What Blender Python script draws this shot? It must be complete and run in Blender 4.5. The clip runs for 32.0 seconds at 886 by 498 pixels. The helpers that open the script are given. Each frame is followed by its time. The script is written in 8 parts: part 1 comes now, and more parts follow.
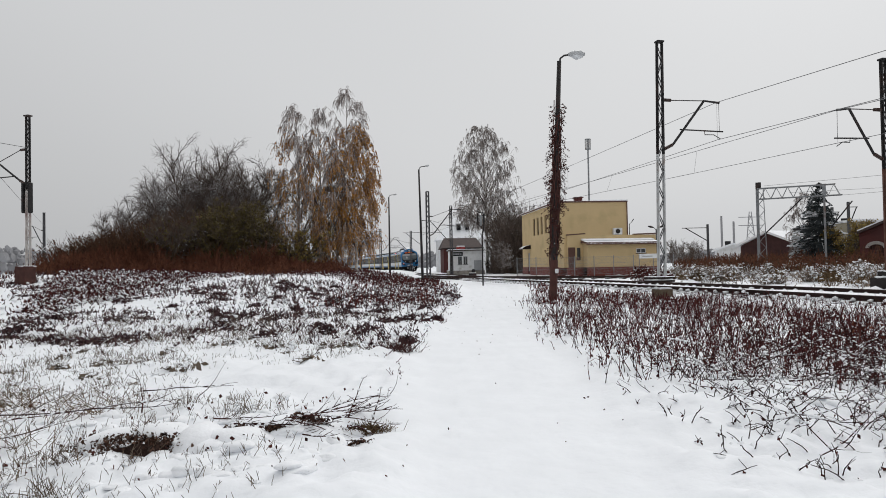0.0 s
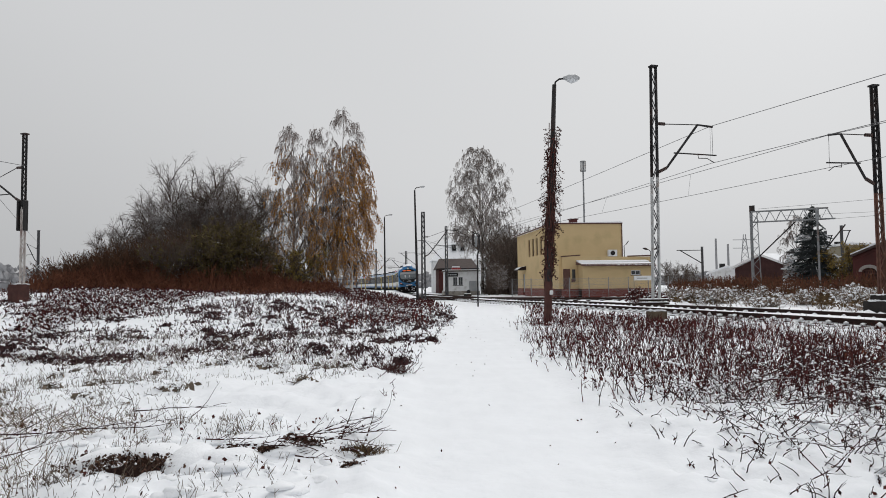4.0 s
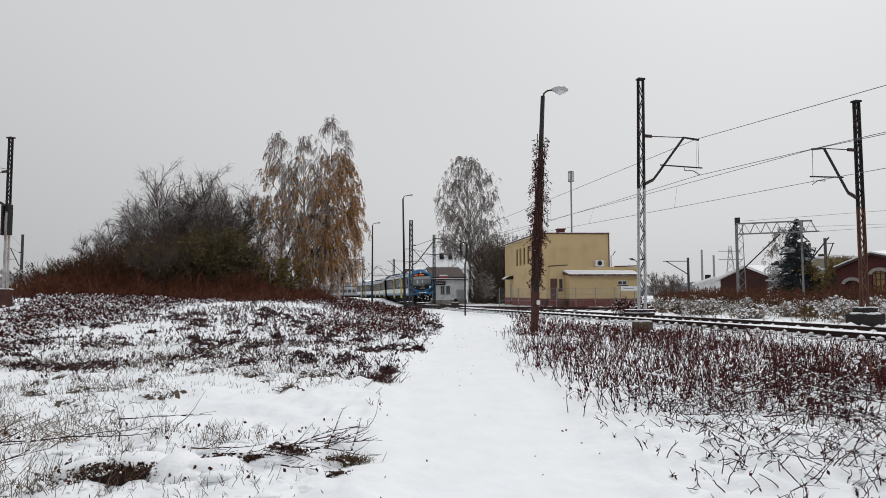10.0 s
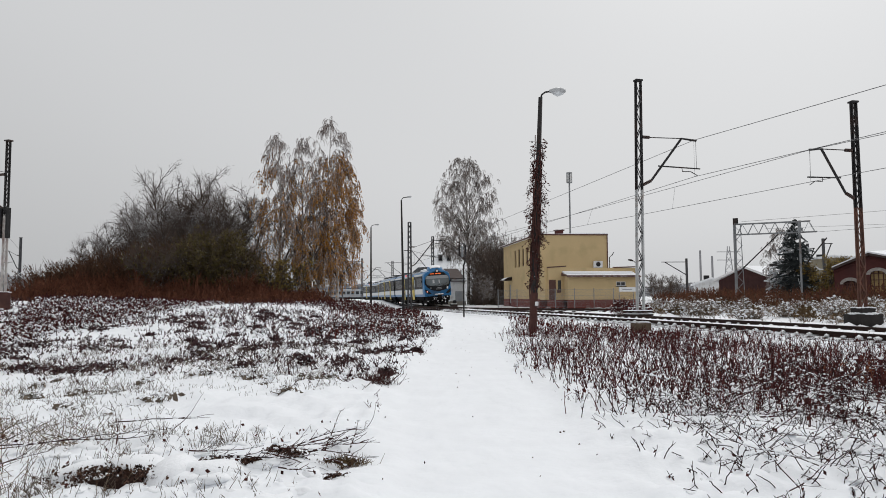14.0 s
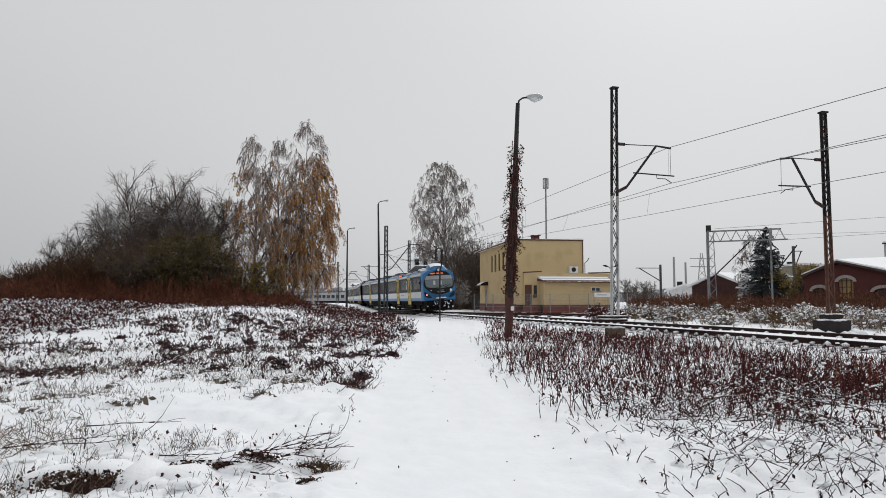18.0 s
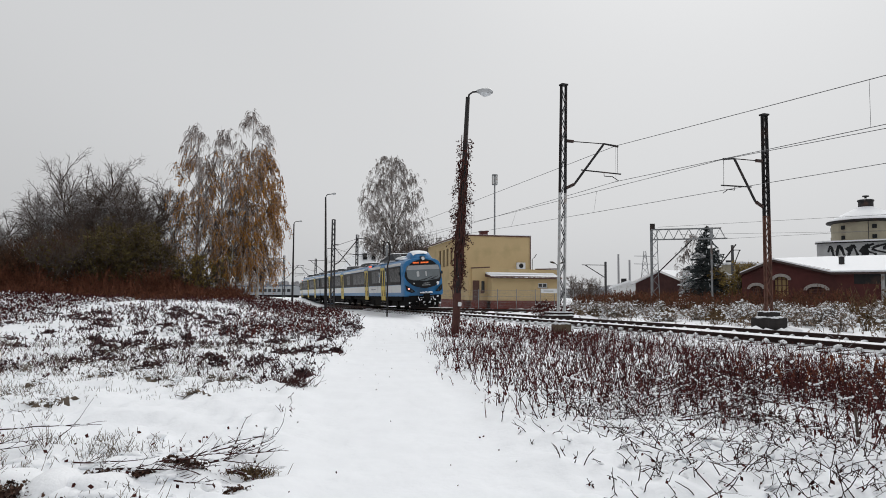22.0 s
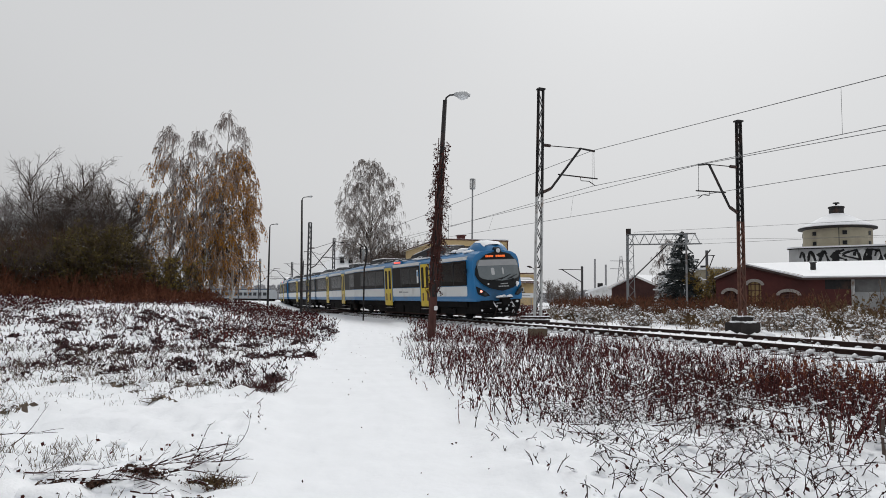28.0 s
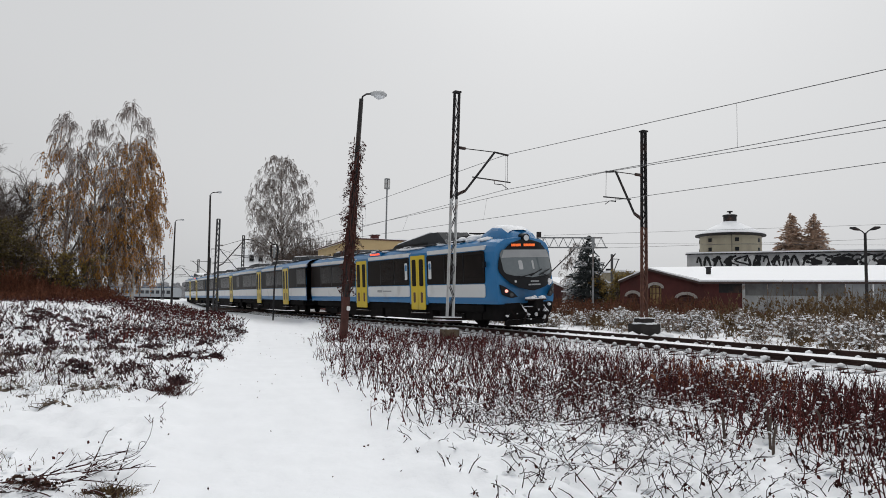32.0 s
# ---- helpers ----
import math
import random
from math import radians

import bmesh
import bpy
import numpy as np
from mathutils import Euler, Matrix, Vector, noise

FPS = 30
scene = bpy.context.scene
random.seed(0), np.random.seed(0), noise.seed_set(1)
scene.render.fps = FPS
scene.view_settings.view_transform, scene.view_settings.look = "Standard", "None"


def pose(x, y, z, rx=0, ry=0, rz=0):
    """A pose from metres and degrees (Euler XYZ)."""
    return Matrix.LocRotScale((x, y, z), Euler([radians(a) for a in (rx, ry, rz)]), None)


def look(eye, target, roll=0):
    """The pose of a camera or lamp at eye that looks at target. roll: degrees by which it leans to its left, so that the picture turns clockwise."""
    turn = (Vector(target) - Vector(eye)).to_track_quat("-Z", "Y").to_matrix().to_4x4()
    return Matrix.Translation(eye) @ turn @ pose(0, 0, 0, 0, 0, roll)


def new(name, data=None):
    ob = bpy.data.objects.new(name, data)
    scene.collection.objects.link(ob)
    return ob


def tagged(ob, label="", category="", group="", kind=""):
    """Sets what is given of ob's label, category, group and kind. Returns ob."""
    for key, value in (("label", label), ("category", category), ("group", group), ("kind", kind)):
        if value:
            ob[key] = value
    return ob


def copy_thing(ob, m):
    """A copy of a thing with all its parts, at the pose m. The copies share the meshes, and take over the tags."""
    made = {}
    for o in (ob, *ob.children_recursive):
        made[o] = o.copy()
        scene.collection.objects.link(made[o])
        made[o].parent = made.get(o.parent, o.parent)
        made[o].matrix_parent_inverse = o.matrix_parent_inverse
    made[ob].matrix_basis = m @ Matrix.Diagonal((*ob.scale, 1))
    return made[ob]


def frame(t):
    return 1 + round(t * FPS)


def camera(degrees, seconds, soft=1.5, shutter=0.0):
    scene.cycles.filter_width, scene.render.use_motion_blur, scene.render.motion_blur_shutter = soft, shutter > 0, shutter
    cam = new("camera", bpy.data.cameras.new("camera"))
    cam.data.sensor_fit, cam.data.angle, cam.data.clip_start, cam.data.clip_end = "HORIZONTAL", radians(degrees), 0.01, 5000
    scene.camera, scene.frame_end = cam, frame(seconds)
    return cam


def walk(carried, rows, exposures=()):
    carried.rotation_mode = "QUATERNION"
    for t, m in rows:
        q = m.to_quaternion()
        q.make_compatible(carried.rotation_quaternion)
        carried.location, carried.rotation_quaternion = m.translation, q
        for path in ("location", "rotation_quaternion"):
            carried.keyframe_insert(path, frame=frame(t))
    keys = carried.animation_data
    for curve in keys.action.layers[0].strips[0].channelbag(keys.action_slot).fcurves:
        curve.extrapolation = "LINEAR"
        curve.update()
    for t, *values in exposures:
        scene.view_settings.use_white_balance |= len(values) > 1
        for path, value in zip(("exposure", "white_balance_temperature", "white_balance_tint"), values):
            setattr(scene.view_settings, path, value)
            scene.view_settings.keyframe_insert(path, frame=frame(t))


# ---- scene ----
cam = camera(65.01, 32.0, soft=0.9)
# seconds, x, y, z, tilt, lean, turn
PATH = [
    (0.0, -0.062, -0.043, 1.411, 91.404, 1.067, -0.001),
    (0.5, -0.058, -0.042, 1.418, 91.875, 1.151, 0.572),
    (1.0, -0.054, -0.040, 1.420, 91.787, 1.111, 0.686),
    (1.5, -0.056, -0.044, 1.420, 91.932, 1.067, 0.297),
    (2.0, -0.053, -0.049, 1.422, 92.703, 1.068, 0.138),
    (2.5, -0.048, -0.054, 1.424, 93.053, 1.038, 0.113),
    (3.0, -0.039, -0.051, 1.442, 93.188, 0.815, -0.246),
    (3.5, -0.053, -0.072, 1.422, 92.994, 0.654, -0.458),
    (5.5, -0.046, -0.116, 1.431, 93.557, 0.830, -0.057),
    (6.0, -0.046, -0.124, 1.435, 93.525, 0.752, -0.539),
    (6.5, -0.048, -0.131, 1.436, 93.728, 0.754, -0.698),
    (7.0, -0.047, -0.132, 1.438, 93.708, 0.741, -1.038),
    (7.5, -0.046, -0.134, 1.437, 93.782, 0.742, -0.961),
    (8.0, -0.043, -0.136, 1.438, 93.648, 0.794, -0.952),
    (8.5, -0.032, -0.136, 1.443, 93.511, 0.657, -1.261),
    (9.0, -0.042, -0.145, 1.441, 93.643, 0.526, -1.531),
    (9.5, -0.047, -0.148, 1.443, 93.816, 0.363, -1.306),
    (10.0, -0.050, -0.151, 1.445, 93.760, 0.168, -1.431),
    (10.5, -0.043, -0.150, 1.446, 93.600, 0.333, -1.474),
    (11.0, -0.042, -0.154, 1.446, 93.549, 0.212, -1.475),
    (11.5, -0.049, -0.163, 1.451, 93.677, 0.314, -1.627),
    (12.0, -0.043, -0.166, 1.451, 94.103, 0.420, -1.691),
    (12.5, -0.046, -0.167, 1.444, 94.007, 0.364, -1.537),
    (13.0, -0.041, -0.163, 1.444, 93.968, 0.418, -1.603),
    (13.5, -0.035, -0.159, 1.446, 93.881, 0.358, -1.469),
    (15.5, -0.033, -0.161, 1.448, 94.202, 0.104, -2.157),
    (16.0, -0.030, -0.161, 1.448, 94.396, -0.042, -2.501),
    (16.5, -0.027, -0.160, 1.449, 94.300, 0.084, -3.038),
    (17.0, -0.025, -0.163, 1.450, 94.496, -0.067, -3.405),
    (17.5, -0.037, -0.159, 1.444, 94.359, 0.006, -3.318),
    (18.0, -0.030, -0.154, 1.442, 94.240, -0.003, -3.481),
    (18.5, -0.006, -0.138, 1.446, 94.562, 0.324, -3.772),
    (19.0, 0.001, -0.116, 1.442, 94.589, 0.501, -4.778),
    (19.5, -0.001, -0.076, 1.443, 94.536, -0.138, -5.706),
    (20.0, -0.026, -0.020, 1.444, 94.129, -0.183, -6.502),
    (20.5, -0.050, 0.029, 1.442, 93.911, 0.755, -6.910),
    (21.0, -0.046, 0.078, 1.448, 93.792, 0.657, -7.170),
    (21.5, -0.014, 0.114, 1.448, 93.853, 0.155, -7.531),
    (22.0, 0.036, 0.151, 1.452, 93.848, -0.419, -7.741),
    (22.5, 0.082, 0.180, 1.446, 94.105, -0.933, -7.385),
    (23.0, 0.111, 0.212, 1.441, 93.820, -1.307, -6.459),
    (23.5, 0.115, 0.233, 1.441, 93.987, -1.077, -7.201),
    (24.0, 0.112, 0.248, 1.444, 94.015, -0.714, -7.773),
    (24.5, 0.097, 0.260, 1.444, 93.933, -0.759, -7.592),
    (26.5, 0.104, 0.288, 1.443, 94.276, -0.812, -8.278),
    (27.0, 0.110, 0.291, 1.445, 94.291, -0.846, -8.649),
    (27.5, 0.114, 0.290, 1.441, 94.156, -0.654, -8.928),
    (28.0, 0.111, 0.293, 1.445, 94.202, -0.580, -9.581),
    (28.5, 0.109, 0.295, 1.447, 94.114, -0.691, -10.301),
    (29.0, 0.113, 0.299, 1.450, 94.126, -0.767, -11.130),
    (29.5, 0.111, 0.300, 1.451, 93.819, -0.885, -12.335),
    (30.0, 0.115, 0.305, 1.459, 93.890, -0.772, -13.365),
    (30.5, 0.106, 0.309, 1.458, 93.967, -0.683, -14.691),
    (31.0, 0.098, 0.308, 1.458, 93.908, -1.007, -15.470),
    (31.5, 0.095, 0.308, 1.463, 94.123, -1.005, -16.377),
    (32.0, 0.090, 0.307, 1.461, 94.313, -1.023, -16.761),
]
walk(cam, [(t, pose(*p)) for t, *p in PATH])

# ---- sky and light: a snowy overcast noon ----
world = bpy.data.worlds.new("overcast")
scene.world = world
world.use_nodes = True
wn, wl = world.node_tree.nodes, world.node_tree.links
sky = wn.new("ShaderNodeTexSky")
sky.sky_type = "NISHITA"
sky.sun_disc = False
sky.sun_elevation, sky.sun_rotation = radians(48), radians(32)
sky.dust_density, sky.air_density = 6.0, 2.0
pale = wn.new("ShaderNodeHueSaturation")
pale.inputs["Saturation"].default_value = 0.06
pale.inputs["Value"].default_value = 0.045
cloud = wn.new("ShaderNodeMixRGB")
cloud.inputs[0].default_value = 0.72
cloud.inputs[2].default_value = (0.735, 0.745, 0.76, 1)
wl.new(sky.outputs[0], pale.inputs["Color"])
wl.new(pale.outputs[0], cloud.inputs[1])
# the cloud thins towards the south-east and thickens to the other side
where = wn.new("ShaderNodeTexCoord")
side = wn.new("ShaderNodeVectorMath")
side.operation = "DOT_PRODUCT"
side.inputs[1].default_value = (0.7, -0.1, 1.1)
thick = wn.new("ShaderNodeMapRange")
thick.interpolation_type = "SMOOTHSTEP"
thick.inputs[1].default_value, thick.inputs[2].default_value = -0.55, 0.10
thick.inputs[3].default_value, thick.inputs[4].default_value = 0.82, 1.03
dim = wn.new("ShaderNodeVectorMath")
dim.operation = "SCALE"
wl.new(where.outputs["Generated"], side.inputs[0])
wl.new(side.outputs["Value"], thick.inputs[0])
wl.new(cloud.outputs[0], dim.inputs[0])
wl.new(thick.outputs[0], dim.inputs["Scale"])
wl.new(dim.outputs[0], wn["Background"].inputs[0])
wn["Background"].inputs[1].default_value = 1.04
sun = new("sun", bpy.data.lights.new("sun", "SUN"))
sun.data.energy, sun.data.angle, sun.data.color = 1.1, radians(60), (1.0, 0.985, 0.96)
sun.matrix_world = look((27, 43, 60), (0, 0, 0))


# ---- materials ----
def shade(name, color, rough=0.8, metal=0.0, vary=0.25, scale=4.0, bump=0.0, bump_scale=40.0, dirt=None, dirt_amount=0.4,
          dirt_scale=1.2, snow=0.0, island=0.0, object_random=0.0, spec=0.4, tint=None):
    """A procedural surface: a base colour varied at two scales, dirt in patches, a fine relief, and snow on what faces up."""
    m = bpy.data.materials.new(name)
    m.use_nodes = True
    n, l = m.node_tree.nodes, m.node_tree.links
    b = n["Principled BSDF"]
    b.inputs["Roughness"].default_value = rough
    b.inputs["Metallic"].default_value = metal
    b.inputs["Specular IOR Level"].default_value = spec
    geo = n.new("ShaderNodeNewGeometry")
    tex = n.new("ShaderNodeTexCoord")

    def noise_node(sc, detail=4.0):
        t = n.new("ShaderNodeTexNoise")
        t.inputs["Scale"].default_value = sc
        t.inputs["Detail"].default_value = detail
        l.new(tex.outputs["Object"], t.inputs["Vector"])
        return t

    def mix(fac, a, c):
        x = n.new("ShaderNodeMixRGB")
        if isinstance(fac, float):
            x.inputs[0].default_value = fac
        else:
            l.new(fac, x.inputs[0])
        for k, v in ((1, a), (2, c)):
            if isinstance(v, tuple):
                x.inputs[k].default_value = (*v, 1)
            else:
                l.new(v, x.inputs[k])
        return x.outputs[0]

    def ramp(src, lo, hi):
        r = n.new("ShaderNodeMapRange")
        r.inputs[1].default_value, r.inputs[2].default_value = lo, hi
        l.new(src, r.inputs[0])
        return r.outputs[0]

    dark = tuple(c * (1 - vary) for c in color)
    light = tuple(min(1.0, c * (1 + vary)) for c in color)
    col = mix(ramp(noise_node(scale).outputs[0], 0.3, 0.7), dark, light)
    fine = noise_node(scale * 9, 6.0)
    col = mix(ramp(fine.outputs[0], 0.35, 0.75), col, mix(0.5, col, dark))
    if tint:
        src = geo.outputs["Random Per Island"] if island else None
        if src is None:
            info = n.new("ShaderNodeObjectInfo")
            src = info.outputs["Random"]
        col = mix(src, col, mix(max(island, object_random), col, tint))
    if dirt:
        d = noise_node(dirt_scale, 8.0)
        col = mix(ramp(d.outputs[0], 0.62 - 0.3 * dirt_amount, 0.75), col, dirt)
    if snow:
        sep = n.new("ShaderNodeSeparateXYZ")
        l.new(geo.outputs["Normal"], sep.inputs[0])
        s = noise_node(7.0, 5.0)
        add = n.new("ShaderNodeMath")
        add.operation = "ADD"
        l.new(sep.outputs[2], add.inputs[0])
        l.new(s.outputs[0], add.inputs[1])
        hi = 1.5 - snow
        col = mix(ramp(add.outputs[0], hi, hi + 0.18), col, (0.82, 0.84, 0.87))
    l.new(col, b.inputs["Base Color"])
    if bump:
        bn = n.new("ShaderNodeBump")
        bn.inputs["Strength"].default_value = min(1.0, bump)
        bn.inputs["Distance"].default_value = 0.02
        l.new(noise_node(bump_scale, 6.0).outputs[0], bn.inputs["Height"])
        l.new(bn.outputs[0], b.inputs["Normal"])
    return m


def glow(name, color, strength):
    m = bpy.data.materials.new(name)
    m.use_nodes = True
    b = m.node_tree.nodes["Principled BSDF"]
    b.inputs["Base Color"].default_value = (*color, 1)
    b.inputs["Emission Color"].default_value = (*color, 1)
    b.inputs["Emission Strength"].default_value = strength
    return m


SNOW = shade("snow", (0.84, 0.86, 0.89), rough=0.65, vary=0.03, scale=1.5, bump=0.5, bump_scale=9.0, spec=0.25)
SNOW_CLUMP = shade("snow_clump", (0.85, 0.865, 0.89), rough=0.6, vary=0.03, scale=6, bump=0.4, bump_scale=30, spec=0.25)
STALK = shade("weed_stalk", (0.014, 0.004, 0.005), rough=0.9, vary=0.3, island=0.95, tint=(0.125, 0.038, 0.037), snow=0.08, spec=0.1)
DUSKY_STALK = shade("dusky_stalk", (0.024, 0.014, 0.016), rough=0.9, vary=0.3, island=0.95, tint=(0.13, 0.075, 0.078), snow=0.15, spec=0.1)
DUSKY_LEAF = shade("dusky_leaf", (0.024, 0.013, 0.014), rough=0.9, vary=0.3, island=0.95, tint=(0.10, 0.055, 0.055), snow=0.2, spec=0.1)
UNDERGROWTH = shade("rust_undergrowth", (0.080, 0.033, 0.021), rough=0.9, vary=0.3, island=0.95, tint=(0.165, 0.066, 0.038), spec=0.1)
RED_STALK = shade("red_weed", (0.028, 0.007, 0.007), rough=0.9, vary=0.3, island=0.95, tint=(0.19, 0.050, 0.042), snow=0.05, spec=0.1)
SCARLET = shade("russet_weed", (0.13, 0.032, 0.022), rough=0.9, vary=0.3, island=0.95, tint=(0.24, 0.085, 0.04), spec=0.1)
GRASS = shade("dry_grass", (0.21, 0.165, 0.12), rough=0.9, vary=0.3, island=0.95, tint=(0.07, 0.052, 0.042), snow=0.15)
TAWNY = shade("tawny_grass", (0.17, 0.115, 0.06), rough=0.9, vary=0.3, island=0.9, tint=(0.08, 0.05, 0.03), spec=0.1)
DEAD_LEAF = shade("dead_leaf", (0.018, 0.007, 0.007), rough=0.9, vary=0.35, island=0.95, tint=(0.11, 0.036, 0.030), snow=0.15, spec=0.1)
BARK = shade("dark_bark", (0.098, 0.074, 0.062), rough=0.95, vary=0.35, scale=6, bump=0.6, bump_scale=30, snow=0.12)
DEAD_TWIG = shade("dead_twig", (0.022, 0.011, 0.010), rough=0.9, vary=0.3, scale=6, snow=0.22, object_random=0.8, tint=(0.075, 0.030, 0.027), spec=0.15)
TWIG = shade("twig", (0.075, 0.055, 0.045), rough=0.9, vary=0.3, island=0.8, tint=(0.15, 0.115, 0.095), snow=0.12)
BIRCH_BARK = shade("birch_bark", (0.55, 0.53, 0.50), rough=0.8, vary=0.15, scale=3, dirt=(0.05, 0.045, 0.04), dirt_amount=0.55, dirt_scale=2.4, bump=0.4)
GREAT_TWIG = shade("dull_birch_twig", (0.13, 0.105, 0.09), rough=0.9, vary=0.3, island=0.9, tint=(0.40, 0.36, 0.34), snow=0.4)
BIRCH_TWIG = shade("birch_twig", (0.085, 0.055, 0.045), rough=0.9, vary=0.3, island=0.95, tint=(0.52, 0.47, 0.45), snow=0.3)
RUST_LEAF = shade("rust_leaf", (0.30, 0.125, 0.028), rough=0.85, vary=0.3, island=0.95, tint=(0.60, 0.31, 0.075), spec=0.15)
YELLOW_LEAF = shade("yellow_leaf", (0.30, 0.20, 0.04), rough=0.8, vary=0.3, island=0.8, tint=(0.18, 0.14, 0.05))
OLIVE_LEAF = shade("olive_leaf", (0.125, 0.10, 0.036), rough=0.8, vary=0.3, island=0.9, tint=(0.085, 0.062, 0.024), spec=0.15)
SCRUB = shade("dead_scrub", (0.085, 0.068, 0.055), rough=0.9, vary=0.3, island=0.9, tint=(0.24, 0.18, 0.13), snow=0.6)
SNOWY_LEAF = shade("snow_dusted_leaf", (0.12, 0.085, 0.065), rough=0.9, vary=0.3, island=0.95, tint=(0.36, 0.28, 0.22), snow=0.7)
BRUSH_LEAF = shade("brushwood", (0.058, 0.033, 0.023), rough=0.9, vary=0.3, island=0.95, tint=(0.13, 0.068, 0.040), spec=0.1)
FROST_TWIG = shade("frosted_twig", (0.20, 0.175, 0.165), rough=0.9, vary=0.3, island=0.8, tint=(0.36, 0.34, 0.34), snow=0.4)
FIR_NEEDLE = shade("fir_needle", (0.028, 0.036, 0.036), rough=0.85, vary=0.3, island=0.7, tint=(0.07, 0.08, 0.08), snow=0.62)
LARCH = shade("rusty_conifer", (0.38, 0.25, 0.175), rough=0.9, vary=0.3, island=0.8, tint=(0.48, 0.36, 0.28), snow=0.3)
GALV = shade("galvanised_steel", (0.25, 0.26, 0.27), rough=0.6, metal=0.3, vary=0.2, scale=5, dirt=(0.12, 0.07, 0.05), dirt_amount=0.2)
DARK_GALV = shade("dull_steel", (0.07, 0.07, 0.075), rough=0.7, vary=0.25, scale=5)
FLAKING = shade("flaking_paint", (0.52, 0.50, 0.48), rough=0.7, vary=0.15, scale=4, dirt=(0.16, 0.06, 0.045), dirt_amount=0.6, dirt_scale=1.5)
# litter and soil near black, with the shade of snow gaps in the colour
SHADE_LEAF = shade("shade_leaf", (0.026, 0.014, 0.011), rough=0.7, vary=0.35, island=0.9, tint=(0.11, 0.055, 0.035), spec=0.2)
SHADE_SOIL = shade("shade_soil", (0.030, 0.017, 0.014), rough=0.95, vary=0.4, scale=9, bump=0.8, bump_scale=60, spec=0.1)
OCHRE = shade("ochre_concrete", (0.12, 0.09, 0.06), rough=0.9, vary=0.3, scale=4, dirt=(0.09, 0.065, 0.05), dirt_amount=0.5, snow=0.4)
STAINED = shade("stained_brown", (0.070, 0.028, 0.023), rough=0.9, vary=0.3, scale=4)
PALE_STEEL = shade("weathered_pale_paint", (0.50, 0.51, 0.51), rough=0.6, vary=0.15, scale=4, dirt=(0.20, 0.12, 0.08), dirt_amount=0.25, dirt_scale=2)
BLACK_STEEL = shade("blackened_steel", (0.014, 0.013, 0.014), rough=0.7, vary=0.3, scale=5, dirt=(0.07, 0.035, 0.025), dirt_amount=0.3)
RUST = shade("rusty_steel", (0.13, 0.06, 0.042), rough=0.85, vary=0.35, scale=5, dirt=(0.05, 0.03, 0.027), dirt_amount=0.5, bump=0.3)
RAIL = shade("rail_steel", (0.034, 0.019, 0.016), rough=0.8, vary=0.3, scale=3, snow=0.0, spec=0.2)
# ballast darkened by the shadow at the rail foot
SHADED_BALLAST = shade("shaded_ballast", (0.040, 0.024, 0.021), rough=0.9, vary=0.5, scale=14, bump=0.9, bump_scale=45, spec=0.15)
SLEEPER = shade("snowy_sleeper", (0.03, 0.022, 0.02), rough=0.9, vary=0.3, scale=4, snow=0.75, spec=0.1)
CONCRETE = shade("old_concrete", (0.30, 0.28, 0.25), rough=0.9, vary=0.2, scale=3, dirt=(0.12, 0.10, 0.085), dirt_amount=0.4, bump=0.4, snow=0.6)
DARK_CONCRETE = shade("dark_foundation", (0.026, 0.022, 0.021), rough=0.95, vary=0.3, scale=3, bump=0.5)
WIRE = shade("wire", (0.07, 0.07, 0.075), rough=0.6, vary=0.1)
PORCELAIN = shade("brown_porcelain", (0.06, 0.035, 0.03), rough=0.3, vary=0.1)
YELLOW_WALL = shade("yellow_plaster", (0.57, 0.43, 0.235), rough=0.9, vary=0.05, scale=0.7, dirt=(0.44, 0.34, 0.18), dirt_amount=0.2, dirt_scale=0.5, bump=0.15, bump_scale=60)
PLINTH = shade("oxblood_plinth", (0.17, 0.045, 0.035), rough=0.8, vary=0.15, scale=2)
PANE = shade("dark_pane", (0.035, 0.038, 0.042), rough=0.12, vary=0.1, spec=0.6)
WHITE_PAINT = shade("white_paint", (0.72, 0.73, 0.74), rough=0.6, vary=0.06, scale=2, dirt=(0.5, 0.5, 0.48), dirt_amount=0.2)
RED_PAINT = shade("red_paint", (0.28, 0.03, 0.03), rough=0.6, vary=0.15)
GREY_PAINT = shade("grey_paint", (0.30, 0.31, 0.32), rough=0.6, vary=0.1, scale=2)
DARK_ROOF = shade("dark_roof", (0.060, 0.040, 0.036), rough=0.8, vary=0.25, scale=2)
BROWN_TRIM = shade("brown_trim", (0.10, 0.045, 0.035), rough=0.6, vary=0.15, snow=0.5)
BRICK = shade("dark_red_brick", (0.080, 0.024, 0.022), rough=0.9, vary=0.22, scale=2.5, dirt=(0.06, 0.022, 0.02), dirt_amount=0.35, dirt_scale=0.6, bump=0.4, bump_scale=12, object_random=0.5, tint=(0.09, 0.025, 0.023))
STONE_TRIM = shade("pale_arch_stone", (0.36, 0.33, 0.31), rough=0.85, vary=0.12, scale=5)
GREY_BOARD = shade("grey_board", (0.33, 0.34, 0.345), rough=0.85, vary=0.15, scale=1.5, dirt=(0.2, 0.19, 0.18), dirt_amount=0.4)
TOWER_WALL = shade("stained_tower_render", (0.33, 0.30, 0.225), rough=0.9, vary=0.12, scale=0.6, dirt=(0.22, 0.19, 0.15), dirt_amount=0.4, dirt_scale=0.5)
GRAFFITI_WALL = shade("pale_sprayed_wall", (0.50, 0.51, 0.52), rough=0.85, vary=0.2, scale=0.8, dirt=(0.20, 0.20, 0.21), dirt_amount=0.3, dirt_scale=0.35)
SPRAY_BLACK = shade("black_spray", (0.02, 0.02, 0.022), rough=0.7, vary=0.2)
LAMP_METAL = shade("lamp_head_metal", (0.45, 0.46, 0.47), rough=0.45, metal=0.5, vary=0.1)
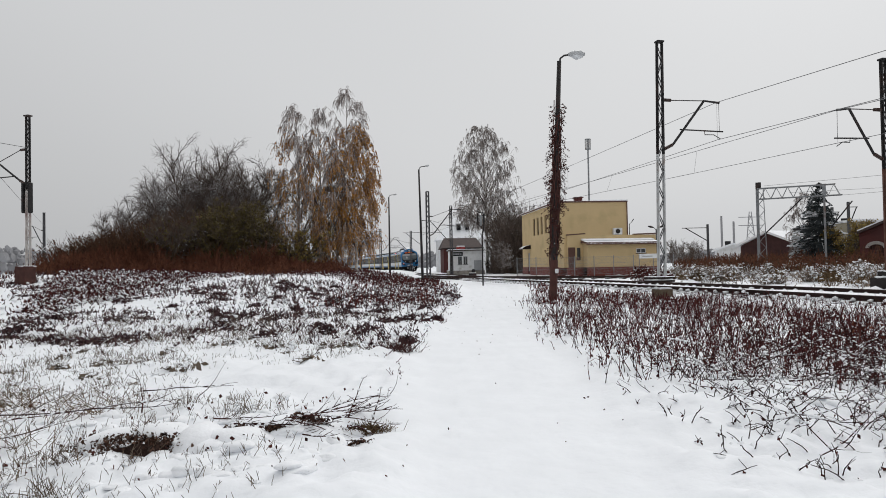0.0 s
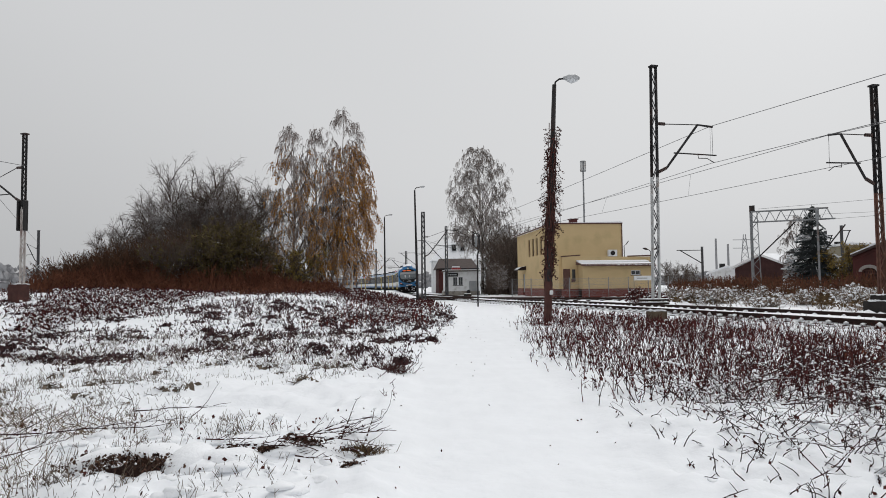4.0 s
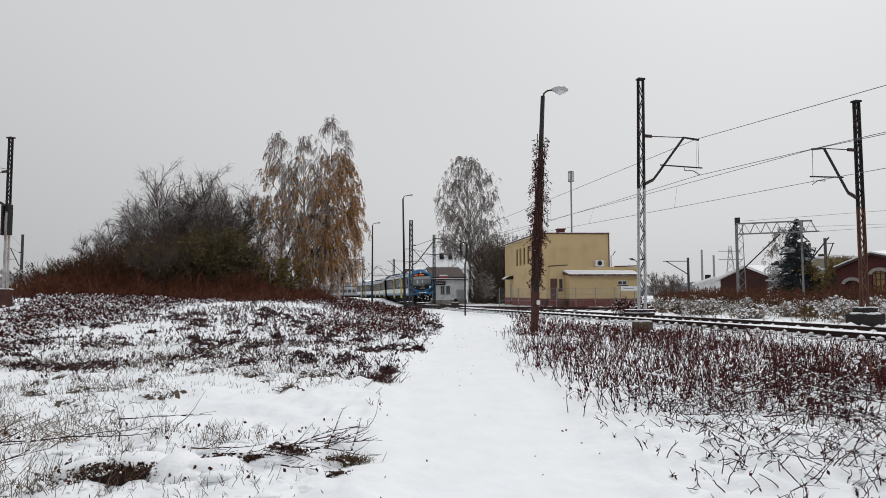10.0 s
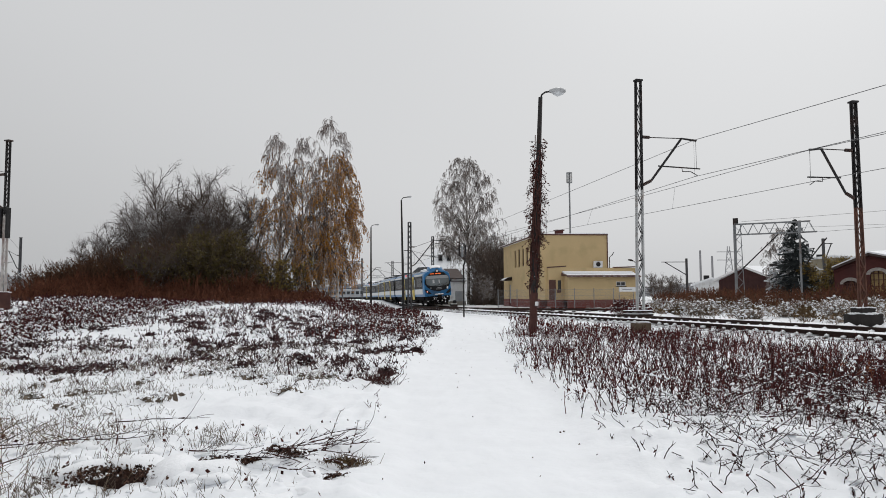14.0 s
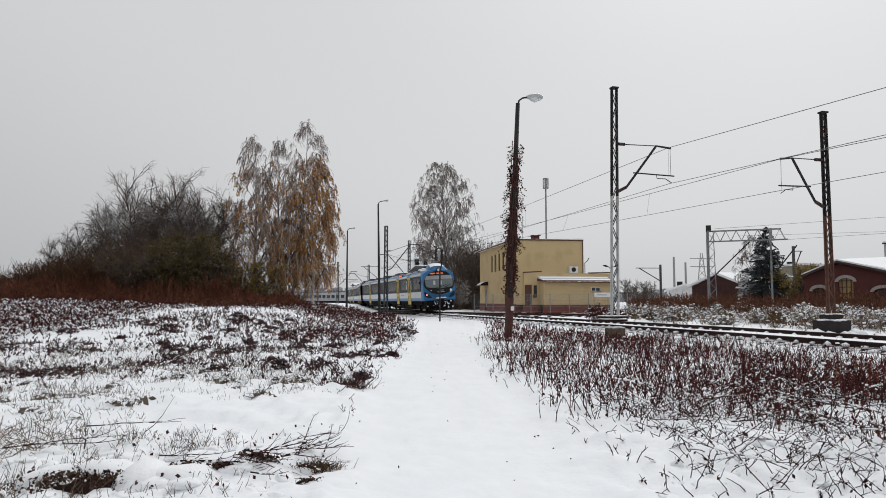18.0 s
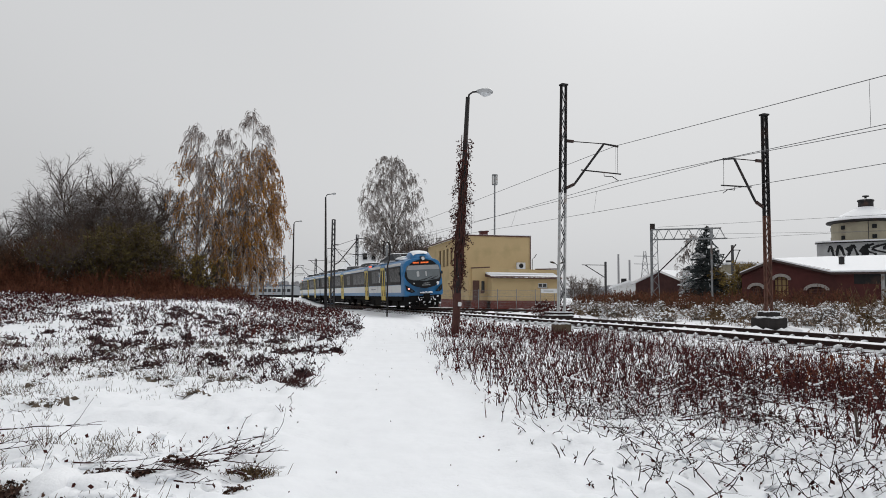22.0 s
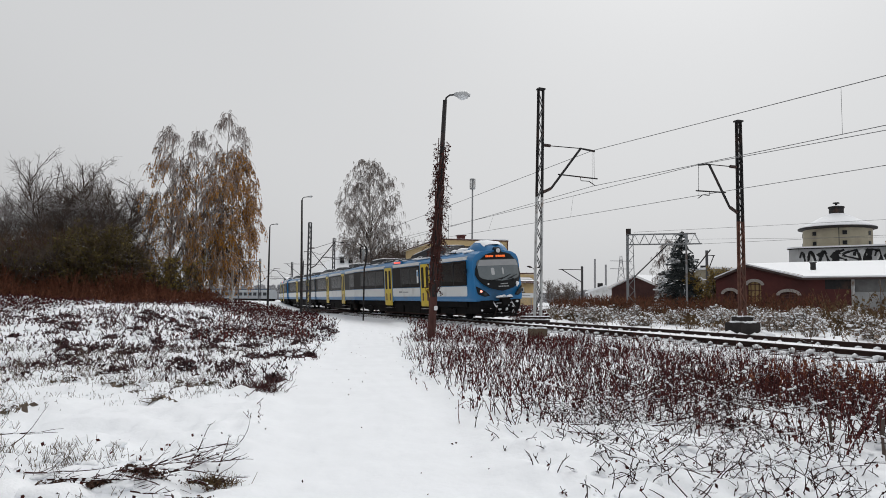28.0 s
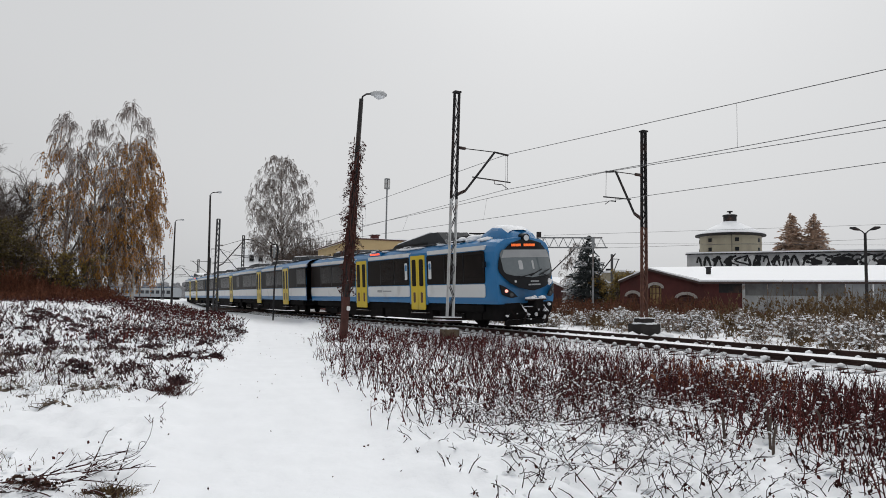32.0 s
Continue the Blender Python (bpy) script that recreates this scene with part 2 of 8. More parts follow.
LAMP_GLASS = shade("lamp_glass", (0.62, 0.64, 0.66), rough=0.15, vary=0.05)
# train
BLUE = shade("train_blue", (0.018, 0.155, 0.36), rough=0.32, vary=0.05, scale=1, dirt=(0.03, 0.10, 0.20), dirt_amount=0.15, dirt_scale=0.8)
BAND = shade("train_white", (0.62, 0.63, 0.63), rough=0.35, vary=0.04, scale=1, dirt=(0.45, 0.45, 0.44), dirt_amount=0.25, dirt_scale=0.9)
DOOR_YELLOW = shade("train_yellow", (0.58, 0.42, 0.02), rough=0.4, vary=0.06, scale=1, dirt=(0.4, 0.3, 0.06), dirt_amount=0.2)
TRAIN_GLASS = shade("tinted_glass", (0.013, 0.010, 0.009), rough=0.45, vary=0.1, spec=0.06)
CAB_GLASS = shade("cab_windscreen", (0.12, 0.14, 0.15), rough=0.06, vary=0.15, scale=0.8, spec=0.6)
BLACK_MASK = shade("black_mask", (0.007, 0.008, 0.010), rough=0.3, vary=0.1, spec=0.2)
UNDER = shade("underframe_grime", (0.010, 0.009, 0.009), rough=0.95, vary=0.35, scale=3, bump=0.4, snow=0.08, spec=0.1)
TRAIN_PANE = shade("tinted_pane", (0.016, 0.013, 0.012), rough=0.25, vary=0.3, scale=1.2, spec=0.10)
ROOF_DARK = shade("sooty_roof_gear", (0.022, 0.024, 0.028), rough=0.7, vary=0.3, scale=2, snow=0.1)
ROOF_GREY = shade("train_roof", (0.075, 0.11, 0.17), rough=0.6, vary=0.2, scale=1, snow=0.5)
AMBER = glow("amber_display", (1.0, 0.17, 0.03), 0.42)
AMBER_RED = glow("red_display", (1.0, 0.10, 0.03), 1.4)
MARKER = glow("warm_lamp", (1.0, 0.36, 0.28), 1.4)
TRAIN_PALE = shade("pale_train_paint", (0.33, 0.35, 0.37), rough=0.5, vary=0.1, scale=0.6)
# distance haze put into the colour: pale grey for woods, stacks and pylon
HAZE_GREY = shade("haze_grey", (0.30, 0.30, 0.31), rough=1.0, vary=0.15, scale=0.08, spec=0.0)


# ---- mesh tools ----
class Shape:
    """Collects corners and faces of one mesh."""

    def __init__(self):
        self.v, self.f = [], []

    def add(self, verts, faces):
        k = len(self.v)
        self.v.extend(tuple(p) for p in verts)
        self.f.extend(tuple(i + k for i in q) for q in faces)
        return self

    def box(self, x0, x1, y0, y1, z0, z1, m=None):
        c = [(x, y, z) for x in (x0, x1) for y in (y0, y1) for z in (z0, z1)]
        if m is not None:
            c = [m @ Vector(p) for p in c]
        return self.add(c, [(0, 1, 3, 2), (4, 6, 7, 5), (0, 4, 5, 1), (2, 3, 7, 6), (0, 2, 6, 4), (1, 5, 7, 3)])

    def bar(self, a, b, w, h=None, up=(0, 0, 1)):
        """A straight bar of cross-section w by h from a to b."""
        a, b = Vector(a), Vector(b)
        d = (b - a).normalized()
        s = d.cross(Vector(up))
        if s.length < 1e-4:
            s = d.cross(Vector((1, 0, 0)))
        s.normalize()
        u = s.cross(d)
        h = w if h is None else h
        c = [p + s * i * w / 2 + u * j * h / 2 for p in (a, b) for i, j in ((-1, -1), (1, -1), (1, 1), (-1, 1))]
        return self.add(c, [(0, 1, 2, 3), (7, 6, 5, 4), (0, 4, 5, 1), (1, 5, 6, 2), (2, 6, 7, 3), (3, 7, 4, 0)])

    def tube(self, pts, radii, n=6, cap=True):
        pts = [Vector(p) for p in pts]
        if isinstance(radii, (int, float)):
            radii = [radii] * len(pts)
        rings = []
        for i, p in enumerate(pts):
            d = (pts[min(i + 1, len(pts) - 1)] - pts[max(i - 1, 0)]).normalized()
            s = d.cross(Vector((0.31, 0.17, 0.93)))
            if s.length < 1e-3:
                s = d.cross(Vector((1, 0, 0)))
            s.normalize()
            u = s.cross(d)
            rings.append([p + (s * math.cos(2 * math.pi * k / n) + u * math.sin(2 * math.pi * k / n)) * radii[i] for k in range(n)])
        f = [(i * n + k, i * n + (k + 1) % n, (i + 1) * n + (k + 1) % n, (i + 1) * n + k) for i in range(len(pts) - 1) for k in range(n)]
        if cap:
            f += [tuple(range(n))[::-1], tuple((len(pts) - 1) * n + k for k in range(n))]
        return self.add([p for r in rings for p in r], f)

    def lathe(self, profile, n=24, x=0, y=0):
        """A turned form round a vertical axis: profile rows of radius and height."""
        v = [(x + r * math.cos(2 * math.pi * k / n), y + r * math.sin(2 * math.pi * k / n), z) for r, z in profile for k in range(n)]
        f = [(i * n + k, i * n + (k + 1) % n, (i + 1) * n + (k + 1) % n, (i + 1) * n + k) for i in range(len(profile) - 1) for k in range(n)]
        f += [tuple(range(n))[::-1], tuple((len(profile) - 1) * n + k for k in range(n))]
        return self.add(v, f)

    def prism(self, outline, axis, a, b):
        """An outline in the two other axes, drawn out along axis from a to b."""
        def at(p, c):
            q = list(p)
            q.insert("xyz".index(axis), c)
            return q
        n = len(outline)
        f = [tuple(range(n)), tuple(range(2 * n - 1, n - 1, -1))] + [(i, n + i, n + (i + 1) % n, (i + 1) % n) for i in range(n)]
        return self.add([at(p, a) for p in outline] + [at(p, b) for p in outline], f)

    def lump(self, c, r, squash=0.6, rnd=random):
        """A small rounded clump."""
        v, f = LUMP
        k = [1 + rnd.uniform(-0.3, 0.3) for _ in v]
        return self.add([(c[0] + p[0] * r * q, c[1] + p[1] * r * q, c[2] + p[2] * r * squash * q) for p, q in zip(v, k)], f)


def _lump():
    bm = bmesh.new()
    bmesh.ops.create_icosphere(bm, subdivisions=1, radius=1)
    out = [tuple(v.co) for v in bm.verts], [tuple(v.index for v in f.verts) for f in bm.faces]
    bm.free()
    return out


LUMP = _lump()


def _mound():
    bm = bmesh.new()
    bmesh.ops.create_icosphere(bm, subdivisions=3, radius=1)
    out = [tuple(v.co) for v in bm.verts], [tuple(v.index for v in f.verts) for f in bm.faces]
    bm.free()
    return out


MOUND = _mound()


def mound(s, c, r, squash, rnd, stretch=1.0):
    """A soft cushion of snow."""
    v, f = MOUND
    o, a = rnd.uniform(0, 90), rnd.uniform(0, 6.283)
    ca, sa = math.cos(a), math.sin(a)
    out = []
    for x, y, z in v:
        k = r * (1 + 0.45 * noise.noise((x * 0.9 + o, y * 0.9, z * 0.9)))
        x, y = x * k * stretch, y * k
        out.append((c[0] + x * ca - y * sa, c[1] + x * sa + y * ca, c[2] + z * k * squash))
    s.add(out, f)


def pad(s, p, r, rnd):
    """A scrap of snow lying on a leaf or stalk."""
    a = rnd.uniform(0, 6.283)
    e = rnd.uniform(0.35, 0.8)
    v = [(p[0] + r * math.cos(a), p[1] + r * math.sin(a), p[2]), (p[0] - r * e * math.sin(a), p[1] + r * e * math.cos(a), p[2] + 0.1 * r),
         (p[0] - r * math.cos(a), p[1] - r * math.sin(a), p[2] - 0.3 * r), (p[0] + r * e * math.sin(a), p[1] - r * e * math.cos(a), p[2]),
         (p[0], p[1], p[2] + 0.55 * r), (p[0], p[1], p[2] - 0.2 * r)]
    s.add(v, [(0, 1, 4), (1, 2, 4), (2, 3, 4), (3, 0, 4), (1, 0, 5), (2, 1, 5), (3, 2, 5), (0, 3, 5)])


def mesh_of(shape, material, name="mesh", smooth=False, fix=True, bevel=0.0):
    me = bpy.data.meshes.new(name)
    me.from_pydata(shape.v, [], shape.f)
    me.update()
    if fix or bevel:
        bm = bmesh.new()
        bm.from_mesh(me)
        bmesh.ops.recalc_face_normals(bm, faces=bm.faces)
        if bevel:
            bmesh.ops.bevel(bm, geom=bm.edges[:], offset=bevel, segments=1, affect="EDGES", clamp_overlap=True)
        bm.to_mesh(me)
        bm.free()
    if smooth:
        me.polygons.foreach_set("use_smooth", [True] * len(me.polygons))
    me.materials.append(material)
    return me


def part(name, shape, material, parent=None, label="", smooth=False, fix=True, bevel=0.0, kind=""):
    ob = new(name, mesh_of(shape, material, name, smooth, fix, bevel))
    if parent is not None:
        ob.parent = parent
    return tagged(ob, label, kind=kind)


def weld(ob):
    """Joins the corners that the pieces of one wall share."""
    bm = bmesh.new()
    bm.from_mesh(ob.data)
    bmesh.ops.remove_doubles(bm, verts=bm.verts[:], dist=0.0005)
    bm.to_mesh(ob.data)
    bm.free()
    return ob


def thing(name, m, label, category, group="", kind=""):
    ob = new(name)
    ob.empty_display_size = 0.3
    ob.matrix_basis = m
    return tagged(ob, label, category, group, kind)


# ---- the lie of the land ----
def smooth01(a, b, x):
    t = min(1.0, max(0.0, (x - a) / (b - a)))
    return t * t * (3 - 2 * t)


RAIL_TOP = 0.37
CONTROL = [(-36.0, 243.0), (-24.5, 200.0), (-13.2, 157.0), (-8.8, 138.0), (-5.95, 120.0), (-4.9, 106.0), (-1.85, 88.5), (1.6, 70.0), (4.09, 54.41), (6.42, 45.57), (8.93, 35.8), (11.44, 25.11), (13.49, 13.02), (16.55, -7.44), (21.39, -46.5)]


def spline(ctrl, step=0.5):
    pts = [Vector((*p, 0)) for p in ctrl]
    pts = [pts[0] * 2 - pts[1]] + pts + [pts[-1] * 2 - pts[-2]]
    out = []
    for i in range(1, len(pts) - 2):
        a, b, c, d = pts[i - 1:i + 3]
        n = max(2, int((c - b).length / step))
        for k in range(n):
            t = k / n
            out.append(0.5 * (2 * b + (c - a) * t + (2 * a - 5 * b + 4 * c - d) * t * t + (3 * b - a - 3 * c + d) * t ** 3))
    out.append(pts[-2])
    # even out small kinks
    for _ in range(60):
        out = [out[0]] + [(out[i - 1] + out[i] * 2 + out[i + 1]) / 4 for i in range(1, len(out) - 1)] + [out[-1]]
    return out


LINE = spline(CONTROL)
RUN = [0.0]
for _a, _b in zip(LINE, LINE[1:]):
    RUN.append(RUN[-1] + (_b - _a).length)


def on_line(s):
    """The place and the heading of the main track, s metres along it from its far end."""
    i = min(max(int(np.searchsorted(RUN, s)) - 1, 0), len(LINE) - 2)
    k = (s - RUN[i]) / (RUN[i + 1] - RUN[i])
    return LINE[i].lerp(LINE[i + 1], k), (LINE[i + 1] - LINE[i]).normalized()




LINE_Y = np.array([p.y for p in LINE][::-1])
LINE_X = np.array([p.x for p in LINE][::-1])


def off_line(x, y):
    """How far right of the main track a place lies, roughly."""
    return (x - float(np.interp(y, LINE_Y, LINE_X))) * 0.98


def path_mid(y):
    return float(np.interp(y, [-9.30, 0.00, 5.12, 11.16, 15.81, 25.11, 37.20, 46.50, 55.80], [0.37, 0.47, 0.63, 0.70, 0.98, 1.77, 2.42, 2.70, 2.42]))


def path_half(y):
    return float(np.interp(y, [0.00, 5.12, 11.16, 15.81, 25.11, 37.20, 46.50, 55.80], [0.98, 0.98, 1.35, 1.16, 1.16, 1.40, 1.77, 2.23]))


def land(x, y):
    """The height of the ground."""
    d = off_line(x, y)
    h = 0.20 * smooth01(13.02, 37.20, y)
    h += 0.85 * smooth01(-1.5, -8.0, x) * smooth01(15.0, 42.0, y) * smooth01(279.00, 93.00, y)
    h += 0.25 * smooth01(-13.0, -22.0, x) * smooth01(7.44, 27.90, y)
    h += 0.55 * smooth01(4.65, 37.20, d) * smooth01(-9.30, 18.60, y)
    h -= 0.12 * smooth01(2.98, 1.86, abs(d))
    h -= 0.16 * smooth01(-8.0, -3.5, d) * smooth01(-1.8, -2.6, d)
    u = abs(x - path_mid(y)) / path_half(y)
    if y < 56:
        h -= 0.07 * smooth01(1.15, 0.7, u)
    rough = smooth01(0.85, 1.3, u) * smooth01(1.77, 2.98, abs(d))
    h += rough * 0.16 * noise.noise((x * 0.35, y * 0.35, 0.0))
    h += rough * 0.095 * noise.noise((x * 1.7, y * 1.7, 3.0))
    h += (0.018 + 0.05 * rough) * noise.noise((x * 5.1, y * 5.1, 7.0)) + 0.010 * noise.noise((x * 11.0, y * 8.0, 5.0))
    return h


def build_ground():
    # rows grow with the distance from the walker
    ys = [-60, -40, -25, -15, -8, -4, -1.5, 0.5]
    step = 0.06
    while ys[-1] < 900:
        ys.append(ys[-1] + step * max(1.0, (ys[-1] / 4.5) ** 1.25))
    xs_half = [0.0]
    while xs_half[-1] < 900:
        xs_half.append(xs_half[-1] + 0.07 * max(1.0, (xs_half[-1] / 4.0) ** 1.3))
    xs = [-x for x in xs_half[:0:-1]] + xs_half
    v = [(x + 2, y, land(x + 2, y)) for y in ys for x in xs]
    w = len(xs)
    f = [(j * w + i, j * w + i + 1, (j + 1) * w + i + 1, (j + 1) * w + i) for j in range(len(ys) - 1) for i in range(w - 1)]
    s = Shape()
    s.v, s.f = v, f
    ob = part("ground", s, SNOW, smooth=True, fix=False)
    tagged(ob, "snow-covered uneven ground with a trodden path", "ground", kind="structure")


build_ground()


# ---- railway ----
CANT = 0.09


def place_on_line(s, side, up):
    p, d = on_line(s)
    r = Vector((d.y, -d.x, 0))
    q = p + r * side
    return Vector((q.x, q.y, RAIL_TOP + up - CANT * (side / 0.75 - 1) * 0.5))


def build_track():
    track = thing("railway_track", Matrix.Identity(4), "snowy single railway track with rusty rails", "railway track", kind="structure")
    s0, s1 = 40.0, RUN[-1] - 2
    for side in (0.75, -0.75):
        s = Shape()
        prof = [(-0.075, -0.165), (0.075, -0.165), (0.07, -0.145), (0.012, -0.13), (0.012, -0.04), (0.036, -0.03), (0.036, 0.0), (-0.036, 0.0),
                (-0.036, -0.03), (-0.012, -0.04), (-0.012, -0.13), (-0.07, -0.145)]
        n = len(prof)
        steps = np.arange(s0, s1, 2.0)
        v = [tuple(place_on_line(k, side + a, b)) for k in steps for a, b in prof]
        f = [(i * n + j, i * n + (j + 1) % n, (i + 1) * n + (j + 1) % n, (i + 1) * n + j) for i in range(len(steps) - 1) for j in range(n)]
        s.add(v, f)
        part("rail", s, RAIL, track, "rusty steel rail")
    # sleepers: those near the road crossing singly, the far ones joined
    one = Shape().box(-1.3, 1.3, -0.13, 0.13, -0.16, 0.0)
    me = mesh_of(one, SLEEPER, "sleeper", bevel=0.02)
    rnd = random.Random(4)
    far = Shape()
    for k, s in enumerate(np.arange(s0, s1, 0.62)):
        p, d = on_line(s)
        c = (place_on_line(s, 0.75, -0.17) + place_on_line(s, -0.75, -0.17)) / 2
        tilt = math.degrees(math.atan2(CANT, 1.5))
        m = Matrix.Translation(c) @ Matrix.Rotation(math.atan2(d.y, d.x) - math.pi / 2, 4, "Z") @ Matrix.Rotation(radians(tilt), 4, "Y")
        if 209 < s < 272:
            ob = new("sleeper", me)
            ob.parent = track
            ob.matrix_basis = m @ pose(0, 0, 0, 0, 0, rnd.uniform(-1, 1))
        else:
            far.box(-1.3, 1.3, -0.13, 0.13, -0.16, 0.0, m)
    part("far_sleepers", far, SLEEPER, track, kind="stuff")
    # snow heaped on the sleepers along both rails, and in the four-foot
    heaps = Shape()
    for s in np.arange(184, s1, 0.62):
        for side, up, r, flat in ((-0.655, -0.125, 0.085, 0.75), (0.62, -0.10, 0.08, 0.4), (0.86, -0.125, 0.10, 0.75), (1.12, -0.185, 0.18, 0.28)):
            c = place_on_line(s + rnd.uniform(-0.05, 0.05), side, up)
            heaps.lump(c, r * rnd.uniform(0.75, 1.2), flat * rnd.uniform(0.8, 1.15), rnd)
    part("snow_heaps", heaps, SNOW_CLUMP, track, kind="stuff", smooth=True)
    bed = Shape()
    steps = np.arange(s0, s1, 1.5)
    prof = [(2.0, -0.42), (1.5, -0.23), (1.22, -0.20), (1.00, -0.215), (0.64, -0.085), (-0.48, -0.10), (-0.60, -0.17), (-0.83, -0.13), (-1.35, -0.19), (-2.0, -0.42)]
    w = len(prof)
    bed.add([tuple(place_on_line(k, a, b + rnd.uniform(-0.02, 0.02))) for k in steps for a, b in prof],
            [(i * w + j, i * w + j + 1, i * w + j + w + 1, i * w + j + w) for i in range(len(steps) - 1) for j in range(w - 1)])
    part("ballast", bed, SNOW, track, "ballast bed under snow", fix=False)
    # bare ballast along the foot of each rail, the rail's shadow put into its colour
    for inner, outer, up in ((1.10, 0.80, -0.165), (-0.55, -0.70, -0.150)):
        strip = Shape()
        edge = [(inner, up - 0.01), (outer, up), (outer, up - 0.06), (inner, up - 0.06)]
        strip.add([tuple(place_on_line(k, a, b)) for k in steps for a, b in edge], [(i * 4 + j, i * 4 + (j + 1) % 4, i * 4 + 4 + (j + 1) % 4, i * 4 + 4 + j) for i in range(len(steps) - 1) for j in range(4)])
        part("bare_ballast", strip, SHADED_BALLAST, track, "ballast bare of snow, darkened as the rail foot's shadow")


build_track()


def build_siding():
    t = thing("siding_track", Matrix.Identity(4), "snowed-in siding in front of the yellow building", "railway track", kind="structure")
    mid = spline([(-1.5, 72.0), (2.5, 63.0), (7.5, 56.8), (13.0, 53.2), (24.0, 48.6), (40.0, 40.0)], 1.0)
    for side in (-0.75, 0.75):
        pts = []
        for a, b in zip(mid, mid[1:]):
            d = (b - a).normalized()
            pts.append((a.x + d.y * side, a.y - d.x * side, RAIL_TOP - 0.02))
        s = Shape()
        for a, b in zip(pts, pts[1:]):
            s.bar(a, b, 0.07, 0.15)
        part("rail", s, RAIL, t, "rusty siding rail")
    s = Shape()
    run = 0.0
    for a, b in zip(mid, mid[1:]):
        d = (b - a).normalized()
        run += (b - a).length
        if run > 0.65:
            run = 0.0
            s.box(-1.3, 1.3, -0.13, 0.13, -0.22, -0.10, Matrix.Translation((a.x, a.y, RAIL_TOP)) @ Matrix.Rotation(math.atan2(d.y, d.x) - math.pi / 2, 4, "Z"))
    part("sleepers", s, SLEEPER, t, kind="stuff")


build_siding()


# ---- the train ----
def car_outline(scale=1.0):
    """Half cross-sections, top to bottom: how far out and how high."""
    return [(0.0, 3.66), (0.55, 3.64), (0.95, 3.57), (1.22, 3.44), (1.36, 3.27), (1.42, 3.05), (1.44, 1.6), (1.44, 1.12), (1.40, 0.97)]


def ring(x, k=1.0, drop=0.0, lift=0.0):
    h = car_outline()
    pts = [(x, y * k, z - drop * smooth01(2.2, 3.4, z) + lift * smooth01(1.4, 0.7, z)) for y, z in h]
    return pts + [(x, -y * k, z - drop * smooth01(2.2, 3.4, z) + lift * smooth01(1.4, 0.7, z)) for y, z in h[::-1][:-1]]


def nose(z):
    """How far the front reaches forward at a height."""
    return 0.55 - 0.30 * smooth01(1.6, 3.4, z) - 0.10 * smooth01(1.2, 0.6, z)


def panel(s, x0, x1, z0, z1, side, out=1.452, depth=0.02):
    y = side * out
    s.box(x0, x1, y - (depth if side > 0 else 0), y + (depth if side < 0 else 0), z0, z1)


def rounded(x0, x1, z0, z1, r):
    pts = []
    for cx, cz, a in ((x1 - r, z1 - r, 0), (x0 + r, z1 - r, 90), (x0 + r, z0 + r, 180), (x1 - r, z0 + r, 270)):
        pts += [(cx + r * math.cos(radians(a + k)), cz + r * math.sin(radians(a + k))) for k in (0, 30, 60, 90)]
    return pts


def side_plate(s, x0, x1, z0, z1, side, out, r=0.12, depth=0.03):
    s.prism(rounded(x0, x1, z0, z1, r), "y", side * (out - depth), side * out)


def bogie(car, x):
    b = part("bogie", Shape().box(x - 1.7, x + 1.7, -1.12, -0.96, 0.28, 0.70).box(x - 1.7, x + 1.7, 0.96, 1.12, 0.28, 0.70)
             .box(x - 0.35, x + 0.35, -1.1, 1.1, 0.35, 0.7).box(x - 0.5, x + 0.5, -1.22, -1.06, 0.25, 0.55).box(x - 0.5, x + 0.5, 1.06, 1.22, 0.25, 0.55), UNDER, car, "dark grimy bogie frame", bevel=0.02)
    for dx in (-1.25, 1.25):
        for y in (-0.75, 0.75):
            w = Shape()
            n = 20
            for r, y0, y1 in ((0.46, y - 0.065, y + 0.065), (0.49, y - 0.065 if y < 0 else y - 0.10, y - 0.03 if y < 0 else y - 0.065)):
                w.prism([(x + dx + r * math.cos(2 * math.pi * k / n), 0.46 + r * math.sin(2 * math.pi * k / n)) for k in range(n)], "y", y0, y1)
            part("wheel", w, UNDER, b)


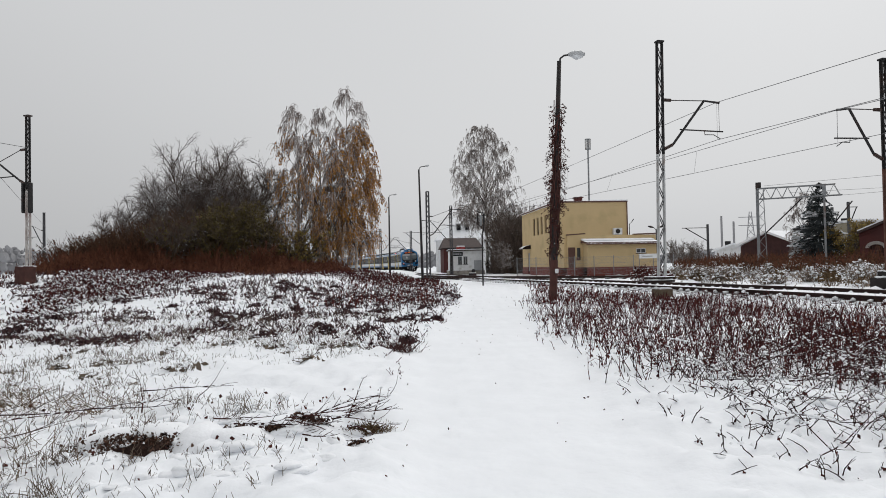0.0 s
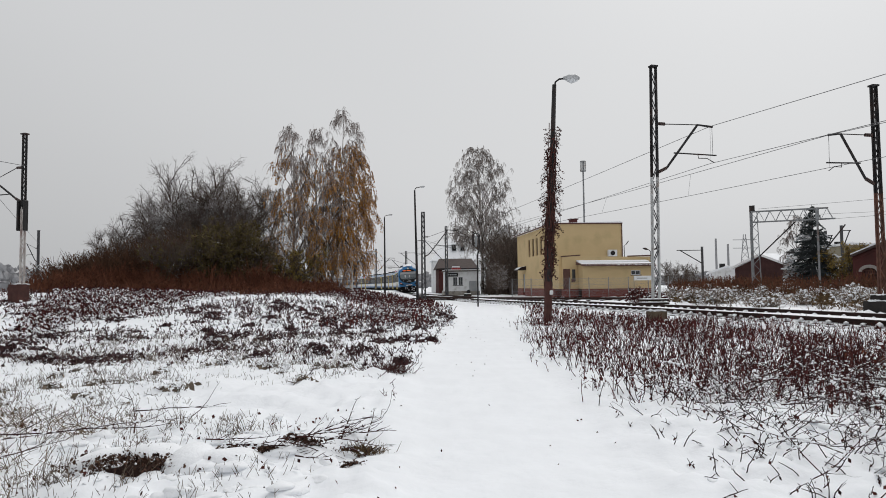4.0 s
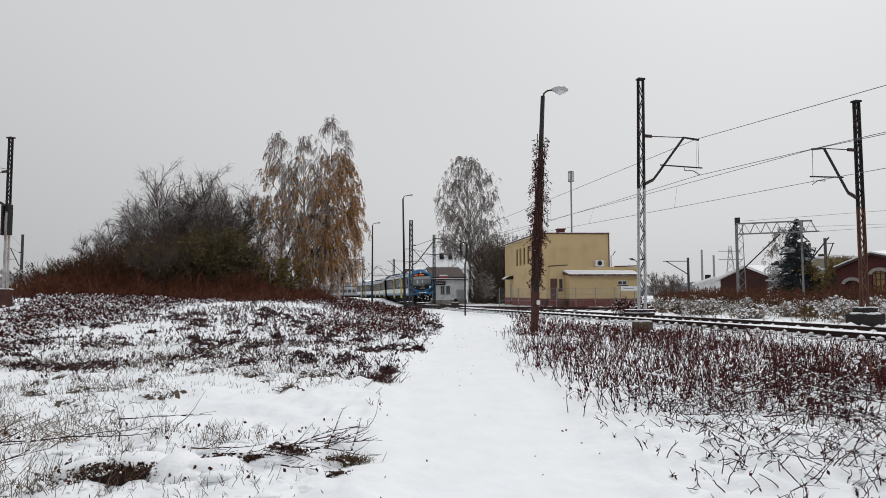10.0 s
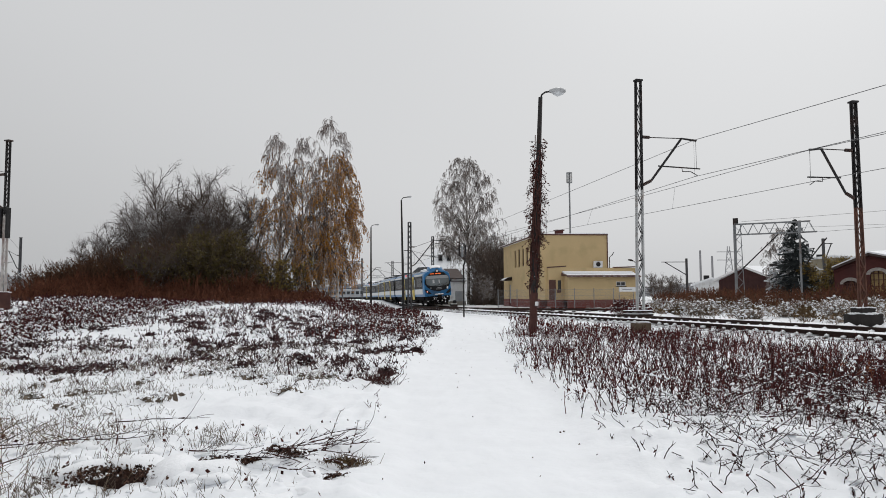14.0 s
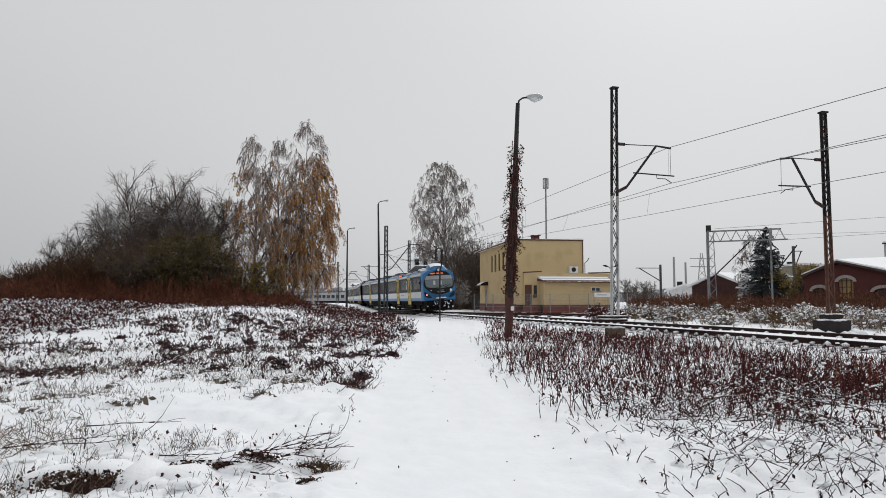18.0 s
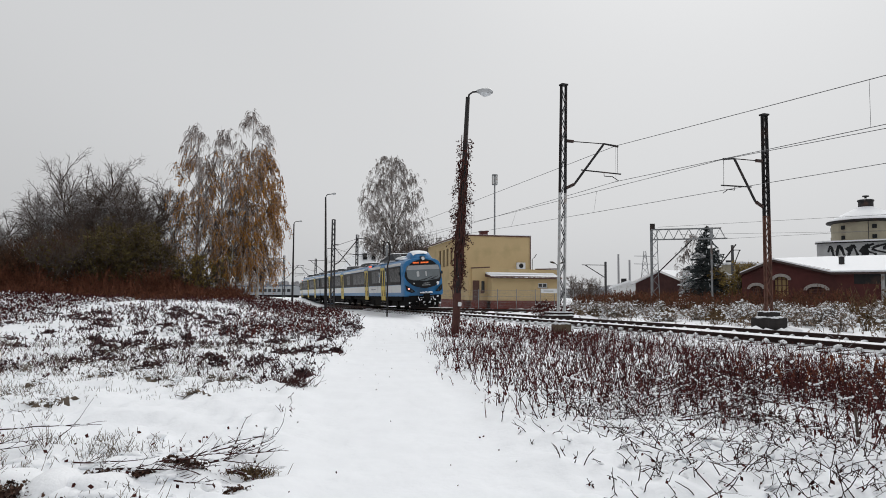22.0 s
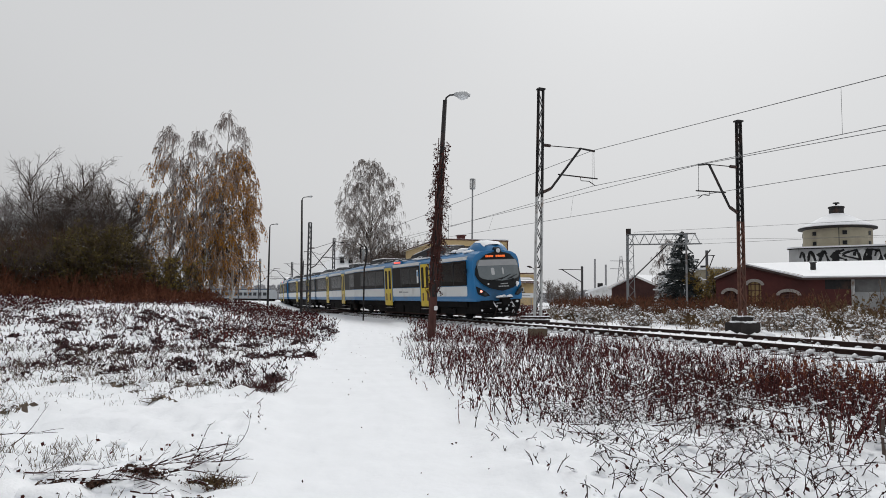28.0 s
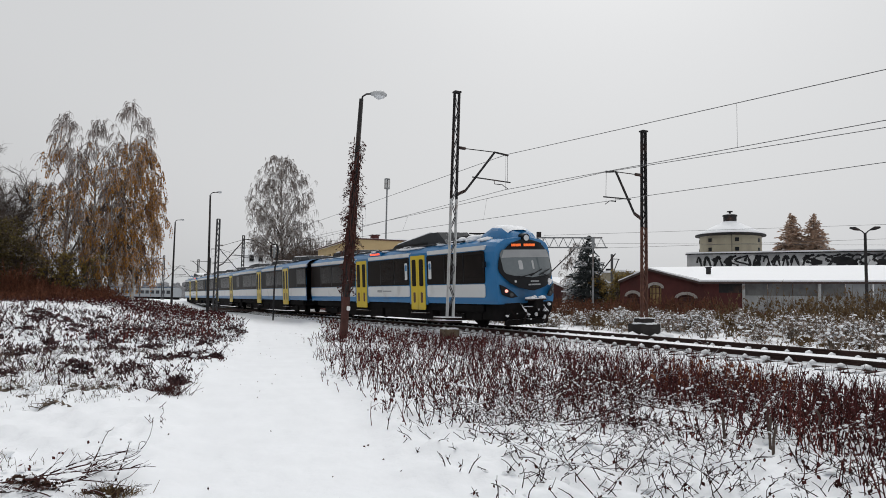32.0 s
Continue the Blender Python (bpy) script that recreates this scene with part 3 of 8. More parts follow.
def build_car(length, doors, label, cab=True, flip=1):
    """A coach body along x, nose at +x, standing on the rails. doors: distances of the door centres from the nose end."""
    car = thing("train_car", Matrix.Identity(4), label, "train car", "coaches of the train")
    half = length / 2
    # shell
    s = Shape()
    xs = [-half + 0.01, half - (1.0 if cab else 0.01)]
    rings = [ring(x) for x in xs]
    if cab:
        for k in range(1, 8):
            a = k / 7
            x = half - 1.0 + 0.55 * a
            rings.append([(x + nose(z) * a * (1 - 0.40 * (abs(y) / 1.44) ** 3.5) * (1 if k > 1 else 0.6), y * (1 - 0.045 * a ** 3), z - 0.06 * a ** 2 * smooth01(2.8, 3.5, z)) for _, y, z in ring(0)])
    n = len(rings[0])
    v = [p for r in rings for p in r]
    f = [(i * n + j, i * n + (j + 1) % n, (i + 1) * n + (j + 1) % n, (i + 1) * n + j) for i in range(len(rings) - 1) for j in range(n)]
    s.add(v, f + [tuple(range(n)), tuple((len(rings) - 1) * n + j for j in range(n))][:1])
    # front closed by rows of faces
    if cab:
        front = rings[-1]
        half_n = len(front) // 2 + 1
        left, right = front[:half_n], [front[0]] + front[:half_n - 2:-1]
        cols = 9
        grid = []
        for a, b in zip(left, right + [right[-1]] * (len(left) - len(right))):
            row = []
            for c in range(cols):
                u = c / (cols - 1)
                y = a[1] * (1 - u) + b[1] * u
                w = max(1e-3, abs(a[1]))
                bulge = 0.22 * (1 - (y / w) ** 2) * (0.5 if a[2] > 3.4 else 1.0) if w > 0.05 else 0.0
                row.append((a[0] + bulge, y, a[2]))
            grid.append(row)
        g = [p for r in grid for p in r]
        s.add(g, [(i * cols + j, i * cols + j + 1, (i + 1) * cols + j + 1, (i + 1) * cols + j) for i in range(len(grid) - 1) for j in range(cols - 1)])
    part("body_shell", s, BLUE, car, "blue painted steel coach body", smooth=False)
    # side plates
    edges = sorted(half - d for d in doors)
    for side in (1, -1):
        cuts = []
        x = -half + 0.05
        for d in edges:
            cuts.append((x, d - 0.86))
            x = d + 0.86
        cuts.append((x, half - (0.88 if cab else 0.05)))
        for a, b in cuts:
            if b - a < 0.5:
                continue
            w, g, e = Shape(), Shape(), Shape()
            side_plate(w, a, b, 1.24, 1.77, side, 1.462, 0.10)
            part("white_band", w, BAND, car, "white lower side panel")
            side_plate(g, a, b, 1.80, 3.10, side, 1.466, 0.10)
            glass = part("window_band", g, TRAIN_GLASS, car, "dark tinted window band")
            count = max(1, round((b - a) / 1.75))
            for k in range(1, count):
                xm = a + (b - a) * k / count
                m = Shape()
                side_plate(m, xm - 0.045, xm + 0.045, 1.86, 3.04, side, 1.472, 0.01)
                part("window_post", m, BLACK_MASK, glass)
                pn = Shape()
                side_plate(pn, xm + 0.09, a + (b - a) * (k + 1) / count - 0.09, 2.02, 2.98, side, 1.470, 0.06, 0.01)
                part("window_pane", pn, TRAIN_PANE, glass, "tinted pane reflecting the sky")
            side_plate(e, a, b, 3.14, 3.32, side, 1.428, 0.03, 0.10)
            part("roof_gutter", e, BAND, car, "white line under the roof edge")
        for d in edges:
            fr = Shape()
            side_plate(fr, d - 0.86, d + 0.86, 0.90, 3.24, side, 1.450, 0.05)
            part("door_surround", fr, BLUE, car)
            for k in (-1, 1):
                leaf = Shape()
                side_plate(leaf, d + (0.01 if k > 0 else -0.68), d + (0.68 if k > 0 else -0.01), 0.66, 3.16, side, 1.475, 0.05)
                door = part("door_leaf", leaf, DOOR_YELLOW, car, "yellow sliding door leaf")
                win = Shape()
                side_plate(win, d + k * 0.35 - 0.19, d + k * 0.35 + 0.19, 1.74, 2.98, side, 1.482, 0.07, 0.02)
                part("door_window", win, TRAIN_GLASS, door)
                low = Shape()
                side_plate(low, d + k * 0.35 - 0.10, d + k * 0.35 + 0.10, 0.98, 1.46, side, 1.480, 0.05, 0.02)
                part("door_handle_recess", low, BROWN_TRIM, door)
            step = Shape().box(d - 0.72, d + 0.72, side * 1.30 - 0.22, side * 1.30 + 0.22, 0.46, 0.52)
            part("door_step", step, SLEEPER, car, "snow-covered door step")
    for d in edges[-1:] if cab else []:
        for side in (1, -1):
            for dx in (-1.15, 1.15):
                pic = Shape()
                side_plate(pic, d + dx - 0.13, d + dx + 0.13, 2.05, 2.85, side, 1.474, 0.05, 0.012)
                plate = part("door_notice", pic, BAND, car, "white and blue notice beside the door")
                dot = Shape()
                side_plate(dot, d + dx - 0.09, d + dx + 0.09, 2.48, 2.76, side, 1.478, 0.04, 0.01)
                part("notice_symbol", dot, BLUE, plate)
    if cab:
        for side in (1, -1):
            box = Shape()
            side_plate(box, edges[0] + 0.9, edges[0] + 2.3, 3.34, 3.54, side, 1.38, 0.03, 0.2)
            disp = part("side_display", box, BLUE, car, "side display box at the roof edge")
            txt = Shape()
            for k in range(7):
                x = edges[0] + 1.05 + k * 0.17
                side_plate(txt, x, x + 0.11, 3.39, 3.49, side, 1.39, 0.02, 0.01)
            part("display_writing", txt, AMBER_RED, disp, "glowing red-orange bars of writing", kind="stuff")
            logo = Shape()
            side_plate(logo, edges[0] + 2.0, edges[0] + 2.55, 1.46, 1.58, side, 1.470, 0.03, 0.01)
            side_plate(logo, edges[0] + 2.65, edges[0] + 3.6, 1.48, 1.55, side, 1.470, 0.02, 0.01)
            part("side_mark", logo, GREY_PAINT, car, "grey bars of an operator's mark")
    # roof gear
    roof = Shape()
    roof.box(-half + 0.5, half - 2.6, -0.55, 0.55, 3.63, 3.69)
    part("roof_walk", roof, ROOF_GREY, car, "roof boards under snow")
    units = ((half - 10.4, half - 4.7, 0.20, 0.56), (-half + 2.0, -half + 6.0, 0.22, 0.26)) if cab else ((half - 5.6, half - 1.2, 0.30, 0.24), (-1.2, 1.6, 0.24, 0.24), (-half + 1.0, -half + 5.4, 0.24, 0.30))
    for x0, x1, h0, h1 in units:
        b = Shape().prism([(x0, 3.58), (x1, 3.58), (x1 - 0.75 * h1 / 0.5, 3.64 + h1), (x1 - 1.7, 3.64 + h1), (x0 + 0.5, 3.64 + h0)], "y", -0.82, 0.82)
        unit = part("roof_unit", b, ROOF_DARK, car, "dark wedge-shaped roof equipment", bevel=0.02)
        for k in range(4):
            xa = x0 + 0.7 + (x1 - x0 - 2.4) * k / 4
            for side in (1, -1):
                part("grille", Shape().box(xa, xa + (x1 - x0 - 2.4) / 4 - 0.12, side * 0.825 - 0.01, side * 0.825 + 0.01, 3.66, 3.62 + h0 * 0.8), BLACK_MASK, unit)
        b = Shape().prism([(x0 + 0.6, 3.66 + h0), (x1 - 1.7, 3.66 + h1), (x1 - 1.2, 3.65 + h1), (x1 - 1.7, 3.71 + h1), (x0 + 0.6, 3.72 + h0)], "y", -0.74, 0.74)
        part("unit_snow", b, SNOW_CLUMP, unit, "snow lying on the roof equipment", bevel=0.02)
    pipes = Shape()
    for y in (-1.0, 1.0):
        pipes.tube([(-half + 0.6, y, 3.62), (half - 3.0, y, 3.62)], 0.04, 6)
    part("roof_conduit", pipes, ROOF_DARK, car, "long roof conduits", kind="stuff")
    sn = Shape()
    rnd = random.Random(int(length * 10) + len(doors) + cab)
    for _ in range(120):
        y = rnd.choice((-1, 1)) * rnd.uniform(0.5, 1.12)
        sn.lump((rnd.uniform(-half + 0.5, half - 2.2), y, 3.66 - 0.16 * smooth01(0.6, 1.2, abs(y))), rnd.uniform(0.12, 0.42), 0.16, rnd)
    part("roof_snow", sn, SNOW_CLUMP, car, "patches of snow on the roof", smooth=True, kind="stuff")
    # underframe
    u = Shape().box(-half + 0.6, half - 1.2, -1.15, 1.15, 0.62, 0.80)
    for x, w in ((-half + 6.3, 1.1), (-2.0, 1.7), (1.3, 1.3), (half - 6.6, 1.1)):
        u.box(x - w, x + w, -1.28, 1.28, 0.22, 0.70)
    u.box(-half + 0.7, half - 1.3, -1.30, 1.30, 0.66, 0.96)
    part("underframe", u, UNDER, car, "sooty underframe with equipment boxes", bevel=0.03)
    bogie(car, half - 3.4)
    bogie(car, -half + 3.2)
    # gangway at the ends that meet another coach
    for x in ([-half] if cab else [-half, half]):
        b = Shape().box(x - 0.2, x + 0.2, -1.0, 1.0, 0.9, 3.2)
        part("gangway_bellows", b, BLACK_MASK, car, "black rubber gangway")
    if cab:
        build_cab(car, half)
    return car


def front_x(half, y, z):
    """The front skin's reach at a place of the face."""
    a = half - 0.45 + nose(z) * (1 - 0.40 * (abs(y) / 1.44) ** 3.5)
    w = 1.375
    return a + 0.22 * (1 - min(1.0, (y / w) ** 2)) * (0.6 if z > 3.4 else 1.0)


def face_plate(half, outline, out, thick=0.03):
    """A plate that follows the front: outline in y and z, sampled by a fan of small faces."""
    ys = [p[0] for p in outline]
    zs = [p[1] for p in outline]
    s = Shape()
    rows = 14
    z0, z1 = min(zs), max(zs)
    grid = []
    for i in range(rows + 1):
        z = z0 + (z1 - z0) * (i + (0.02 if i == 0 else -0.02 if i == rows else 0)) / rows
        hits = []
        for (ya, za), (yb, zb) in zip(outline, outline[1:] + outline[:1]):
            if (za - z) * (zb - z) < 0:
                hits.append(ya + (yb - ya) * (z - za) / (zb - za))
        if len(hits) < 2:
            continue
        a, b = min(hits), max(hits)
        grid.append([(y, z) for y in np.linspace(a, b, 11)])
    for d in (0.0, -thick):
        v = [(front_x(half, y, z) + out + d, y, z) for r in grid for y, z in r]
        f = [(i * 11 + j, i * 11 + j + 1, (i + 1) * 11 + j + 1, (i + 1) * 11 + j) for i in range(len(grid) - 1) for j in range(10)]
        s.add(v, f)
    return s




def build_cab(car, half):
    oval = [(1.35 * math.cos(a) * (1 if math.sin(a) < 0 else 0.97), 2.46 + (1.08 if math.sin(a) > 0 else 1.00) * math.sin(a) * (1 - 0.10 * abs(math.cos(a)) ** 3)) for a in np.linspace(0, 2 * math.pi, 40, endpoint=False)]
    mask = part("front_mask", face_plate(half, oval, 0.02), BLACK_MASK, car, "glossy black rounded front mask", smooth=True)
    screen = [(-1.17, 2.24), (-1.0, 2.08), (0.0, 1.98), (1.0, 2.08), (1.17, 2.24), (1.22, 2.92), (1.10, 3.10), (-1.10, 3.10), (-1.22, 2.92)]
    part("windscreen", face_plate(half, screen, 0.035), CAB_GLASS, car, "wide windscreen reflecting the pale sky", smooth=True)
    blind = [(-1.18, 2.78), (1.18, 2.78), (1.06, 3.08), (-1.06, 3.08)]
    part("sun_blind", face_plate(half, blind, 0.040, 0.01), GREY_PAINT, car, "pale blind behind the windscreen", smooth=True)
    # daylight seen through the cab, put on the windscreen as pale plates
    for y, z, w in ((0.12, 2.30, 0.05), (-0.46, 2.30, 0.09)):
        part("cab_rear_window", face_plate(half, rounded(y - w, y + w, z, z + 0.36, 0.04), 0.041, 0.01), LAMP_METAL, car, "pale plate painted as daylight through the cab's rear window")
    sign = [(-0.80, 3.17), (0.80, 3.17), (0.74, 3.37), (-0.74, 3.37)]
    part("destination_display", face_plate(half, sign, 0.04), BLACK_MASK, car, "dark destination display with amber writing")
    for y0, widths in ((-0.34, (0.06, 0.08, 0.07, 0.08, 0.06)), (0.36, (0.10, 0.09, 0.11, 0.10, 0.10))):
        b = Shape()
        y = y0
        for w in widths:
            xx = front_x(half, y - w / 2, 3.2) + 0.05
            b.box(xx, xx + 0.01, y - w, y, 3.22, 3.32)
            y -= w + 0.015
        part("amber_writing", b, AMBER, car, "glowing amber bars of writing")
    for y0, z, widths in ((0.28, 1.80, (0.06, 0.12, 0.12, 0.05)), (0.34, 1.67, (0.14, 0.16, 0.10, 0.14))):
        b = Shape()
        y = y0
        for w in widths:
            xx = front_x(half, y - w / 2, z) + 0.05
            b.box(xx, xx + 0.01, y - w, y, z, z + 0.06)
            y -= w + 0.02
        part("small_writing", b, GREY_PAINT, car, "pale bars of small writing")
    for k in (1, -1):
        lamp = [(k * 0.70, 1.22), (k * 0.98, 1.20), (k * 1.28, 1.34), (k * 1.35, 1.74), (k * 1.20, 1.66), (k * 0.88, 1.42)]
        h = part("headlamp_housing", face_plate(half, lamp, 0.03), BLACK_MASK, car, "black slanted lamp housing")
        for y, z, r, m, nm in ((k * 1.14, 1.48, 0.060, MARKER if k < 0 else PANE, "marker lamp"), (k * 0.96, 1.33, 0.075, PANE, "round headlamp, unlit")):
            part("headlamp", face_plate(half, [(y + r * math.cos(a), z + r * math.sin(a)) for a in np.linspace(0, 6.2832, 14, endpoint=False)], 0.045), m, h, nm)
        # mirror arm and horn
        part("camera_arm", Shape().bar((half - 0.9, k * 1.42, 2.55), (half - 0.75, k * 1.60, 2.55), 0.05).box(half - 0.82, half - 0.68, k * 1.56 - 0.05, k * 1.56 + 0.05, 2.44, 2.66), BLACK_MASK, car)
    # skirt, coupler, snow plough
    part("front_skirt", Shape().prism([(half - 1.6, 1.0), (half + 0.12, 1.0), (half + 0.05, 0.66), (half - 0.25, 0.30), (half - 1.6, 0.30)], "y", -1.18, 1.18), UNDER, car, "dark snowy skirt under the cab", bevel=0.06)
    caked, rnd = Shape(), random.Random(4)
    for _ in range(26):
        caked.lump((half + rnd.uniform(-0.15, 0.2), rnd.uniform(-1.15, 1.15), rnd.uniform(0.3, 0.98)), rnd.uniform(0.03, 0.10), rnd.uniform(0.4, 1.3), rnd)
    for _ in range(14):
        caked.lump((half + rnd.uniform(0.38, 0.6), rnd.uniform(-0.42, 0.42), 1.17 + rnd.uniform(0, 0.04)), rnd.uniform(0.06, 0.13), 0.5, rnd)
    caked.lump((front_x(half, 0.92, 1.80) + 0.02, 0.92, 1.80), 0.13, 1.0, rnd)
    part("number_plate", face_plate(half, rounded(-0.82, -0.74, 1.80, 1.88, 0.01), 0.045, 0.01), BAND, car, "small white square on the mask")
    part("caked_snow", caked, SNOW_CLUMP, car, "snow caked on the skirt", smooth=True, kind="stuff")
    part("coupler", Shape().box(half + 0.1, half + 0.62, -0.13, 0.13, 0.82, 1.08).box(half + 0.5, half + 0.72, -0.20, 0.20, 0.76, 1.12), UNDER, car, "automatic coupler", bevel=0.03)
    part("coupler_cover", Shape().box(half + 0.28, half + 0.62, -0.42, 0.42, 1.08, 1.16).box(half + 0.2, half + 0.5, -0.42, 0.42, 0.80, 0.86), SLEEPER, car, "snow-topped plate over the coupler", bevel=0.02)
    for y in (-0.55, 0.5):
        part("air_hose", Shape().tube([(half + 0.25, y, 0.9), (half + 0.5, y + 0.05, 0.62), (half + 0.42, y + 0.02, 0.35), (half + 0.3, y, 0.2)], 0.035, 6), SLEEPER, car, "snow-caked air hose")
    part("wheel_guard", Shape().box(half - 0.3, half - 0.05, -1.0, 1.0, 0.12, 0.34), UNDER, car, "snow guard just over the rails", bevel=0.03)
    # dome over the cab, with snow
    prof = [(half - 2.3, 3.40), (half - 2.1, 3.88), (half - 1.4, 4.12), (half - 0.80, 4.05), (half - 0.38, 3.80), (half - 0.16, 3.36)]
    s = Shape()
    rows = []
    for y in (-0.78, -0.75, -0.64, -0.36, 0.36, 0.64, 0.75, 0.78):
        k = 0.0 if abs(y) > 0.77 else 0.60 if abs(y) > 0.7 else 0.92 if abs(y) > 0.5 else 1.0
        rows.append([(x, y, 3.36 + (z - 3.36) * k) for x, z in prof])
    n = len(prof)
    s.add([p for r in rows for p in r], [(i * n + j, i * n + j + 1, (i + 1) * n + j + 1, (i + 1) * n + j) for i in range(7) for j in range(n - 1)])
    part("cab_dome", s, BLUE, car, "rounded blue roof housing above the cab", smooth=True)
    cap = Shape()
    rows = []
    for y in (-0.68, -0.56, -0.26, 0.18, 0.53, 0.64):
        k = 0.0 if abs(y) > 0.6 else 1.0
        dip = 0.12 * smooth01(0.40, 0.7, abs(y))
        rows.append([(half - 2.1, y, 3.86 + 0.05 * k - dip), (half - 1.4, y, 4.09 + 0.10 * k - dip), (half - 0.80, y, 4.03 + 0.08 * k - dip), (half - 0.44 + 0.1 * math.sin(9 * y), y * 0.95, 3.84 + 0.07 * k - dip)])
    cap.add([p for r in rows for p in r], [(i * 4 + j, i * 4 + j + 1, (i + 1) * 4 + j + 1, (i + 1) * 4 + j) for i in range(5) for j in range(3)])
    part("dome_snow", cap, SNOW_CLUMP, car, "snow cap on the roof housing", smooth=True)
    drift, rnd = Shape(), random.Random(9)
    for _ in range(16):
        mound(drift, (half - rnd.uniform(0.9, 3.6), rnd.uniform(-1.0, 1.0), 3.62 + rnd.uniform(-0.05, 0.2)), rnd.uniform(0.12, 0.3), 0.45, rnd, 1.5)
    part("snow_drift", drift, SNOW_CLUMP, car, "lumpy snow behind the roof housing", smooth=True, fix=False, kind="stuff")
    part("top_lamp", Shape().tube([(half - 0.45, 0, 3.60), (half + 0.0, 0, 3.56)], 0.17, 16), BLACK_MASK, car, "round lamp above the display")
    part("top_lamp_glass", Shape().tube([(half + 0.0, 0, 3.56), (half + 0.02, 0, 3.56)], 0.12, 16), LAMP_GLASS, car)
    for k in (-1, 1):
        w = Shape().bar((front_x(half, k * 0.75, 2.0) + 0.09, 0.75 * k + 0.1, 1.98), (front_x(half, k * 0.2, 2.2) + 0.1, k * 0.2 + 0.25, 2.14), 0.03)
        w.bar((front_x(half, 0.9 * k, 2.2) + 0.1, 0.2 * k + 0.75, 2.30), (front_x(half, 0.2, 2.1) + 0.1, 0.2 * k + 0.1, 2.06), 0.035)
        part("wiper", w, BLACK_MASK, car, "windscreen wiper")
    # raised current collector frame and snow behind the dome
    p = Shape()
    for y in (-0.55, 0.55):
        p.bar((half - 4.6, y, 3.80), (half - 2.4, y, 3.80), 0.05)
        p.bar((half - 4.4, y, 3.6), (half - 4.4, y, 3.80), 0.06).bar((half - 2.6, y, 3.6), (half - 2.6, y, 3.80), 0.06)
        p.bar((half - 4.4, y, 3.84), (half - 2.9, y * 0.4, 3.92), 0.045)
    p.bar((half - 2.9, -0.8, 3.94), (half - 2.9, 0.8, 3.94), 0.06)
    part("roof_collector", p, BLACK_STEEL, car, "folded current collector on the roof")


CAR_LENGTH = (20.7, 20.6, 20.6, 20.7)
TURNED = (False, False, False, True)
cars = [build_car(20.7, (6.4, 12.8), "blue and white electric train car with yellow doors, snowy roof"),
        build_car(20.6, (4.9, 12.9), "blue and white middle train car with yellow doors", cab=False),
        build_car(20.6, (4.9, 12.9), "blue and white train car far back in the train", cab=False),
        build_car(20.7, (6.4, 12.8), "last blue and white train car, its cab facing backwards")]
# seconds, and metres along the track of the train's nose
NOSE = [(0.0, 129.89), (3.0, 142.93), (6.0, 154.73), (9.0, 163.73), (13.0, 173.73), (16.0, 182.13), (18.0, 188.53), (20.0, 194.63), (22.0, 199.33), (24.0, 203.63), (27.0, 210.53), (28.0, 212.83), (30.0, 217.43), (32.0, 222.63)]


def nose_at(t):
    ts, ss = [a for a, _ in NOSE], [b for _, b in NOSE]
    slopes = np.gradient(ss, ts)
    i = min(max(int(np.searchsorted(ts, t)) - 1, 0), len(ts) - 2)
    h = ts[i + 1] - ts[i]
    u = (t - ts[i]) / h
    return ((2 * u ** 3 - 3 * u ** 2 + 1) * ss[i] + (u ** 3 - 2 * u ** 2 + u) * h * slopes[i] + (-2 * u ** 3 + 3 * u ** 2) * ss[i + 1] + (u ** 3 - u ** 2) * h * slopes[i + 1])


def car_pose(front, length, turned=False):
    a = place_on_line(front - 3.4, 0, 0)
    b = place_on_line(front - length + 3.2, 0, 0)
    d = (a - b).normalized()
    mid = b + d * (length / 2 - 3.2)
    lean = math.atan2(CANT, 1.5)
    m = Matrix.Translation(mid + Vector((0, 0, 0.08))) @ Matrix.Rotation(math.atan2(d.y, d.x), 4, "Z") @ Matrix.Rotation(lean, 4, "X")
    return m @ Matrix.Rotation(math.pi, 4, "Z") if turned else m


def motions():
    ts = [k * 1.0 for k in range(33)]
    back = 0.0
    for car, length, turned in zip(cars, CAR_LENGTH, TURNED):
        walk(car, [(t, car_pose(nose_at(t) - back, length, turned)) for t in ts])
        back += length


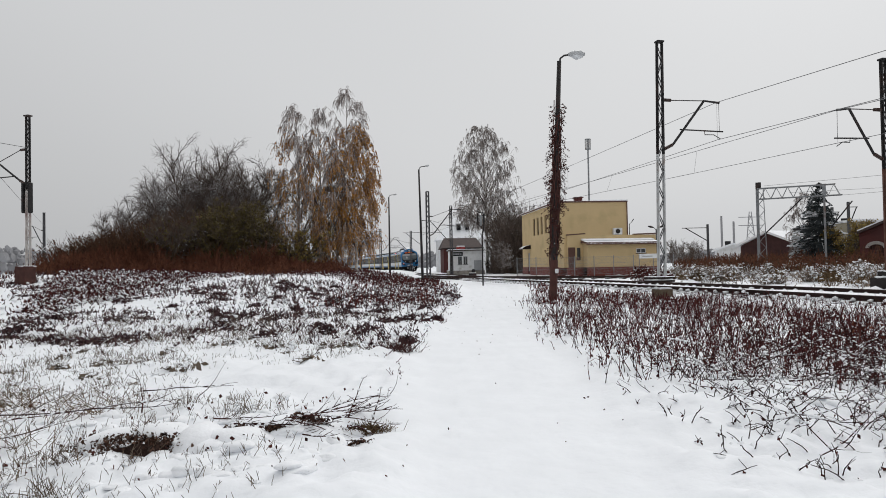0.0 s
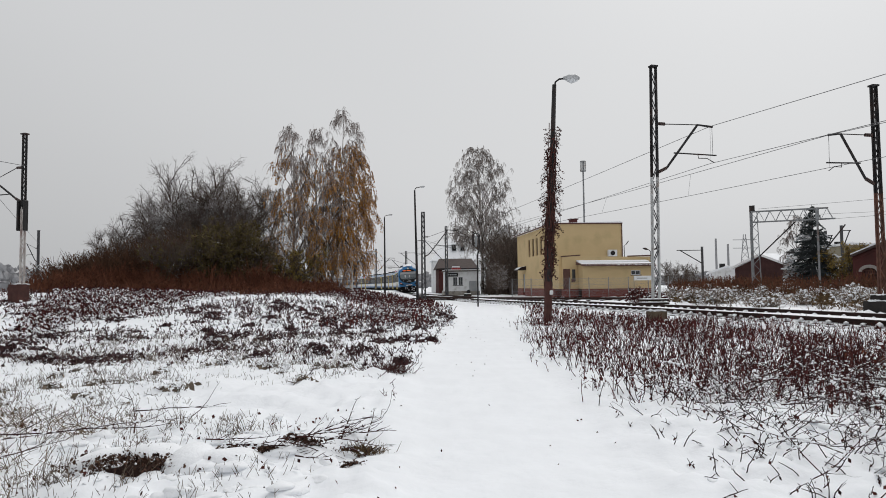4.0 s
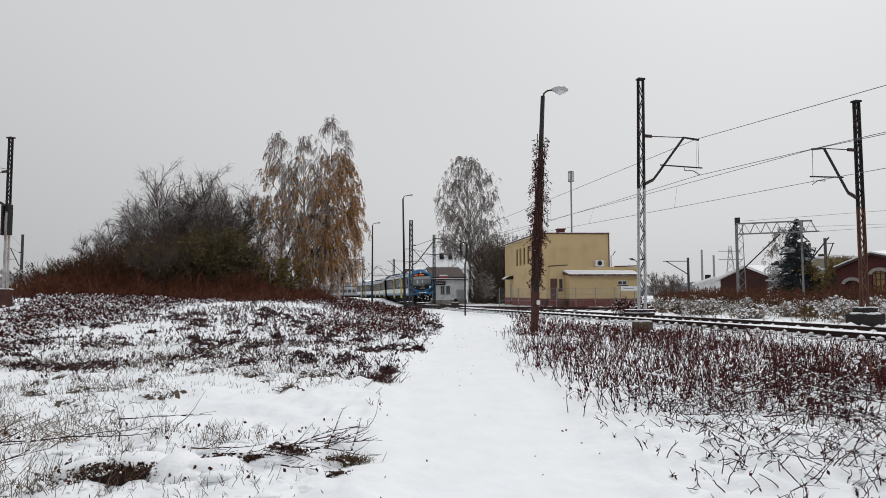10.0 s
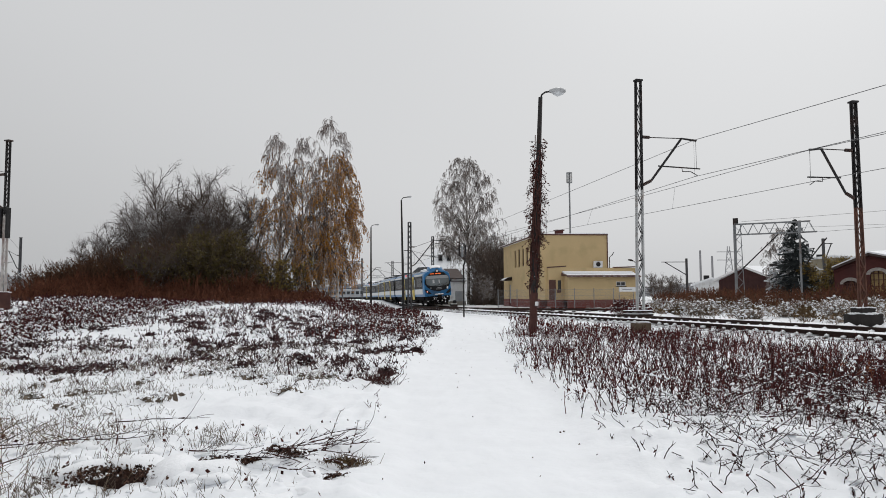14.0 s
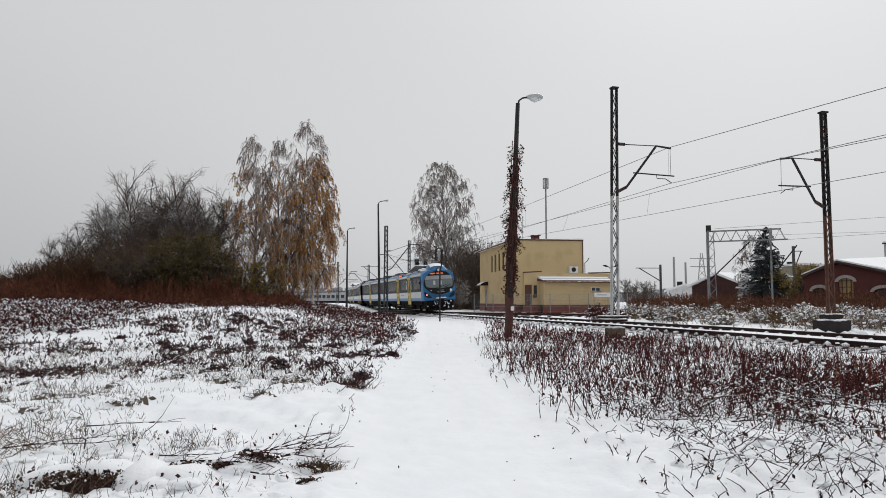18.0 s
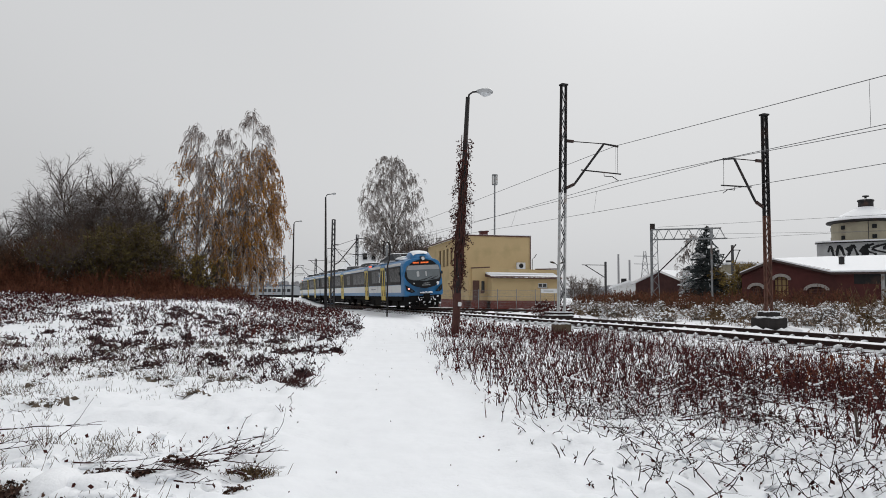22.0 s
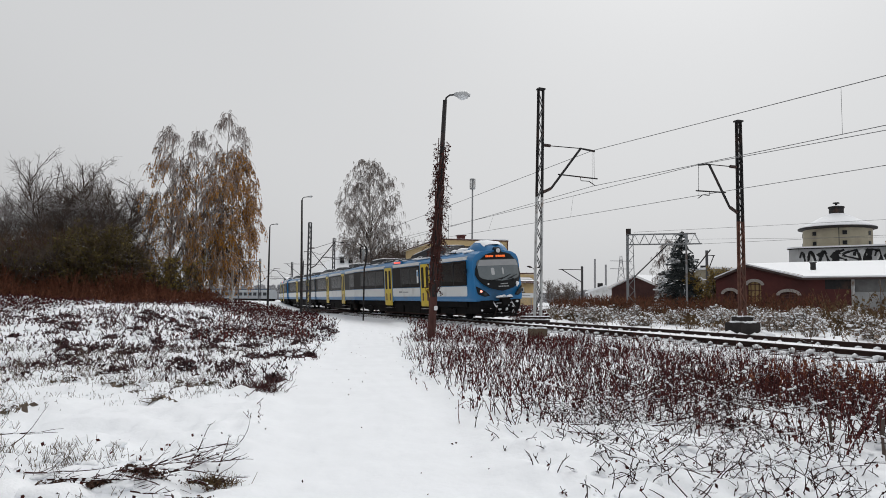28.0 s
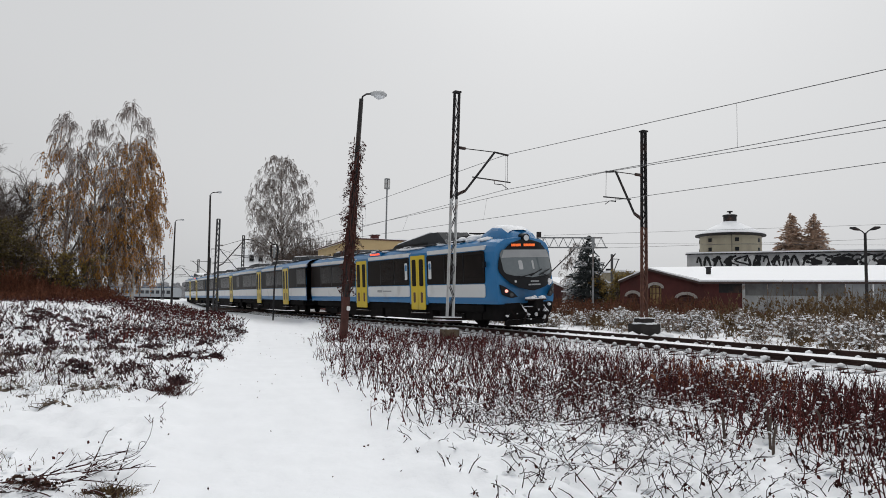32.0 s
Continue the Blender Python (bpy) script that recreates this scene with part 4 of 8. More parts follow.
# ---- masts, poles and wires ----
def lattice_mast(name, m, height, label, w0=0.42, w1=0.20, depth=0.16, upper=BLACK_STEEL, lower=PALE_STEEL, split=0.45, group="catenary masts", laced=None):
    """Two channel posts that lean together, laced with flat bars."""
    mast = thing(name, m, label, "catenary mast", group)
    for lo, hi, mat, nm in ((0.0, split, lower, "lower_post"), (split, 1.0, upper, "upper_post")):
        for k in (-1, 1):
            s = Shape()
            a, b = w0 + (w1 - w0) * lo, w0 + (w1 - w0) * hi
            for dy in (-depth / 2, depth / 2):
                s.bar((k * a / 2, dy, lo * height), (k * b / 2, dy, hi * height), 0.05, 0.03)
            s.bar((k * a / 2 + k * 0.02, 0, lo * height), (k * b / 2 + k * 0.02, 0, hi * height), 0.025, depth)
            part(nm, s, mat, mast)
    z, k = 0.3, 1
    step = height / 17
    while z < height - 0.5:
        a = w0 + (w1 - w0) * z / height
        b = w0 + (w1 - w0) * (z + step) / height
        s = Shape()
        for dy in (-depth / 2 - 0.012, depth / 2 + 0.012):
            s.bar((-k * a / 2, dy, z), (k * b / 2, dy, z + step), 0.034, 0.012, up=(0, 1, 0))
        part("lacing_bar", s, laced or (lower if z < split * height else upper), mast)
        z += step
        k = -k
    part("cap_plate", Shape().box(-w1 / 2 - 0.05, w1 / 2 + 0.05, -0.12, 0.12, height - 0.03, height + 0.03), upper, mast)
    return mast


def insulator(s, a, b):
    a, b = Vector(a), Vector(b)
    for k in range(6):
        p, q = a.lerp(b, k / 6), a.lerp(b, k / 6 + 0.09)
        s.tube([p, q], 0.065, 8)
    s.tube([a, b], 0.03, 6)


def cantilever(mast, reach, top, low, side, tip_z, reg_z):
    """The bracket that carries the contact wire: a raking strut, a tie and a steady arm. side: +1 to the mast's +x."""
    x0 = side * 0.16
    s = Shape().tube([(x0 + side * 0.35, 0, low + 0.18), (side * reach * 0.74, 0, tip_z), (side * reach, 0, tip_z - 0.05)], 0.045, 8)
    part("raking_strut", s, BLACK_STEEL, mast)
    part("top_tie", Shape().tube([(x0 + side * 0.30, 0, top), (side * reach * 0.74, 0, tip_z)], 0.018, 6), BLACK_STEEL, mast)
    for a, b in (((x0, 0, low), (x0 + side * 0.35, 0, low + 0.18)), ((x0, 0, top), (x0 + side * 0.30, 0, top))):
        s = Shape()
        insulator(s, a, b)
        part("insulator", s, PORCELAIN, mast, "ribbed brown insulator")
    k = (reg_z - low) / (tip_z - low)
    part("registration_tube", Shape().tube([(side * reach * 0.74 * k + x0 * 0.5, 0, reg_z), (side * reach * 1.06, 0, reg_z - 0.02)], 0.026, 6), BLACK_STEEL, mast)
    part("steady_arm", Shape().tube([(side * reach * 0.74, 0, reg_z), (side * reach * 0.75, 0, reg_z - 0.16), (side * reach * 0.9, 0, reg_z - 0.15), (side * reach * 1.02, 0, reg_z - 0.30)], 0.016, 6), BLACK_STEEL, mast)
    part("dropper", Shape().tube([(side * reach * 0.99, 0, tip_z - 0.03), (side * reach, 0, reg_z)], 0.008, 5), WIRE, mast)


def foundation(m, w, d, h, mat, label, steps=1):
    f = thing("mast_foundation", m, label, "foundation", "mast foundations")
    part("block", Shape().box(-w / 2, w / 2, -d / 2, d / 2, -0.5, h), mat, f, bevel=0.03)
    if steps > 1:
        part("upper_block", Shape().box(-w * 0.32, w * 0.32, -d * 0.32, d * 0.32, h, h + 0.22), mat, f, bevel=0.03)
        h += 0.22
        w *= 0.64
        d *= 0.64
    s = Shape()
    rnd = random.Random(3)
    for _ in range(26 if steps == 1 else 0):
        s.lump((rnd.uniform(-w / 2, w / 2) * 0.9, rnd.uniform(-d / 2, d / 2) * 0.9, h), rnd.uniform(0.10, 0.17), 0.22, rnd)
    if steps > 1:
        for _ in range(44):
            a = rnd.uniform(0, 6.283)
            s.lump((math.cos(a) * w * 0.66, math.sin(a) * d * 0.66, h - 0.21), rnd.uniform(0.08, 0.15), 0.34, rnd)
        for _ in range(40):
            a = rnd.uniform(0, 6.283)
            s.lump((math.cos(a) * w * 1.25, math.sin(a) * d * 1.25, -0.10), rnd.uniform(0.24, 0.38), 0.6, rnd)
        for _ in range(16):
            s.lump((rnd.uniform(-w / 2, w / 2) * 0.8, rnd.uniform(-d / 2, d / 2) * 0.8, h), rnd.uniform(0.10, 0.16), 0.25, rnd)
    part("snow_cap", s, SNOW_CLUMP, f, "thick cushion of snow", smooth=True)
    return f


TURN = 11.5  # degrees by which things along the track are turned

mast_1 = lattice_mast("catenary_mast", pose(8.0, 25.6, 0.85, 0, 0.9, TURN), 8.75, "tall lattice mast, black above and pale below, with a bracket arm", split=0.52, w0=0.25, w1=0.18, depth=0.09, laced=DARK_GALV)
cantilever(mast_1, 2.44, 6.58, 4.75, 1, 6.62, 5.50)
foundation(pose(7.95, 25.45, 0.0, 0, 0, TURN), 0.6, 0.5, 0.45, OCHRE, "low stained concrete mast foundation heaped with snow")
for z in (0.72, 0.84):
    slab = thing("concrete_slab", pose(7.95, 25.75, z, 0, 0, TURN), "thin snow-topped concrete slab on the mast foundation", "slab", "slabs at the mast")
    part("plate", Shape().box(-0.45, 0.45, -0.35, 0.35, -0.05, 0.04), SLEEPER, slab, bevel=0.02)
mast_2 = lattice_mast("catenary_mast", pose(15.52, 24.2, 0.66, 0, 0, TURN), 7.71, "rusty lattice mast, black above, with a bracket arm", split=0.5, lower=RUST, w0=0.26, w1=0.18, depth=0.10)
cantilever(mast_2, 1.95, 5.93, 4.20, -1, 5.93, 4.92)
foundation(pose(15.52, 24.2, 0.28, 0, 0, TURN), 0.98, 0.8, 0.45, DARK_CONCRETE, "dark stepped mast foundation with snow on its ledges", steps=2)
mast_3 = lattice_mast("catenary_mast", pose(-19.1, 31.9, 1.75, 0, 0, -20), 6.95, "lattice mast in flaking paint with a bracket reaching away", split=0.5, lower=FLAKING, w0=0.24, w1=0.20, depth=0.06)
cantilever(mast_3, 2.6, 5.4, 3.8, -1, 4.9, 4.2)
foundation(pose(-19.0, 31.5, 1.0, 0, 0, -20), 0.62, 0.6, 0.75, STAINED, "rust-brown foundation under a cap of snow")
cover = thing("cable_box", pose(-19.12, 31.85, 0, 0, 0, -20), "long dark cable boxes strapped to a mast", "cable box")
for dx in (-0.2, 0.2):
    part("trough", Shape().box(dx - 0.05, dx + 0.05, -0.12, 0.12, 4.2, 5.6), BLACK_STEEL, cover, bevel=0.03)


def far_mast(x, y, z, h, turn, reach, side, label):
    m = lattice_mast("catenary_mast", pose(x, y, z, 0, 0, turn), h, label, split=0.3, lower=DARK_GALV, upper=DARK_GALV, w0=0.26, w1=0.17, depth=0.14)
    cantilever(m, reach, h * 0.72, h * 0.5, side, h * 0.80, h * 0.62)
    return m


far_mast(-1.33, 61.2, 0.2, 7.8, 10, 3.0, 1, "grey lattice mast far along the track")
far_mast(1.0, 85.4, 0.2, 8.6, 10, 3.6, -1, "grey lattice mast beyond the crossing")
far_mast(-5.3, 115.0, 0.3, 7.0, 8, 3.2, -1, "slender grey mast in the haze")
far_mast(-10.6, 118.0, 0.3, 7.6, 8, 3.2, 1, "slender grey mast in the haze")
far_mast(-44.0, 76.6, 1.2, 6.9, -25, 2.6, -1, "dark lattice mast beside the other line")


def pole_lamp(x, y, z, h, lean, label, arm=0.55, r0=0.13, r1=0.07, mat=BLACK_STEEL, turn=0.0, k=1.0):
    p = thing("street_lamp", pose(x, y, z, 0, lean, turn), label, "street lamp", "yard lamps")
    part("pole", Shape().tube([(0, 0, -0.3), (0, 0, h * 0.5), (0, 0, h)], [r0, (r0 + r1) / 2, r1], 10), mat, p, smooth=True)
    part("bracket", Shape().tube([(0, 0, h - 0.15), (0.04, 0, h + 0.10), (0.16, 0, h + 0.2), (arm, 0, h + 0.24)], 0.032, 8), mat, p)
    s = Shape().tube([(arm - 0.05, 0, h + 0.24), (arm + 0.18 * k, 0, h + 0.26), (arm + 0.45 * k, 0, h + 0.28), (arm + 0.62 * k, 0, h + 0.27)], [0.05, 0.14 * k, 0.15 * k, 0.05], 12)
    part("lamp_head", s, LAMP_METAL, p, "grey metal lamp head", smooth=True)
    part("lamp_glass", Shape().tube([(arm + 0.12 * k, 0, h + 0.22), (arm + 0.3 * k, 0, h + 0.26 - 0.09 * k), (arm + 0.52 * k, 0, h + 0.22)], [0.10 * k, 0.14 * k, 0.08 * k], 12), LAMP_GLASS, p, "pale glass bowl", smooth=True)
    return p


ivy_lamp = pole_lamp(3.67, 23.75, 0.05, 8.35, 2.75, "tall leaning dark concrete lamp post overgrown with bare creeper", arm=0.35, r0=0.135, r1=0.075, mat=BLACK_STEEL, k=0.85)
part("pale_foot", Shape().tube([(0.0, 0, 0.0), (0.0, 0, 1.5)], [0.145, 0.138], 10), STAINED, ivy_lamp, "brown stained foot")
part("junction_box", Shape().box(0.02, 0.13, -0.22, -0.10, 1.05, 1.2), WHITE_PAINT, ivy_lamp, "small white junction box", bevel=0.02)


def creeper():
    rnd = random.Random(9)
    stems, leaves = Shape(), Shape()
    for _ in range(44):
        a = rnd.uniform(0, 6.28)
        z = rnd.uniform(0.9, 4.2)
        r = 0.12
        pts = [(r * math.cos(a), r * math.sin(a), z)]
        for _ in range(9):
            z += rnd.uniform(0.2, 0.42)
            a += rnd.uniform(-0.5, 0.5)
            r = min(0.17, max(0.09, r + rnd.uniform(-0.05, 0.05))) if z < 7 else 0.14
            if z > 7.0:
                break
            pts.append((r * math.cos(a), r * math.sin(a), z))
        if len(pts) > 2:
            stems.tube(pts, rnd.uniform(0.012, 0.022), 4, cap=False)
    for _ in range(330):
        z = rnd.uniform(1.7, 6.9)
        a = rnd.uniform(0, 6.28)
        r = rnd.uniform(0.09, 0.15)
        p = Vector((r * math.cos(a), r * math.sin(a), z))
        pts = [p]
        d = Vector((math.cos(a), math.sin(a), rnd.uniform(0.0, 0.8)))
        for _ in range(5):
            d += Vector((rnd.uniform(-0.3, 0.3), rnd.uniform(-0.3, 0.3), -0.45))
            p = p + d.normalized() * rnd.uniform(0.02, 0.08) * (1.35 if 3 < z < 5.5 else 0.75)
            pts.append(p)
        stems.tube(pts, [0.009, 0.008, 0.007, 0.006, 0.005, 0.004], 3, cap=False)
        for q in pts[2:]:
            w = Vector((rnd.uniform(-1, 1), rnd.uniform(-1, 1), rnd.uniform(-1, 0.2))).normalized() * rnd.uniform(0.03, 0.07)
            u = w.cross(Vector((rnd.uniform(-1, 1), rnd.uniform(-1, 1), 0.3))).normalized() * 0.025
            leaves.add([q, q + w + u, q + w * 1.5, q + w - u], [(0, 1, 2, 3)])
    part("creeper_stem", stems, STAINED, ivy_lamp, "tangle of bare reddish creeper stems", fix=False, kind="stuff")
    part("creeper_foliage", leaves, DEAD_LEAF, ivy_lamp, "withered creeper leaves", fix=False, kind="stuff")


creeper()
pole_lamp(-1.62, 52.8, 0.2, 8.6, -1.0, "tall slim dark yard lamp beside the track", arm=0.5, r0=0.11, r1=0.06, k=0.45)
pole_lamp(-5.36, 69.4, 0.6, 7.8, 0, "tall slim dark yard lamp behind the birch", arm=0.5, r0=0.11, r1=0.06, k=0.45)


def wire(pts, r, label):
    """A hanging wire through given points, with a slight sag between them."""
    out = []
    for a, b in zip(pts, pts[1:]):
        a, b = Vector(a), Vector(b)
        n = 14
        sag = 0.0012 * (b - a).length
        out += [a.lerp(b, k / n) - Vector((0, 0, sag * 4 * (k / n) * (1 - k / n))) for k in range(n)]
    out.append(Vector(pts[-1]))
    ob = thing("overhead_wire", Matrix.Identity(4), label, "wire", "overhead wires")
    part("strand", Shape().tube(out, r, 5), WIRE, ob)
    return out, ob


top_1, ob_1 = wire([(-3.2, 97.0, 6.63), (10.39, 26.09, 7.40), (22.5, -22.0, 5.62)], 0.011, "bearing wire over the track")
low_1, _ = wire([(-3.2, 97.0, 5.70), (10.39, 26.09, 5.98), (22.5, -22.0, 5.11)], 0.010, "contact wire over the track")
top_2, ob_2 = wire([(4.3, 60.0, 6.25), (13.61, 23.8, 6.53), (26.5, -22.0, 5.25)], 0.011, "second bearing wire over the track")
low_2, _ = wire([(3.6, 60.0, 5.71), (13.61, 23.8, 5.39), (26.5, -22.0, 5.15)], 0.010, "second contact wire over the track")
for top, low, ob in ((top_1, low_1, ob_1), (top_2, low_2, ob_2)):
    for k in range(2, len(top) - 1, 3):
        part("dropper", Shape().tube([top[k], low[k]], 0.005, 4), WIRE, ob)
for rows in ([(-19.1 - 2.2, 32.5, 6.6), (-44.0, 77.0, 6.5)], [(-19.0, 31.9, 7.2), (-27.0, 5.0, 7.1)], [(-21.3, 32.5, 5.8), (-29.0, 6.0, 5.8)],
             [(26, 56, 7.4), (80, 20, 9.0)], [(28, 55, 6.2), (90, 15, 8.6)], [(30, 60, 7.2), (110, 50, 9.5)]):
    wire(rows, 0.012, "thin overhead wire of the other lines")

# ---- yellow building ----
def wall_with_holes(s, x0, x1, z0, z1, y0, y1, holes):
    """A wall in x and z between the depths y0 and y1, pierced by holes (x0, x1, z0, z1), in one piece."""
    xs = sorted({x0, x1, *[h[0] for h in holes], *[h[1] for h in holes]})
    zs = sorted({z0, z1, *[h[2] for h in holes], *[h[3] for h in holes]})
    solid = {(i, k) for i in range(len(xs) - 1) for k in range(len(zs) - 1)
             if not any(h[0] <= xs[i] and xs[i + 1] <= h[1] and h[2] <= zs[k] and zs[k + 1] <= h[3] for h in holes)}
    ids, v, f = {}, [], []

    def at(i, k, y):
        if (i, k, y) not in ids:
            ids[i, k, y] = len(v)
            v.append((xs[i], y, zs[k]))
        return ids[i, k, y]
    for i, k in solid:
        f.append((at(i, k, y0), at(i + 1, k, y0), at(i + 1, k + 1, y0), at(i, k + 1, y0)))
        f.append((at(i, k + 1, y1), at(i + 1, k + 1, y1), at(i + 1, k, y1), at(i, k, y1)))
        for n, a, b in (((i - 1, k), (i, k), (i, k + 1)), ((i + 1, k), (i + 1, k + 1), (i + 1, k)), ((i, k - 1), (i + 1, k), (i, k)), ((i, k + 1), (i, k + 1), (i + 1, k + 1))):
            if n not in solid:
                f.append((at(*a, y0), at(*b, y0), at(*b, y1), at(*a, y1)))
    return s.add(v, f)


def window_in(parent, x0, x1, z0, z1, y, frame_mat=WHITE_PAINT, glass=PANE, bars=1, depth=0.08):
    """A window facing -y, set into a hole."""
    fr = Shape()
    t = 0.06
    fr.box(x0, x1, y, y + depth, z0, z0 + t).box(x0, x1, y, y + depth, z1 - t, z1).box(x0, x0 + t, y, y + depth, z0 + t, z1 - t).box(x1 - t, x1, y, y + depth, z0 + t, z1 - t)
    for k in range(1, bars + 1):
        x = x0 + (x1 - x0) * k / (bars + 1)
        fr.box(x - 0.025, x + 0.025, y, y + depth, z0 + t, z1 - t)
    w = part("window", fr, frame_mat, parent)
    part("pane", Shape().box(x0 + t, x1 - t, y + 0.03, y + 0.05, z0 + t, z1 - t), glass, w)
    part("sill", Shape().box(x0 - 0.06, x1 + 0.06, y - 0.10, y + 0.02, z0 - 0.06, z0), SLEEPER, w)
    return w



def yellow_building():
    b = thing("yellow_building", pose(10.95, 65.9, 0.55, 0, 0, 5), "two-storey yellow plastered railway building with a flat snowy roof", "building")
    W, D, H = 6.7, 17.0, 6.7
    holes = [(y - 0.45, y + 0.45, 4.0, 5.85) for y in (3.3, 5.1, 6.9, 8.7, 10.5)] + [(13.0, 14.1, 0.1, 2.15)]
    side = Shape()
    wall_with_holes(side, 0, D, 0.55, H, 0, 0.3, [(a, c, max(0.55, z0), z1) for a, c, z0, z1 in holes])
    side.v = [(y, x, z) for x, y, z in side.v]
    part("side_wall", side, YELLOW_WALL, b, "yellow side wall with five slit windows")
    part("front_wall", Shape().box(0.3, W, 0, 0.3, 0.55, H), YELLOW_WALL, b, "blank yellow upper wall")
    part("far_wall", Shape().box(W - 0.3, W, 0.3, D, 0.0, H), YELLOW_WALL, b)
    part("rear_wall", Shape().box(0.3, W - 0.3, D - 0.3, D, 0.0, H), YELLOW_WALL, b)
    for k, (a, c) in enumerate(((0.0, 13.0), (14.1, D))):
        part("plinth", Shape().box(-0.04, 0.3, a, c, -0.4, 0.55), PLINTH, b, "dark red painted plinth")
    part("plinth", Shape().box(0.3, W, -0.04, 0.3, -0.4, 0.55), PLINTH, b, "dark red painted plinth")
    for y0, y1, z0, z1 in holes[:5]:
        w = part("window", Shape().box(0.12, 0.18, y0, y0 + 0.05, z0, z1).box(0.12, 0.18, y1 - 0.05, y1, z0, z1).box(0.12, 0.18, y0, y1, z1 - 0.05, z1).box(0.12, 0.18, y0, y1, z0, z0 + 0.05), BROWN_TRIM, b, "tall narrow slit window")
        part("pane", Shape().box(0.14, 0.16, y0 + 0.05, y1 - 0.05, z0 + 0.05, z1 - 0.05), PANE, w)
    door = part("door", Shape().box(0.08, 0.14, 13.0, 14.1, 0.1, 2.15), GREY_PAINT, b, "grey metal side door")
    part("door_handle", Shape().box(0.02, 0.08, 13.1, 13.16, 1.05, 1.2), BLACK_STEEL, door)
    part("door_canopy", Shape().prism([(-0.9, 2.62), (-0.85, 2.75), (-0.5, 2.95), (0.0, 3.05), (0.0, 2.62)], "y", 12.4, 14.6), SLEEPER, b, "small rounded canopy under snow")
    # roof: a gentle fall to the side, a dark edge with snow on it
    roof = part("roof", Shape().prism([(-0.35, H - 0.05), (W + 0.12, H + 0.10), (W + 0.12, H + 0.22), (-0.35, H + 0.08)], "y", 0.0, D + 0.2), SNOW_CLUMP, b, "flat roof under snow")
    part("roof_edge", Shape().box(-0.06, W + 0.1, -0.10, 0.0, H - 0.02, H + 0.10), BROWN_TRIM, roof, "dark metal roof edge")
    part("gutter", Shape().tube([(-0.42, 0, H - 0.02), (-0.42, D, H - 0.02)], 0.08, 8), BROWN_TRIM, roof, "brown gutter")
    part("chimney", Shape().box(2.35, 3.05, 2.2, 2.9, H + 0.1, H + 0.62).box(2.25, 3.15, 2.1, 3.0, H + 0.62, H + 0.72), BRICK, roof, "squat brick chimney", bevel=0.02)
    part("downpipe", Shape().tube([(W + 0.02, -0.09, 3.4), (W + 0.02, -0.09, H)], 0.05, 8), BROWN_TRIM, b)
    part("roof_aerial", Shape().tube([(1.0, 1.0, H), (1.0, 1.0, H + 2.4)], 0.025, 6), GALV, b)
    # annexe
    part("annexe_wall", Shape().box(0.3, 8.7, -2.0, -1.72, 0.5, 3.45).box(8.42, 8.7, -1.72, 4.0, 0.5, 3.45).box(0.02, 0.3, -1.72, 0, 0.5, 3.5), YELLOW_WALL, b, "single-storey yellow annexe")
    part("annexe_parapet", Shape().prism([(0.25, 3.45), (2.0, 3.56), (2.0, 3.66), (0.25, 3.56)], "y", -2.06, -1.68), BROWN_TRIM, b, "snow-lined parapet")
    part("annexe_parapet", Shape().prism([(6.6, 3.44), (8.8, 3.50), (8.8, 3.60), (6.6, 3.54)], "y", -2.06, -1.68), BROWN_TRIM, b, "snow-lined parapet")
    part("annexe_roof", Shape().box(0.3, 8.42, -1.72, 4.0, 3.30, 3.40), SNOW_CLUMP, b, "snowy annexe roof")
    front = Shape()
    wall_with_holes(front, 1.75, 8.15, 0.5, 2.72, -3.5, -3.25, [(6.25, 7.15, 1.72, 2.14)])
    front.box(1.75, 2.0, -3.25, -2.0, 0.5, 2.72).box(7.9, 8.15, -3.25, -2.0, 0.5, 2.72)
    part("porch_wall", front, YELLOW_WALL, b, "yellow front block")
    window_in(b, 6.25, 7.15, 1.72, 2.14, -3.44)
    part("porch_eave", Shape().prism([(-3.95, 2.62), (-3.95, 2.74), (-1.9, 3.02), (-1.9, 2.72)], "x", 1.55, 8.35), BROWN_TRIM, b, "brown boarded eave")
    part("porch_snow", Shape().prism([(-2.75, 2.92), (-2.75, 3.0), (-1.95, 3.16), (-1.95, 3.05)], "x", 1.6, 8.3), SNOW_CLUMP, b, "bank of snow on the eave", bevel=0.03)
    part("porch_gutter", Shape().tube([(1.5, -4.0, 2.60), (8.4, -4.0, 2.58)], 0.07, 8), BROWN_TRIM, b)
    part("downpipe", Shape().tube([(8.28, -3.98, 2.58), (8.28, -3.6, 2.35), (8.28, -3.58, 0.2)], 0.05, 8), BROWN_TRIM, b)
    part("plinth", Shape().box(1.70, 8.2, -3.55, -3.25, -0.4, 0.5), PLINTH, b, "dark red painted plinth")
    part("plinth", Shape().box(0.25, 1.75, -2.05, -1.72, -0.4, 0.5), PLINTH, b, "dark red painted plinth")
    part("annexe_door", Shape().box(0.36, 1.0, -2.05, -2.0, 0.5, 2.35), BROWN_TRIM, b, "dark brown door")
    w = part("narrow_window", Shape().box(1.2, 1.5, -2.04, -2.0, 1.2, 2.3), PANE, b, "narrow upright window")
    part("meter_box", Shape().box(1.12, 1.4, -2.16, -2.0, 1.15, 1.45), BROWN_TRIM, b)
    ac = part("air_conditioner", Shape().box(5.25, 6.1, -0.42, -0.06, 3.55, 4.18), WHITE_PAINT, b, "white outdoor air-conditioning unit", bevel=0.02)
    part("fan_grille", Shape().prism([(5.66 + 0.22 * math.cos(a), 3.86 + 0.22 * math.sin(a)) for a in np.linspace(0, 6.283, 18, endpoint=False)], "y", -0.45, -0.42), BLACK_STEEL, ac)
